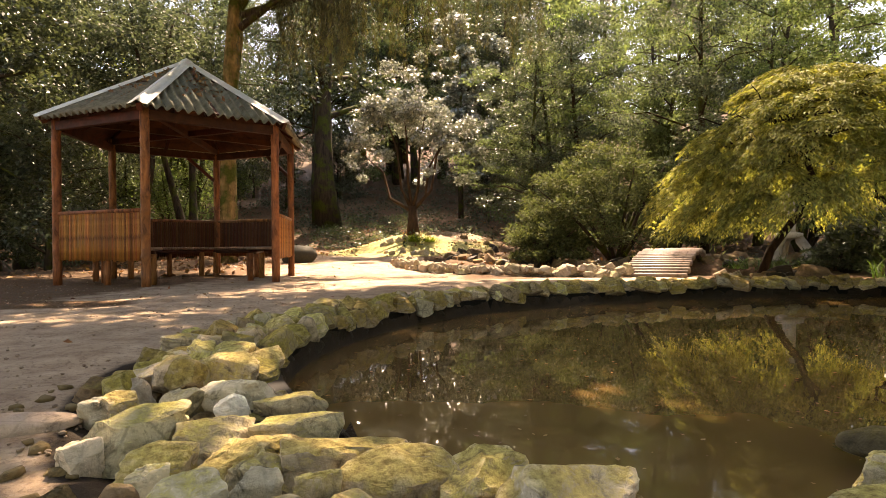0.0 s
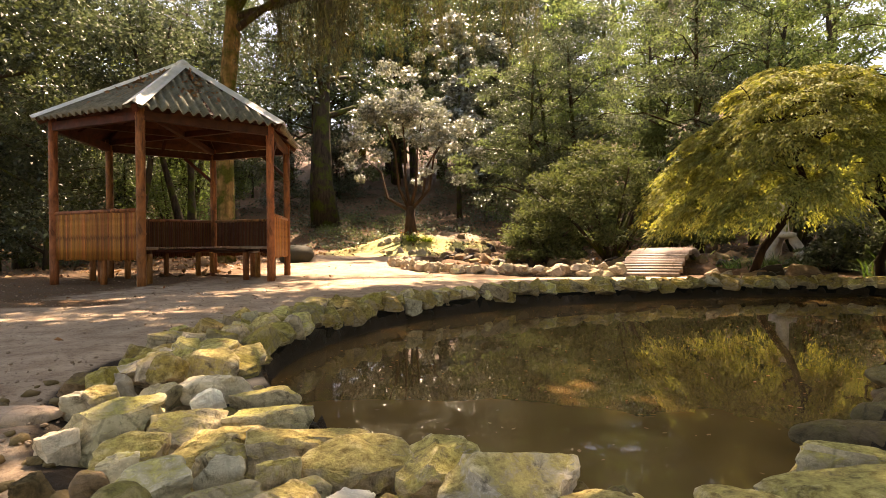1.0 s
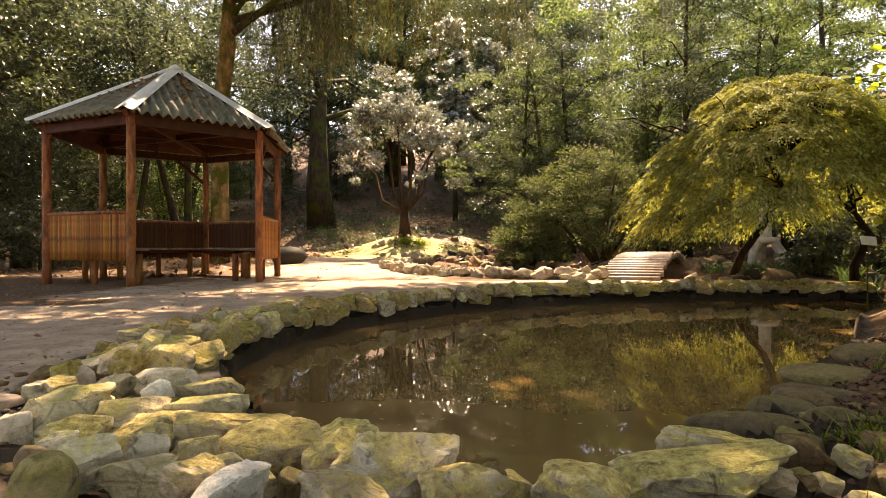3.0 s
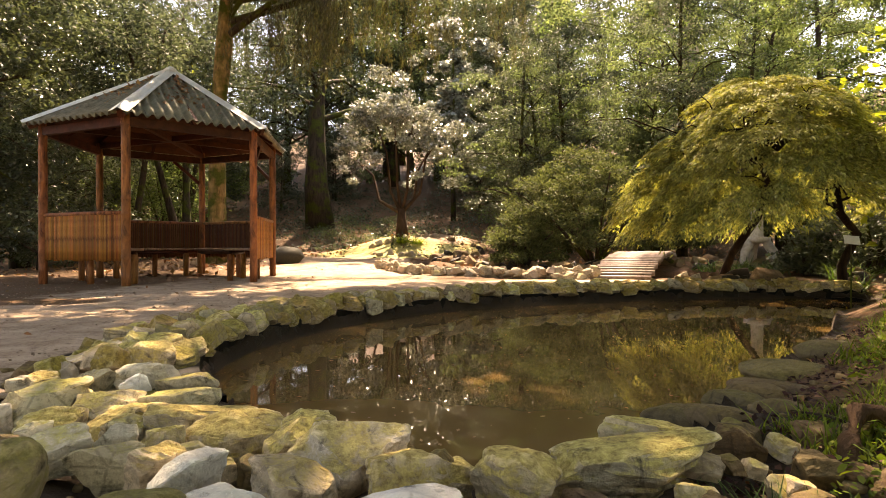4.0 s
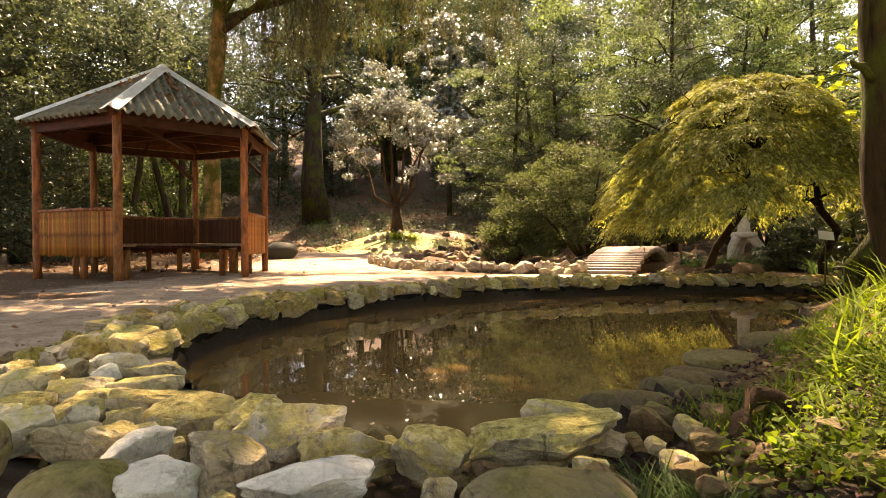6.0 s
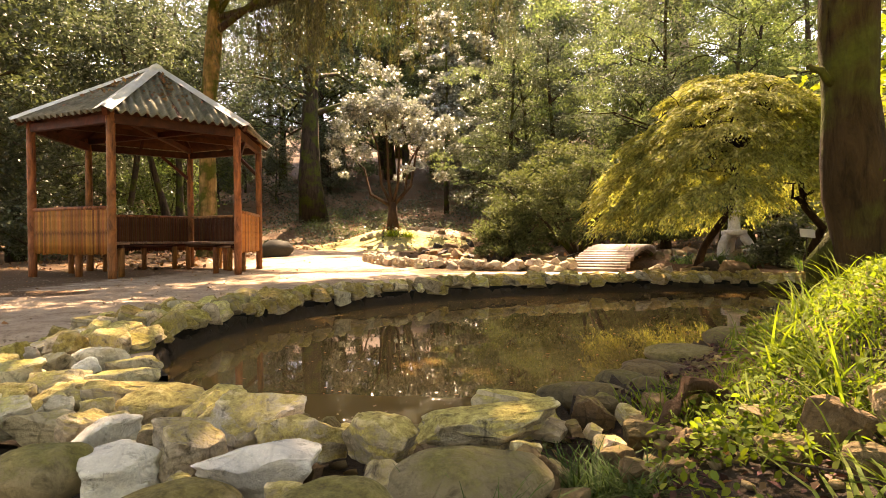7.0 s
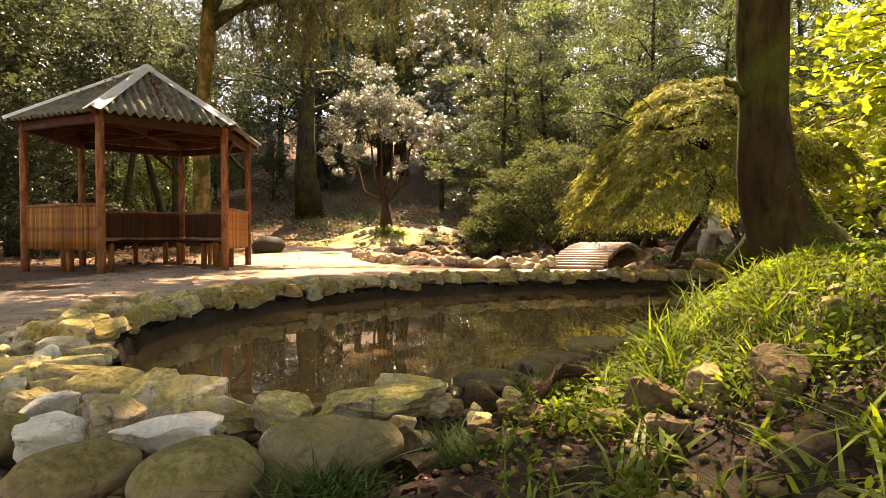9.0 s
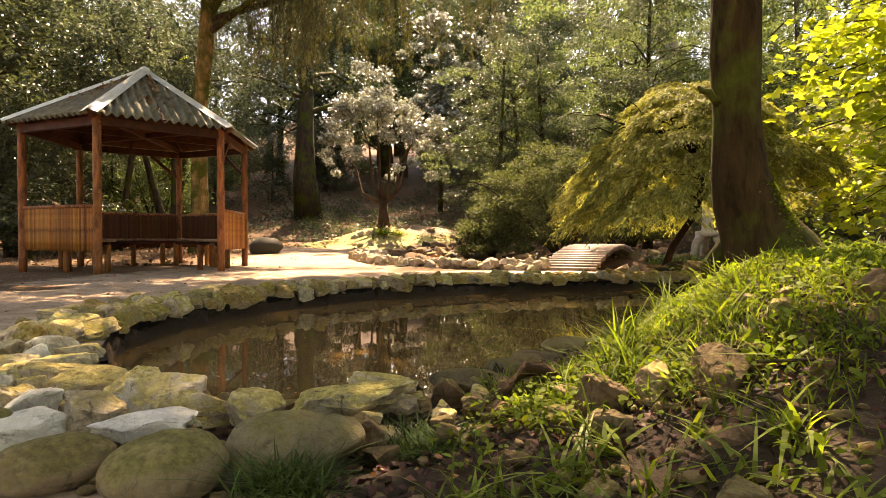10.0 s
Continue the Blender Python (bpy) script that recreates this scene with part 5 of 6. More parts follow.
sh.tube([pb, pb + Vector((-0.1, 0, 3)), pb + Vector((-0.35, 0, 5.6)), pb + Vector((-0.75, 0, 8.4)), pb + Vector((-1.0, 0, 12))], [0.4, 0.32, 0.28, 0.22, 0.12], 12, 0.25)
sh.tube([pb + Vector((-0.3, 0, 5.2)), pb + Vector((-1.0, 0.1, 6.8)), pb + Vector((-1.9, 0.2, 9.0))], [0.17, 0.13, 0.08], 9, 0.2)
part("trunk", sh.mesh("trunk", BARK_PALE), pale)
pc = [(pb.x + q.gauss(-0.8, 1.8), pb.y + q.gauss(0.3, 1.5), pb.z + q.uniform(8, 12)) for _ in range(40)]
pp, d = clump_points(pc, [0.8] * 40, 8000, 661)
part("crown", quads_mesh("crown", leaves_at(pp, 0.18, 0.3, 662, 0.5), LEAF_LIGHT), pale)
# small multi-stemmed tree with silvery leaves on the mound
sh = Shape()
base = Vector((-0.80, 17.07, gz(-0.8, 17.07) - 0.05))
sh.tube([base, base + Vector((0.02, 0, 0.35)), base + Vector((0.0, 0, 0.9))], [0.22, 0.15, 0.12], 12, 0.4)
tips = []
for k, (dx, dy, h) in enumerate(((-1.5, 0.1, 2.5), (-0.75, -0.2, 3.5), (0.85, 0.0, 2.7), (0.4, -0.3, 3.6), (-0.3, 0.2, 4.2), (1.25, 0.2, 3.3))):
    b0 = base + Vector((0.0, 0, 0.75))
    tip = base + Vector((dx, dy, h))
    sh.tube([b0, b0.lerp(tip, 0.3) + Vector((dx * 0.16, 0.1 * math.sin(k * 2), -0.12)), b0.lerp(tip, 0.65) + Vector((-dx * 0.05, 0.1, 0.08)), tip], [0.055, 0.042, 0.03, 0.012], 8, 0.4)
    tips.append(tip)
silver = thing("tree", "small many-stemmed tree with grey-green glossy leaves on the mound", "tree")
part("trunk", sh.mesh("trunk", BARK_RED), silver)
cc = [t + Vector((q.gauss(0, 0.42), q.gauss(0, 0.45), q.gauss(0.1, 0.5))) for t in tips for _ in range(10)]
pts, d = clump_points([tuple(c) for c in cc], [q.uniform(0.2, 0.48) for _ in cc], 15000, 88)
part("crown", quads_mesh("crown", round_leaves(pts, 0.046, 89, 0.6, -0.28), LEAF_SILVER, 6), silver)
# glossy camellia behind it
cam_tree = thing("tree", "glossy-leaved evergreen glinting in the sun", "tree")
base = Vector((1.0, 24.4, gz(1.0, 24.4) - 0.05))
sh = Shape()
sh.tube([base, base + Vector((0, 0, 2.4)), base + Vector((0.05, 0, 4.6)), base + Vector((0.0, 0, 7.6))], [0.12, 0.09, 0.07, 0.03], 9, 0.3)
part("trunk", sh.mesh("trunk", BARK_DARK), cam_tree)
cc = [base + Vector((q.gauss(0, 0.85) + 0.3 * math.sin(z), q.gauss(0, 0.22), z)) for z in np.linspace(1.9, 8.8, 64)]
pts, d = clump_points([tuple(c) for c in cc], [q.uniform(0.3, 0.55) for _ in cc], 13000, 98)
part("crown", quads_mesh("crown", round_leaves(pts, 0.085, 99, 0.9, -0.45), LEAF_SILVER, 6), cam_tree)


def bush(x, y, w, d, h, leaf, size, count, seed, label, name="shrub", stems=9):
    """A broad rounded bush: stems from one base and many leafy clumps, bare underneath."""
    r = random.Random(seed)
    b = thing(name, label, "shrub", at=Matrix.Translation((x, y, gz(x, y) - 0.03)))
    sh = Shape()
    centres, radii = [], []
    for k in range(stems):
        a = 6.28 * k / stems + r.uniform(-0.3, 0.3)
        u = r.uniform(0.35, 0.85)
        tip = Vector((math.cos(a) * w / 2 * u, math.sin(a) * d / 2 * u, h * r.uniform(0.55, 0.85)))
        sh = Shape().tube([(0.08 * math.cos(a), 0.08 * math.sin(a), 0), tip * 0.45 + Vector((0, 0, 0.1)), tip], [0.05, 0.035, 0.012], 7, 0.3)
        part("stem", sh.mesh("stem", BARK_DARK), b)
    for k in range(120):
        a, u = r.uniform(0, 6.28), math.sqrt(r.random())
        top = h * max(0.05, 1 - u ** 3.2) ** 0.5 * r.uniform(0.62, 1.05) * (1 + 0.14 * math.sin(3 * a + seed))
        z = max(h * 0.22, top - abs(r.gauss(0, 0.22)) * h * (0.6 + u))
        centres.append((math.cos(a) * u * w / 2, math.sin(a) * u * d / 2, z))
        radii.append(r.uniform(0.16, 0.34) * h / 2)
    pts, dd = clump_points(centres, radii, count, seed + 3, 0.6, 0.6)
    part("crown", quads_mesh("crown", leaves_at(pts, size, 0.0, seed + 4, 0.45, 0.7, dd * 0.7 + np.array([0, 0, 0.3])), leaf), b)
    return b


plant_tree(tall_mid[1], 6.1, 12.9, "green broadleaf tree behind the maple", 40, 0.5, group=WOODS)
plant_tree(tall_mid[2], 4.5, 17.4, "green broadleaf tree behind the azalea", 200, 0.5, group=WOODS)
plant_tree(tall_dark[1], 3.0, 17.6, "slim dark tree behind the azalea", 90, 0.5, group=WOODS)
# light green layered trees on the slope behind the azalea and the maple
layered = [limb_tree(7.5, 0.11, 3.0, 120, 71 + s, BARK_DARK, (LEAF_LIGHT, LEAF_SPRAY)[s], 0.085, 17000, 0.22, clump_r=(0.25, 0.6), limbs=20, flat=0.3, lean=(0.1 - 0.2 * s, -0.05), top_round=0.6) for s in range(2)]
for k, (x, y, f) in enumerate(((5.9, 15.2, 0.85), (8.6, 15.0, 0.9), (3.9, 18.2, 0.95), (7.3, 18.6, 1.1), (10.9, 18.2, 1.1), (12.2, 14.2, 0.95), (9.4, 23.0, 1.2))):
    plant_tree(layered[k % 2], x, y, "light green tree with leaves in flat layers", 77 * k, f, group=WOODS)
bush(3.75, 11.9, 4.7, 2.8, 2.45, LEAF_BUSH, 0.062, 46000, 120, "broad olive-green azalea bush beside the creek")
bush(2.2, 11.3, 1.5, 1.3, 1.0, LEAF_BUSH, 0.06, 9000, 125, "low olive-green azalea at the creek bank")
bush(8.2, 12.6, 4.0, 3.0, 3.4, LEAF_LIGHT, 0.10, 14000, 130, "light green shrub behind the maple")
bush(6.7, 15.8, 4.6, 3.0, 4.6, LEAF_LIGHT, 0.11, 18000, 135, "tall light green shrub on the slope")
bush(9.8, 9.5, 4.5, 3.0, 3.0, LEAF_MID, 0.09, 12000, 140, "dense green shrub beyond the pond")
bush(7.2, 8.6, 2.2, 1.6, 1.3, LEAF_DARK, 0.08, 8000, 145, "dark glossy shrub beside the rocks")
bush(-9.2, 8.2, 3.0, 2.4, 2.0, LEAF_DARK, 0.08, 8000, 150, "dark shrub at the edge of the clearing")

bush(-12.4, 25.5, 6.5, 3.5, 5.4, LEAF_SPRAY, 0.13, 14000, 155, "sunlit light green thicket beyond the gazebo")
bush(6.35, 8.75, 1.5, 0.9, 0.75, LEAF_DARK, 0.07, 6500, 160, "low dark glossy shrub beside the stone lantern")
bush(-9.0, 19.0, 3.4, 2.0, 3.4, LEAF_SPRAY, 0.11, 8000, 165, "sunlit leafy shrub on the slope beyond the gazebo")
bush(-17.5, 34.0, 9.0, 4.0, 7.5, LEAF_YELLOW, 0.15, 18000, 170, "sunlit light green thicket at the edge of the wood")
bush(-11.5, 33.0, 6.0, 3.5, 5.0, LEAF_LIGHT, 0.14, 14000, 175, "light green thicket far behind the gazebo")
# round clipped moss mound beside the gazebo
v, f = rock_verts(505, (0.40, 0.4, 0.27), 3, 3, 0.0, 0.08)
thing("moss_mound", "rounded dark mossy boulder beside the gazebo", "boulder", at=Matrix.Translation((-3.2, 12.9, gz(-3.2, 12.9) + 0.12)), mesh=mesh_of("moss_mound", v, f, MOSSBALL, True))

# ---- golden maple over the water ----
maple = thing("maple_tree", "weeping golden-green maple with a twisted dark trunk", "tree")
sh = Shape()
mb = Vector((4.46, 7.95, gz(4.46, 7.95) - 0.05))
sh.tube([mb, mb + Vector((0.10, -0.1, 0.45)), mb + Vector((0.34, -0.35, 0.95)), mb + Vector((0.28, -0.7, 1.35)), mb + Vector((-0.1, -1.1, 1.6))], [0.07, 0.052, 0.045, 0.04, 0.03], 10, 0.4)
tb = Vector((5.55, 7.0, gz(5.55, 7.0) - 0.05))
sh.tube([tb, tb + Vector((-0.04, 0, 0.6)), tb + Vector((0.05, -0.15, 1.0)), tb + Vector((-0.35, -0.4, 1.25)), tb + Vector((-0.55, -0.6, 1.6))], [0.075, 0.055, 0.05, 0.042, 0.03], 10, 0.4)
MC = Vector((4.22, 6.5, 0.0))
joints = [mb + Vector((-0.1, -1.1, 1.6)), tb + Vector((-0.35, -0.4, 1.25)), tb + Vector((-0.55, -0.6, 1.6)), mb + Vector((0.3, -0.5, 1.15))]
tips = []
for k in range(26):
    a, u = k * 2.4, 0.3 + 0.62 * ((k * 0.618) % 1)
    tip = MC + Vector((math.cos(a) * 1.45 * u, math.sin(a) * 1.4 * u, 2.28 - 1.25 * u ** 2.2))
    j = min(joints, key=lambda p: (p - tip).length)
    run = [j]
    for step_k in range(1, 6):
        f = step_k / 5
        swing = 0.16 * math.sin(math.pi * f)
        run.append(j.lerp(tip, f) + Vector((q.gauss(0, swing), q.gauss(0, swing), q.gauss(0.35 * swing, 0.6 * swing))))
    sh.tube(run, [0.030, 0.024, 0.018, 0.013, 0.008, 0.004], 7, 0.3, False)
    for fork in (2, 3, 4):
        twig = run[fork] + Vector((q.gauss(0, 0.28), q.gauss(0, 0.28), q.uniform(-0.05, 0.22)))
        sh.tube([run[fork], run[fork].lerp(twig, 0.5) + Vector((0, 0, 0.06)), twig], [0.010, 0.007, 0.003], 5, 0.3, False)
    tips.append(tip)
part("trunk", sh.mesh("trunk", BARK_TWIST), maple)


def tiered_crown(mid, rx, ry, top, drop, pads, each, seed, size, least, mat, open_side=None):
    """Leaves of a cut-leaf maple: drooping fans in overlapping tiers on a lopsided dome, with dark gaps between them."""
    r2 = np.random.default_rng(seed)
    pts, dirs = [], []
    for k in range(pads):
        a, u = k * 2.39996, math.sqrt((k + 0.5) / pads)
        out = np.array([math.cos(a), math.sin(a), 0.0])
        side = np.array([-out[1], out[0], 0.0])
        lump = 1 + 0.12 * math.sin(a * 3 + 1) + 0.09 * math.sin(a * 5) + r2.normal() * 0.04
        c = np.array([mid.x, mid.y, 0]) + out * np.array([rx, ry, 0]) * u * lump
        c[2] = top - drop * u ** 2.2 - (0.0 if k % 5 else r2.uniform(0.2, 0.6)) + r2.normal() * 0.08
        c[2] += 0.10 * (c[0] - mid.x) / rx
        floor_z = least + (0.0 if open_side is None else 0.75 * max(0.0, out[0] * open_side[0] + out[1] * open_side[1]) * u)
        c[2] = max(c[2], floor_z + r2.uniform(0, 0.2))
        reach = r2.uniform(0.30, 0.52) * (0.75 + 0.4 * u)
        for f in range(9):
            b = r2.normal() * 0.75
            way = out * math.cos(b) + side * math.sin(b)
            L = reach * r2.uniform(0.6, 1.15)
            n = each // 9
            t = r2.random(n) ** 0.75
            w = r2.normal(size=n) * 0.045 * (0.4 + t)
            cross = np.cross(way, [0, 0, 1.0])
            p = c + way * (t * L)[:, None] + cross * w[:, None]
            p[:, 2] += 0.05 * t - (0.20 + 0.42 * u) * L * t * t * 1.3 - 4.0 * w * w + r2.normal(size=n) * 0.010 + f * 0.006
            pts.append(p)
            dirs.append(np.tile(way * 0.8, (n, 1)) - np.array([0, 0, 1.0]) * (0.05 + (0.25 + 0.45 * u) * t)[:, None])
    pts, dirs = np.concatenate(pts), np.concatenate(dirs)
    n = len(pts)
    d = dirs + r2.normal(size=(n, 3)) * np.array([0.42, 0.42, 0.16])
    d /= np.linalg.norm(d, axis=1, keepdims=True)
    side = np.cross(d, np.array([0, 0, 1.0]) + r2.normal(size=(n, 3)) * 0.5)
    side /= np.linalg.norm(side, axis=1, keepdims=True)
    s = size * r2.uniform(0.6, 1.4, (n, 1))
    return quads_mesh("crown", np.stack([pts, pts + s * (0.42 * d + 0.15 * side), pts + s * (d + np.array([0, 0, -0.12])), pts + s * (0.42 * d - 0.15 * side)], 1), mat)


part("crown", tiered_crown(MC, 1.30, 1.30, 2.36, 1.40, 170, 900, 31, 0.048, 0.78, LEAF_MAPLE, (0.8, -0.6)), maple)

# second, lower maple behind the bank tree
maple_b = thing("maple_tree", "low spreading yellow-green maple with crooked dark limbs", "tree")
mc2 = Vector((8.0, 7.0, 0))
b2 = Vector((7.9, 7.1, gz(7.9, 7.1) - 0.05))
sh = Shape().tube([b2, b2 + Vector((-0.05, -0.05, 0.5)), b2 + Vector((0.1, -0.1, 1.0))], [0.09, 0.07, 0.06], 9, 0.4)
for k in range(14):
    a = k * 2.4
    tip = b2 + Vector((math.cos(a) * q.uniform(0.7, 1.6), math.sin(a) * q.uniform(0.7, 1.4), q.uniform(1.3, 2.2)))
    j = b2 + Vector((0.1, -0.1, 1.0)) if k % 3 else b2 + Vector((-0.05, -0.05, 0.55))
    sh.tube([j, j.lerp(tip, 0.35) + Vector((q.gauss(0, 0.15), q.gauss(0, 0.15), 0)), j.lerp(tip, 0.7) + Vector((0, 0, 0.18)), tip], [0.035, 0.025, 0.015, 0.005], 6, 0.3, False)
part("trunk", sh.mesh("trunk", BARK_TWIST), maple_b)
part("crown", tiered_crown(mc2, 1.9, 1.7, gz(8.0, 7.0) + 2.75, 1.3, 90, 540, 35, 0.065, gz(8.0, 7.0) + 0.95, LEAF_MAPLE), maple_b)

def blades_of_moss(p, r):
    """Tiny pointed leaflets that stand off the bark."""
    n = len(p)
    d = r.normal(size=(n, 3)) * 0.6 + np.array([0.7, -0.3, 0.3])
    d /= np.linalg.norm(d, axis=1, keepdims=True)
    side = np.cross(d, r.normal(size=(n, 3)))
    side /= np.linalg.norm(side, axis=1, keepdims=True)
    s = r.uniform(0.008, 0.02, (n, 1))
    return np.stack([p - side * s * 0.35, p + d * s * 0.5 - side * s * 0.2, p + d * s, p + side * s * 0.35], 1)


# ---- leaning tree on the bank ----
bank_tree = thing("tree", "dark mossy trunk with flared roots on the grassy bank", "tree")
sh = Shape()
bz = gz(2.62, 2.38)
tp = [(2.88, 2.38, bz - 0.16), (2.82, 2.375, bz - 0.04), (2.76, 2.37, bz + 0.07), (2.71, 2.37, bz + 0.18), (2.66, 2.37, bz + 0.30), (2.605, 2.37, bz + 0.42), (2.575, 2.37, bz + 0.56), (2.556, 2.37, bz + 0.84), (2.548, 2.37, bz + 1.12), (2.545, 2.37, bz + 1.4), (2.545, 2.36, bz + 2.0), (2.5, 2.3, bz + 3.2), (2.45, 2.2, bz + 5.0)]
GIRTH = [0.34, 0.30, 0.255, 0.215, 0.175, 0.145, 0.128, 0.118, 0.116, 0.115, 0.112, 0.11, 0.06]
sh.tube(tp, GIRTH, 28, 0.16)
for a, L in ((-12, 0.5), (22, 0.42), (-48, 0.36), (150, 0.32), (-95, 0.32)):
    dx, dy = math.cos(radians(a)), math.sin(radians(a))
    rt = Shape().tube([(2.67 + dx * 0.10, 2.37 + dy * 0.10, bz + 0.32), (2.72 + dx * 0.18, 2.37 + dy * 0.18, bz + 0.17), (2.76 + dx * 0.29, 2.37 + dy * 0.28, bz + 0.06), (2.78 + dx * L, 2.37 + dy * L, bz - 0.05)], [0.03, 0.055, 0.055, 0.025], 12, 0.45)
    part("root", rt.mesh("root", BARK_GREEN), bank_tree, "moss-covered root flare")
part("trunk", sh.mesh("trunk", BARK_MOSSY), bank_tree)
stub = Shape().tube([(2.47, 2.35, bz + 0.90), (2.425, 2.345, bz + 0.925), (2.40, 2.342, bz + 0.955), (2.365, 2.34, bz + 0.962), (2.345, 2.338, bz + 0.985)], [0.03, 0.017, 0.020, 0.014, 0.006], 9, 0.5)
part("stub", stub.mesh("stub", BARK_MOSSY), bank_tree, "short broken branch stub")
r9 = np.random.default_rng(909)
mp = []
for k in range(5200):
    t = r9.uniform(0, 1) ** 0.8
    z = bz + 0.5 * (1 - t)
    i = next(j for j in range(len(tp) - 1) if tp[j + 1][2] >= z)
    u = (z - tp[i][2]) / (tp[i + 1][2] - tp[i][2])
    cx = tp[i][0] + (tp[i + 1][0] - tp[i][0]) * u
    rad = GIRTH[i] * (1 - u) + GIRTH[i + 1] * u
    a = radians(r9.normal(-12, 26))
    mp.append((cx + (rad + 0.006) * math.cos(a), 2.37 + (rad + 0.006) * math.sin(a), z))
part("moss", quads_mesh("moss", blades_of_moss(np.array(mp), r9), MOSS_TUFT), bank_tree, "bright green moss on the root flare")
# limbs and crown above the view, added and thinned to dapple the foreground
sh = Shape()
cc = []
for k in range(26):
    a = radians(60 + 200 * ((k * 0.618) % 1)) if k % 4 else k * 2.4
    b0 = Vector((2.5, 2.3, bz + 2.6 + 0.09 * k))
    L = q.uniform(1.4, 3.4)
    tip = b0 + Vector((math.cos(a) * L, math.sin(a) * L, 0.9 + 0.5 * q.random()))
    sh = Shape().tube([b0, b0.lerp(tip, 0.5) + Vector((0, 0, 0.25)), tip], [0.035, 0.02, 0.006], 6, 0.2, False)
    part("limb", sh.mesh("limb", BARK_MOSSY), bank_tree)
    cc += [b0.lerp(tip, u) + Vector((q.gauss(0, 0.35), q.gauss(0, 0.35), q.gauss(0.1, 0.25))) for u in (0.5, 0.7, 0.85, 1.0, 1.1)]
cc = [c for c in cc if q.random() < over_pond(c.x, c.y - 0.725 * c.z)]
pts, d = clump_points([tuple(c) for c in cc], [q.uniform(0.35, 0.7) for _ in cc], 90 * len(cc), 141)
part("crown", quads_mesh("crown", leaves_at(pts, 0.13, 0.2, 142, 0.7), LEAF_LIGHT), bank_tree)

# ---- the bank: grass, herbs, fallen leaves ----


def blades(points, height, width, seed, curl=0.5, tilt=0.35):
    """Curved grass blades of three tapering quads each."""
    r = np.random.default_rng(seed)
    n = len(points)
    p = np.asarray(points, dtype=float)
    a = r.uniform(0, 2 * np.pi, n)
    out = np.stack([np.cos(a), np.sin(a), np.zeros(n)], 1)
    side = np.stack([-np.sin(a), np.cos(a), np.zeros(n)], 1)
    h = (np.asarray(height) * r.uniform(0.5, 1.3, n))[:, None]
    w = (width * r.uniform(0.6, 1.3, n))[:, None]
    lean = (tilt * r.uniform(0.3, 1.5, n))[:, None]
    c = (curl * r.uniform(0.3, 1.6, n))[:, None]
    rings = []
    for t in (0.0, 0.35, 0.7, 1.0):
        q = p + out * h * (lean * t + c * t * t) + np.array([0, 0, 1.0]) * h * (t - 0.45 * c * t * t)
        ww = w * (1 - t) ** 0.7 + 0.0004
        rings.append((q - side * ww, q + side * ww))
    return np.concatenate([np.stack([rings[i][0], rings[i][1], rings[i + 1][1], rings[i + 1][0]], 1) for i in range(3)])


def scatter(n, x0, x1, y0, y1, seed, keep=None):
    r = np.random.default_rng(seed)
    x, y = r.uniform(x0, x1, n), r.uniform(y0, y1, n)
    ok = pond_distance(x, y) > 0.08
    if keep is not None:
        ok &= keep(x, y)
    x, y = x[ok], y[ok]
    return np.stack([x, y, ground_z(x, y)], 1)


def patchy(scale, limit, shift=0.0):
    return lambda x, y: np.array([noise.noise(Vector((a * scale + shift, b * scale, 3.0))) > limit for a, b in zip(x, y)], dtype=bool)


def grassy(x, y):
    sd = pond_distance(x, y)
    edge = 1.46 + 0.2 * np.sin(y * 3.1) - 0.2 * step(0.9, 1.5, y)
    shore = np.where(y > 1.5, 0.34 + 0.12 * np.sin(x * 5.0 + y * 7.0), 0.1)
    return (x > edge) & (sd > shore) & patchy(2.2, -0.42)(x, y) & (np.hypot(x - 2.66, y - 2.37) > 0.2)


pts = scatter(125000, 1.2, 5.6, -1.9, 5.2, 201, grassy)
near = np.hypot(pts[:, 0] - 1.06, pts[:, 1] + 0.4)
pts = pts[(near > 1.5) | ((near > 1.1) & (np.random.default_rng(6).random(len(pts)) < 0.38))]
quads = blades(pts, 0.04 + 0.04 * np.random.default_rng(2).random(len(pts)), 0.0022, 202)
pts2 = scatter(2200, 1.35, 4.5, 0.75, 4.0, 203, lambda x, y: grassy(x, y) & patchy(1.4, 0.0, 9.0)(x, y))
quads2 = blades(pts2, 0.12 + 0 * pts2[:, 0], 0.003, 204, 0.7)
thing("grass", "fresh sunlit grass on the bank", "grass", kind="stuff", mesh=quads_mesh("grass", np.concatenate([quads, quads2]), GRASS))
pts = scatter(60000, 1.2, 5.5, -0.3, 5.0, 211, lambda x, y: patchy(3.0, -0.2, 5.0)(x, y) & (x > 1.32) & (pond_distance(x, y) > np.where(y > 1.5, 0.3, 0.1)) & (np.hypot(x - 1.06, y + 0.4) > 1.3))
pts[:, 2] += np.random.default_rng(3).uniform(0.012, 0.06, len(pts))
thing("ground_cover", "small-leaved green ground cover between the grass", "plants", kind="stuff", mesh=quads_mesh("ground_cover", round_leaves(pts, 0.011, 212), GRASS, 6))
r3 = np.random.default_rng(215)
leafy = []
for k in range(34):
    x, y = r3.uniform(1.12, 2.9), r3.uniform(0.05, 1.7)
    if math.hypot(x - 1.06, y + 0.4) < 0.75 or pond_distance(np.array([x]), np.array([y]))[0] < 0.2:
        continue
    n = r3.integers(30, 70)
    w = r3.normal(0, 0.04, (n, 2))
    leafy.append(np.stack([x + w[:, 0], y + w[:, 1], gz(x, y) + r3.uniform(0.01, 0.085, n)], 1))
w = r3.normal(0, 1, (420, 2)) * np.array([0.085, 0.075])
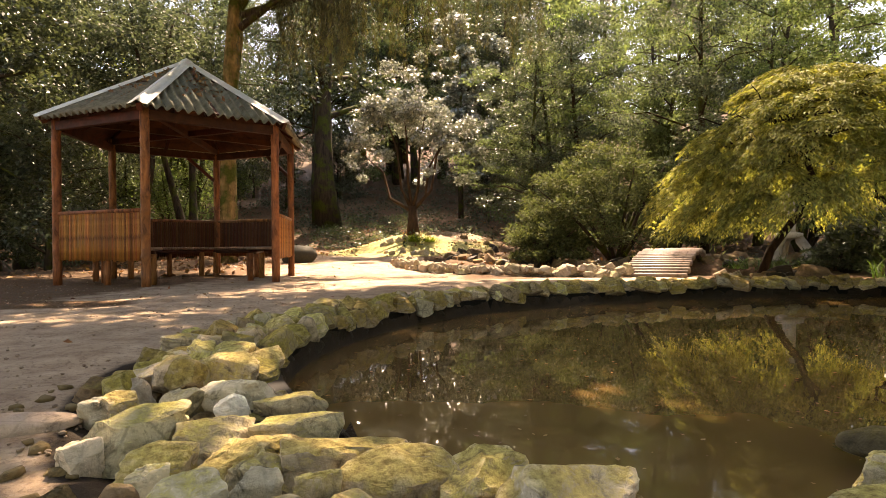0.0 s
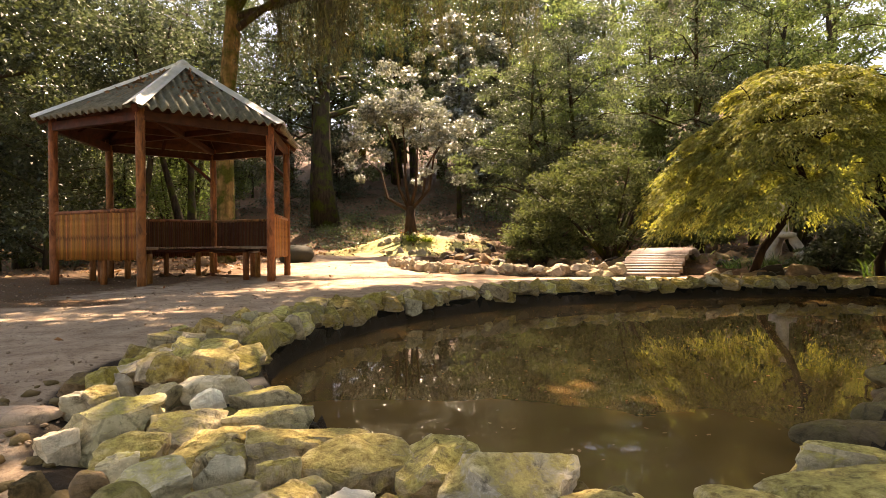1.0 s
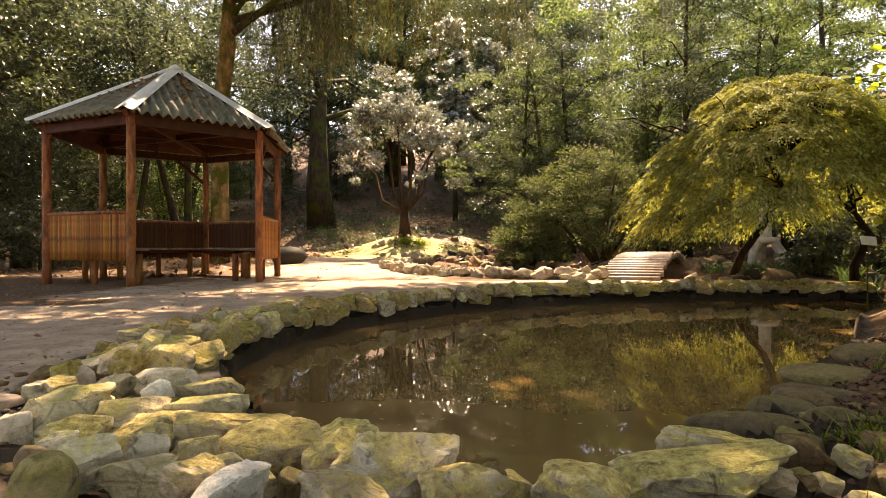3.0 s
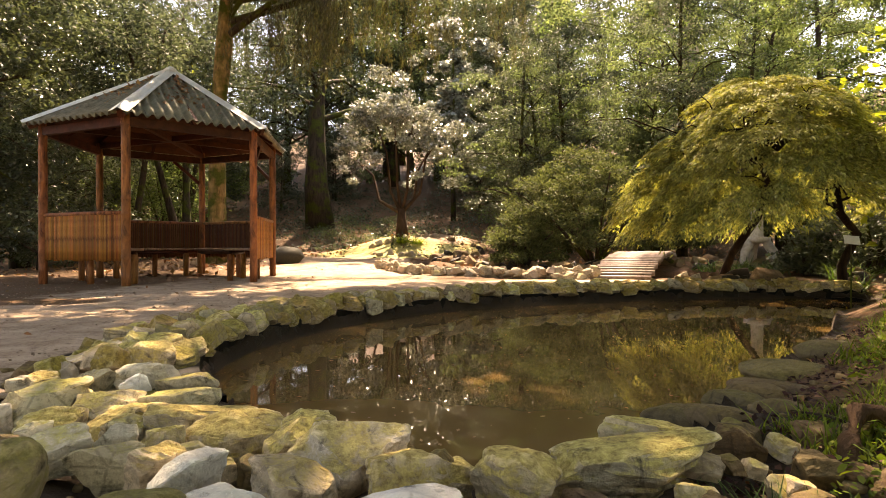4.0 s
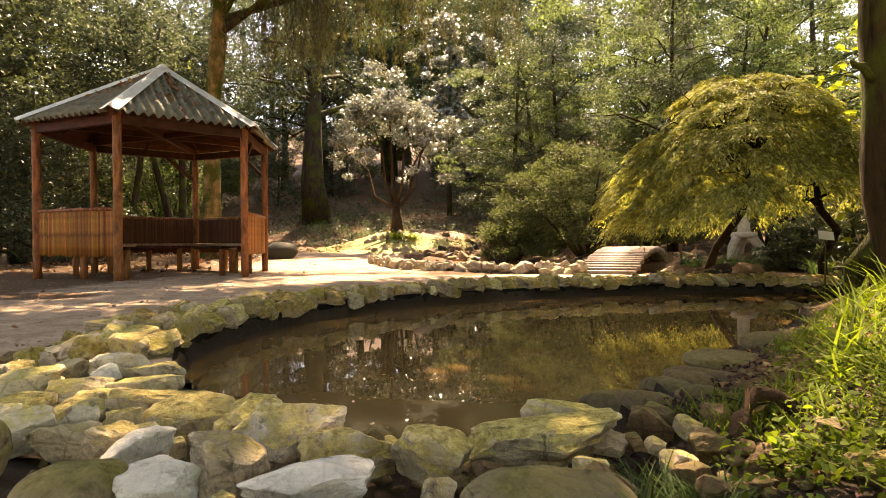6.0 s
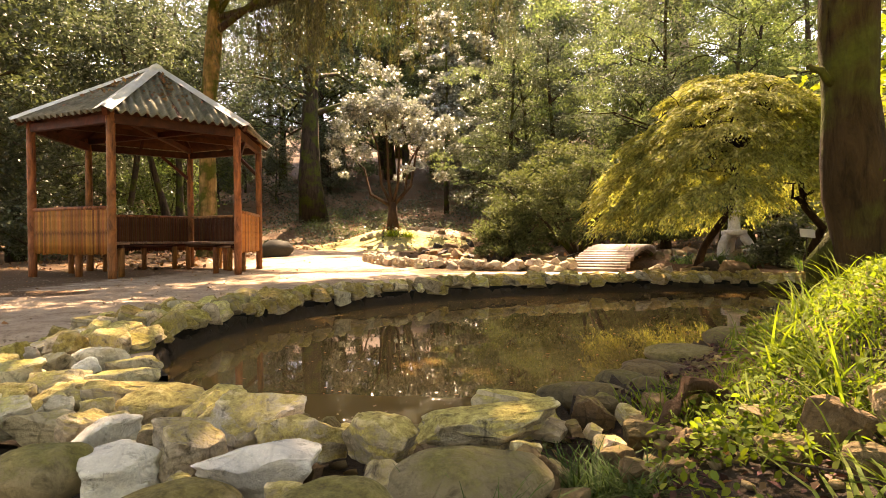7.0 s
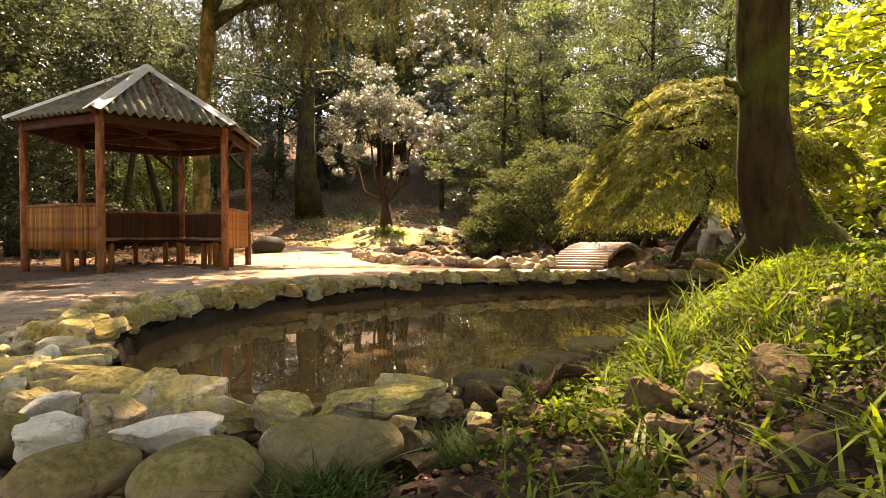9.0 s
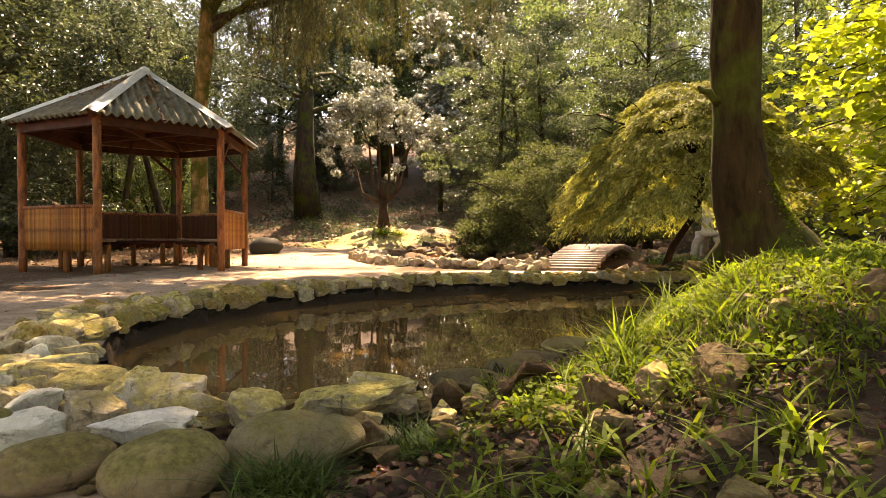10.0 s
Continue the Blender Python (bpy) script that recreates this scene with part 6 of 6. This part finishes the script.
leafy.append(np.stack([1.30 + w[:, 0], 1.06 + w[:, 1], ground_z(1.30 + w[:, 0], 1.06 + w[:, 1]) + r3.uniform(0.005, 0.05, 420)], 1))
leafy = np.concatenate(leafy)
thing("leafy_herbs", "low herbs with soft oval yellow-green leaves between the rocks", "plants", kind="stuff", mesh=quads_mesh("leafy_herbs", round_leaves(leafy, 0.011, 216, 0.8), GRASS, 6))


def tuft(x, y, n, h, w, mat, seed, label, spread=0.05, name="grass_tuft", curl=0.6, z=None):
    """A tuft of blades in three bunches that fall apart from one root."""
    ob = thing(name, label, "plant", "grass tufts", at=Matrix.Translation((x, y, (gz(x, y) if z is None else z) - 0.005)))
    for k in range(3):
        r = np.random.default_rng(seed + 7 * k)
        m = n // 3
        a = 2.1 * k + seed
        p = np.stack([r.normal(0.5 * spread * math.cos(a), 0.8 * spread, m), r.normal(0.5 * spread * math.sin(a), 0.8 * spread, m), np.zeros(m)], 1)
        part("frond", quads_mesh("frond", blades(p, np.full(m, h), w, seed + 1 + 7 * k, curl, 0.45), mat), ob)
    return ob


tuft(0.75, 0.70, 420, 0.115, 0.0028, GRASS_DARK, 301, "dark green tuft of fine grass beside a boulder", 0.045)
tuft(1.00, 1.02, 420, 0.10, 0.0024, GRASS_DARK, 303, "dark green tuft of fine grass among the stones", 0.05)
tuft(1.08, 0.98, 260, 0.085, 0.0024, GRASS_DARK, 305, "dark green tuft of fine grass among the stones", 0.04)
clumps = []
for k, (x, y, n, h) in enumerate(((1.52, 1.0, 26, 0.19), (1.62, 1.15, 30, 0.20), (1.40, 0.86, 14, 0.15), (1.75, 1.55, 40, 0.2), (2.0, 1.85, 40, 0.17), (1.32, 0.62, 16, 0.13), (1.22, 0.50, 14, 0.10), (1.45, 0.55, 18, 0.13),
                                  (1.62, 1.42, 18, 0.14), (2.3, 2.25, 30, 0.16), (1.25, 1.3, 14, 0.10), (1.9, 1.2, 30, 0.16), (2.35, 2.1, 30, 0.18), (1.12, 0.44, 12, 0.09), (1.18, 0.62, 26, 0.10), (1.08, 0.58, 22, 0.09), (1.28, 0.42, 24, 0.10), (1.2, 0.3, 20, 0.08))):
    r = np.random.default_rng(320 + k)
    p = np.stack([x + r.normal(0, 0.03, n), y + r.normal(0, 0.03, n), np.full(n, gz(x, y) - 0.004)], 1)
    clumps.append(blades(p, np.full(n, h), 0.0038, 360 + k, 0.8, 0.45))
thing("tall_grass", "tall bright green grass clumps on the bank", "grass", kind="stuff", mesh=quads_mesh("tall_grass", np.concatenate(clumps), GRASS))

herbs = []
for k in range(40):
    x, y = random.uniform(1.12, 2.6), random.uniform(0.15, 1.5)
    if math.hypot(x - 1.06, y + 0.4) < 0.62:
        continue
    r = np.random.default_rng(900 + k)
    n = random.randint(9, 16)
    p = np.stack([x + r.normal(0, 0.02, n), y + r.normal(0, 0.02, n), np.full(n, gz(x, y) - 0.004)], 1)
    herbs.append(blades(p, np.full(n, random.uniform(0.05, 0.11)), random.uniform(0.005, 0.009), 950 + k, 0.9, 0.45))
thing("herbs", "small broad-leaved green herbs on the bank", "plants", kind="stuff", mesh=quads_mesh("herbs", np.concatenate(herbs), GRASS))

# broad strap blades at the foot of the bank
straps = []
for k, (x, y, n, h) in enumerate(((1.16, 0.36, 12, 0.11), (1.26, 0.30, 14, 0.12), (1.36, 0.42, 16, 0.13), (1.05, 0.42, 9, 0.08), (1.48, 0.36, 14, 0.13), (1.22, 0.52, 10, 0.10), (1.58, 0.52, 16, 0.14), (1.72, 0.62, 16, 0.13), (1.30, 0.70, 12, 0.15), (1.12, 0.62, 8, 0.08), (1.86, 0.86, 14, 0.13), (1.66, 0.36, 12, 0.10))):
    r = np.random.default_rng(1500 + k)
    p = np.stack([x + r.normal(0, 0.022, n), y + r.normal(0, 0.022, n), np.full(n, gz(x, y) - 0.004)], 1)
    straps.append(blades(p, np.full(n, h * 0.8), 0.0062, 1540 + k, 1.25, 0.6))
thing("strap_leaves", "bright broad-bladed young leaves at the foot of the bank", "plants", kind="stuff", mesh=quads_mesh("strap_leaves", np.concatenate(straps), GRASS_BROAD))

# upright leafy sprigs beside the trunk
r10 = np.random.default_rng(1010)
for k, (x, y, h) in enumerate(((3.02, 2.75, 0.26), (3.22, 2.9, 0.30), (3.12, 2.55, 0.2), (3.45, 3.0, 0.34), (3.6, 2.8, 0.24), (2.95, 3.05, 0.22), (1.95, 2.62, 0.2), (2.12, 2.95, 0.24))):
    z0 = gz(x, y) - 0.01
    lean = r10.normal(0, 0.22, 2)
    stem = [Vector((x + lean[0] * h * u * u, y + lean[1] * h * u * u, z0 + h * u)) for u in (0, 0.35, 0.7, 1.0)]
    sprig = thing("sprig", "upright leafy weed stem on the grassy bank", "plant", "leafy sprigs")
    part("stem", Shape().tube(stem, [0.003, 0.0025, 0.002, 0.001], 5).mesh("stem", GRASS), sprig)
    lv = []
    for j in range(14):
        u = 0.3 + 0.7 * j / 13
        c = np.array(stem[1].lerp(stem[3], (u - 0.3) / 0.7))
        a = j * 2.4
        lv.append(c + np.array([math.cos(a), math.sin(a), 0.2]) * 0.022)
    part("leaves", quads_mesh("leaves", round_leaves(np.array(lv), 0.022, 1020 + k, 0.7), GRASS, 6), sprig)

# fallen leaves and litter
pts = scatter(9000, 0.8, 2.6, 0.1, 3.4, 401, lambda x, y: patchy(2.6, -0.4, 2.0)(x, y))
pts[:, 2] += 0.008
thing("fallen_leaves", "dark purple-brown fallen leaves on the bank", "leaves", kind="stuff", mesh=quads_mesh("fallen_leaves", leaves_at(pts, 0.022, 0.0, 402, 0.6, 0.5, np.zeros((len(pts), 3))), LITTER_PURPLE))
pts = scatter(1500, 0.9, 3.2, 0.2, 3.5, 405)
pts[:, 2] += 0.012
thing("fallen_leaves", "pale yellow and tan fallen leaves on the bank", "leaves", kind="stuff", mesh=quads_mesh("fallen_leaves", leaves_at(pts, 0.022, 0.0, 406, 0.6), DEADLEAF))
pts = scatter(5200, -9, 9, 9, 24, 411, lambda x, y: (np.abs(x + 1.7) > 1.6) | (y > 15))
pts[:, 2] += 0.01
thing("fallen_leaves", "brown leaf litter on the woodland floor", "leaves", kind="stuff", mesh=quads_mesh("fallen_leaves", leaves_at(pts, 0.10, 0.0, 412, 0.6), DEADLEAF))
pts = scatter(260, -7, -0.8, 2.0, 12, 415)
pts[:, 2] += 0.006
thing("fallen_leaves", "scattered dry leaves on the sandy path", "leaves", kind="stuff", mesh=quads_mesh("fallen_leaves", leaves_at(pts, 0.035, 0.0, 416, 0.6), DEADLEAF))
# leaf crumbs lying on the roof
r4 = np.random.default_rng(417)
crumbs = []
for i in range(6):
    e = (Vector((*EAVE[i], EAVE_Z)) + Vector((*EAVE[(i + 1) % 6], EAVE_Z))) / 2
    ax = (Vector((*EAVE[(i + 1) % 6], 0)) - Vector((*EAVE[i], 0)))
    for _ in range(110):
        t = r4.beta(2.2, 2.0)
        u = r4.normal(0, 0.16) * (1 - t)
        crumbs.append(e.lerp(APEX, 0.1 + 0.75 * t) + ax * u + normals[i] * 0.026)
thing("fallen_leaves", "dry brown leaves caught on the gazebo roof", "leaves", kind="stuff", mesh=quads_mesh("fallen_leaves", leaves_at([tuple(c) for c in crumbs], 0.06, 0.0, 418, 0.6, 0.3, np.tile([0, 0, 0.0], (len(crumbs), 1))), DEADLEAF))
pts = scatter(9000, -9, 9, 15.5, 27, 431, lambda x, y: patchy(0.9, -0.05, 7.0)(x, y))
pts[:, 2] += np.random.default_rng(9).uniform(0.02, 0.25, len(pts))
thing("undergrowth", "low green undergrowth on the wooded slope", "plants", kind="stuff", mesh=quads_mesh("undergrowth", leaves_at(pts, 0.11, -0.2, 432, 0.5), LEAF_MID))
pts = scatter(5200, -4.6, -1.2, 19.6, 24.5, 435, lambda x, y: patchy(1.3, -0.1, 1.0)(x, y))
pts[:, 2] += np.random.default_rng(10).uniform(0.02, 0.22, len(pts))
thing("undergrowth", "bright grassy plants on the open slope", "plants", kind="stuff", mesh=quads_mesh("undergrowth", leaves_at(pts, 0.09, -0.2, 436, 0.3), LEAF_LIGHT))
pts = scatter(16000, -8, 4, 18.5, 33, 437, lambda x, y: patchy(0.7, -0.1, 4.0)(x, y))
pts[:, 2] += np.random.default_rng(12).uniform(0.02, 0.2, len(pts))
thing("undergrowth", "low dark ivy and seedlings under the trees", "plants", kind="stuff", mesh=quads_mesh("undergrowth", leaves_at(pts, 0.10, -0.2, 438, 0.5), LEAF_DARK))
# specks floating on the pond
r5 = np.random.default_rng(421)
fx, fy = r5.uniform(-0.7, 5, 900), r5.uniform(1.4, 6.2, 900)
ok = pond_distance(fx, fy) < -0.06
p = np.stack([fx[ok], fy[ok], np.full(ok.sum(), WATER_Z + 0.004)], 1)
a = r5.uniform(0, 6.28, len(p))
s5 = r5.uniform(0.004, 0.014, len(p))[:, None]
dx, dy = np.stack([np.cos(a), np.sin(a), 0 * a], 1) * s5, np.stack([-np.sin(a), np.cos(a), 0 * a], 1) * s5 * 0.5
thing("floating_leaves", "tiny leaf bits floating on the pond", "leaves", kind="stuff", mesh=quads_mesh("floating_leaves", np.stack([p - dx, p - dy, p + dx, p + dy], 1), DEADLEAF))

# pebbles between the larger stones
pv, pf = [], []
kinds = [rock_verts(700 + k, (0.022, 0.018, 0.012), 6, 1) for k in range(5)]
for k in range(900):
    x, y = random.uniform(-1.3, 2.6), random.uniform(0.3, 3.2)
    if float(pond_distance(np.array([x]), np.array([y]))[0]) < 0.03:
        continue
    m = pose(x, y, gz(x, y) + 0.004, random.uniform(-20, 20), random.uniform(-20, 20), random.uniform(0, 360)) @ Matrix.Scale(random.uniform(0.4, 1.3), 4)
    v, f = random.choice(kinds)
    b0 = len(pv)
    pv += [m @ p for p in v]
    pf += [tuple(b0 + i for i in t) for t in f]
thing("pebbles", "small brown pebbles and gravel around the pond", "pebbles", kind="stuff", mesh=mesh_of("pebbles", pv, pf, ROCK, True))

# grit and clods on the bare path
pv, pf = [], []
for k in range(3200):
    t = random.random()
    x, y = random.uniform(-6.0, 0.2), 1.6 + 7.5 * t * t
    if float(pond_distance(np.array([x]), np.array([y]))[0]) < 0.5:
        continue
    m = pose(x, y, gz(x, y) + 0.002, random.uniform(-20, 20), random.uniform(-20, 20), random.uniform(0, 360)) @ Matrix.Scale(random.uniform(0.12, 0.42) * (1 if random.random() < 0.95 else 2.0), 4)
    v, f = random.choice(kinds)
    b0 = len(pv)
    pv += [m @ p for p in v]
    pf += [tuple(b0 + i for i in t3) for t3 in f]
thing("gravel", "scattered grit and small stones on the sandy path", "gravel", kind="stuff", mesh=mesh_of("gravel", pv, pf, GRIT, True))

# bent root and fallen twigs
root = Shape().tube([(1.20, 1.18, 0.01), (1.26, 1.24, 0.055), (1.33, 1.31, 0.095), (1.39, 1.32, 0.09), (1.43, 1.30, 0.06), (1.45, 1.28, 0.02)], [0.014, 0.022, 0.026, 0.024, 0.018, 0.012], 10, 0.3)
thing("root", "bent brown root arching over the litter", "root", mesh=root.mesh("root", BARK_RED))
for k in range(9):
    x, y = random.uniform(1.0, 2.0), random.uniform(0.5, 2.0)
    if pond_distance(np.array([x]), np.array([y]))[0] < 0.12:
        continue
    a, L = random.uniform(0, 6.28), random.uniform(0.07, 0.17)
    z = gz(x, y) + 0.02
    tw = Shape().tube([(-L * math.cos(a), -L * math.sin(a), 0), (0, 0.01, 0.012), (L * math.cos(a) * 0.9, L * math.sin(a) * 0.9, 0.004)], [0.005, 0.004, 0.002], 6)
    thing("twig", "thin dry twig on the bank", "twig", "fallen twigs", at=Matrix.Translation((x, y, z)), mesh=tw.mesh("twig", BARK_DARK))


def lobed_leaf(r):
    """Outline of a five-lobed leaf, one unit long."""
    out = []
    for k, (a, l) in enumerate(((-115, 0.5), (-80, 0.55), (-56, 0.95), (-25, 0.7), (0, 1.0), (25, 0.7), (56, 0.95), (80, 0.55), (115, 0.5))):
        out.append((math.sin(radians(a)) * l * 0.62, math.cos(radians(a)) * l * 0.62 + 0.05))
    return out


def lobed_leaves(points, size, seed, mat, name="crown"):
    r = np.random.default_rng(seed)
    outline = np.array([(0, 0)] + lobed_leaf(r))
    n = len(points)
    d = r.normal(size=(n, 3)) * np.array([1, 1, 0.35]) + np.array([-0.1, -0.3, -0.35])
    d /= np.linalg.norm(d, axis=1, keepdims=True)
    side = np.cross(d, r.normal(size=(n, 3)) * 0.45 + np.array([0, 0.2, 1.0]))
    side /= np.linalg.norm(side, axis=1, keepdims=True)
    nrm = np.cross(side, d)
    s = size * r.uniform(0.65, 1.25, (n, 1))
    vs = [np.asarray(points) + (side * u + d * v - nrm * (u * u + v * v) * 0.25) * s for u, v in outline]
    return quads_mesh(name, np.stack(vs, 1), mat, len(outline))


# young tree with yellow lobed leaves on the bank
young = thing("tree", "young tree with bright yellow-green lobed leaves", "tree")
yb = Vector((6.55, 4.95, gz(6.55, 4.95) - 0.05))
trunk = Shape().tube([yb, yb + Vector((-0.1, -0.05, 1.2)), yb + Vector((-0.25, -0.1, 2.6)), yb + Vector((-0.3, -0.1, 4.2))], [0.08, 0.06, 0.045, 0.02], 9, 0.2)
part("trunk", trunk.mesh("trunk", BARK_DARK), young)
r6 = random.Random(61)
lp = []
for k in range(64):
    b0 = yb + Vector((-0.2, -0.1, 0.35 + 0.056 * k))
    a = radians(180 + r6.uniform(-75, 75)) if k % 4 else radians(r6.uniform(0, 360))
    L = r6.uniform(1.1 if 8 < k < 40 else 0.8, 2.2) * (0.5 if k > 44 else 0.8 if k < 9 else 1.0)
    tip = b0 + Vector((math.cos(a) * L, math.sin(a) * L * 0.8, r6.uniform(-0.35, 0.25)))
    mid = b0.lerp(tip, 0.5) + Vector((0, 0, 0.22))
    br = Shape().tube([b0, mid, tip], [0.018, 0.012, 0.004], 5, 0.2, False)
    part("limb", br.mesh("limb", BARK_DARK), young)
    for _ in range(115 if 8 < k < 40 else 70):
        u = r6.uniform(0.25, 1.05)
        c = (b0.lerp(mid, u * 2) if u < 0.5 else mid.lerp(tip, u * 2 - 1))
        lp.append(tuple(c + Vector((r6.gauss(0, 0.14), r6.gauss(0, 0.14), r6.gauss(-0.05, 0.11)))))
part("crown", lobed_leaves(lp, 0.115, 62, LEAF_YELLOW), young)

# weeping branches hanging into the view from the tree behind the gazebo
r7 = np.random.default_rng(71)
for k, (x0, y0, x1, y1, z) in enumerate(((-4.6, 13.0, 0.6, 12.6, 6.2), (-4.6, 13.0, 2.6, 13.6, 6.7), (-4.6, 13.0, -1.6, 11.6, 5.9))):
    limb = Shape().tube([(x0, y0, z - 0.4), ((x0 + x1) / 2, (y0 + y1) / 2, z + 0.25), (x1, y1, z)], [0.09, 0.06, 0.02], 8, 0.2)
    part("limb", limb.mesh("limb", BARK_DARK), pine)
    strands = []
    for j in range(60):
        t = r7.uniform(0.2, 1.0)
        top = np.array([x0 + (x1 - x0) * t + r7.normal(0, 0.12), y0 + (y1 - y0) * t + r7.normal(0, 0.3), z + 0.3 * (1 - abs(2 * t - 1))])
        L = r7.uniform(0.7, 2.1)
        n = int(70 * L)
        s = r7.uniform(0, 1, n)
        strands.append(top + np.stack([r7.normal(0, 0.03, n) + 0.06 * np.sin(s * 4 + j), r7.normal(0, 0.03, n), -s * L], 1))
    sp = np.concatenate(strands)
    part("hanging_foliage", quads_mesh("hanging_foliage", leaves_at(sp, 0.09, 1.6, 72 + k, 0.14, 0.5, np.zeros((len(sp), 3))), STRAND), pine)

# ---- stone lantern, sign, low plants by the maple ----
LB = Vector((5.95, 9.6, gz(5.95, 9.6)))
lantern = thing("stone_lantern", "pale weathered stone garden lantern on arched legs", "lantern", at=Matrix.Translation(LB))
for k in range(3):
    a = radians(195 + 120 * k)
    c, s = math.cos(a), math.sin(a)
    leg = Shape().tube([(c * 0.27, s * 0.27, -0.05), (c * 0.28, s * 0.28, 0.12), (c * 0.25, s * 0.25, 0.30), (c * 0.16, s * 0.16, 0.44), (c * 0.04, s * 0.04, 0.50)], [0.065, 0.07, 0.075, 0.08, 0.09], 12, 0.08)
    part("leg", leg.mesh("leg", STATUE), lantern)
part("plinth", Shape().tube([(0, 0, 0.46), (0, 0, 0.48), (0, 0, 0.545), (0, 0, 0.56)], [0.19, 0.21, 0.21, 0.17], 12).mesh("plinth", STATUE), lantern)
part("shaft", Shape().tube([(0, 0, 0.55), (0, 0, 0.60), (0, 0, 1.12), (0, 0, 1.16), (0, 0, 1.22)], [0.12, 0.10, 0.09, 0.13, 0.12], 12).mesh("shaft", STATUE), lantern)

SX, SY = 4.36, 5.32
sz = gz(SX, SY)
sign = thing("garden_sign", "small blank white plant label tilted on a stake", "sign", at=pose(SX, SY, sz, 0, 0, -8))
part("stake", Shape().tube([(0, 0, -0.12), (0, 0, 0.54 - sz)], [0.008, 0.007], 6).mesh("stake", BARK_DARK), sign)
part("card", Shape().box(pose(0, -0.012, 0.54 - sz, -24, 6, 0), 0.14, 0.006, 0.09).mesh("card", CARD, False), sign)
for k, (x, y, n, h) in enumerate(((5.3, 9.0, 120, 0.3), (5.55, 8.7, 110, 0.28), (4.9, 9.3, 80, 0.24), (6.5, 8.1, 90, 0.35), (6.1, 7.6, 90, 0.3), (5.9, 7.3, 70, 0.28), (3.9, 11.0, 80, 0.2), (-0.7, 16.3, 160, 0.28), (-0.3, 16.2, 120, 0.22))):
    tuft(x, y, n, h, 0.011, GRASS if k > 5 else GRASS_DARK, 500 + 3 * k, "strap-leaved green plant between the rocks", 0.12, "strap_plant", 0.9)
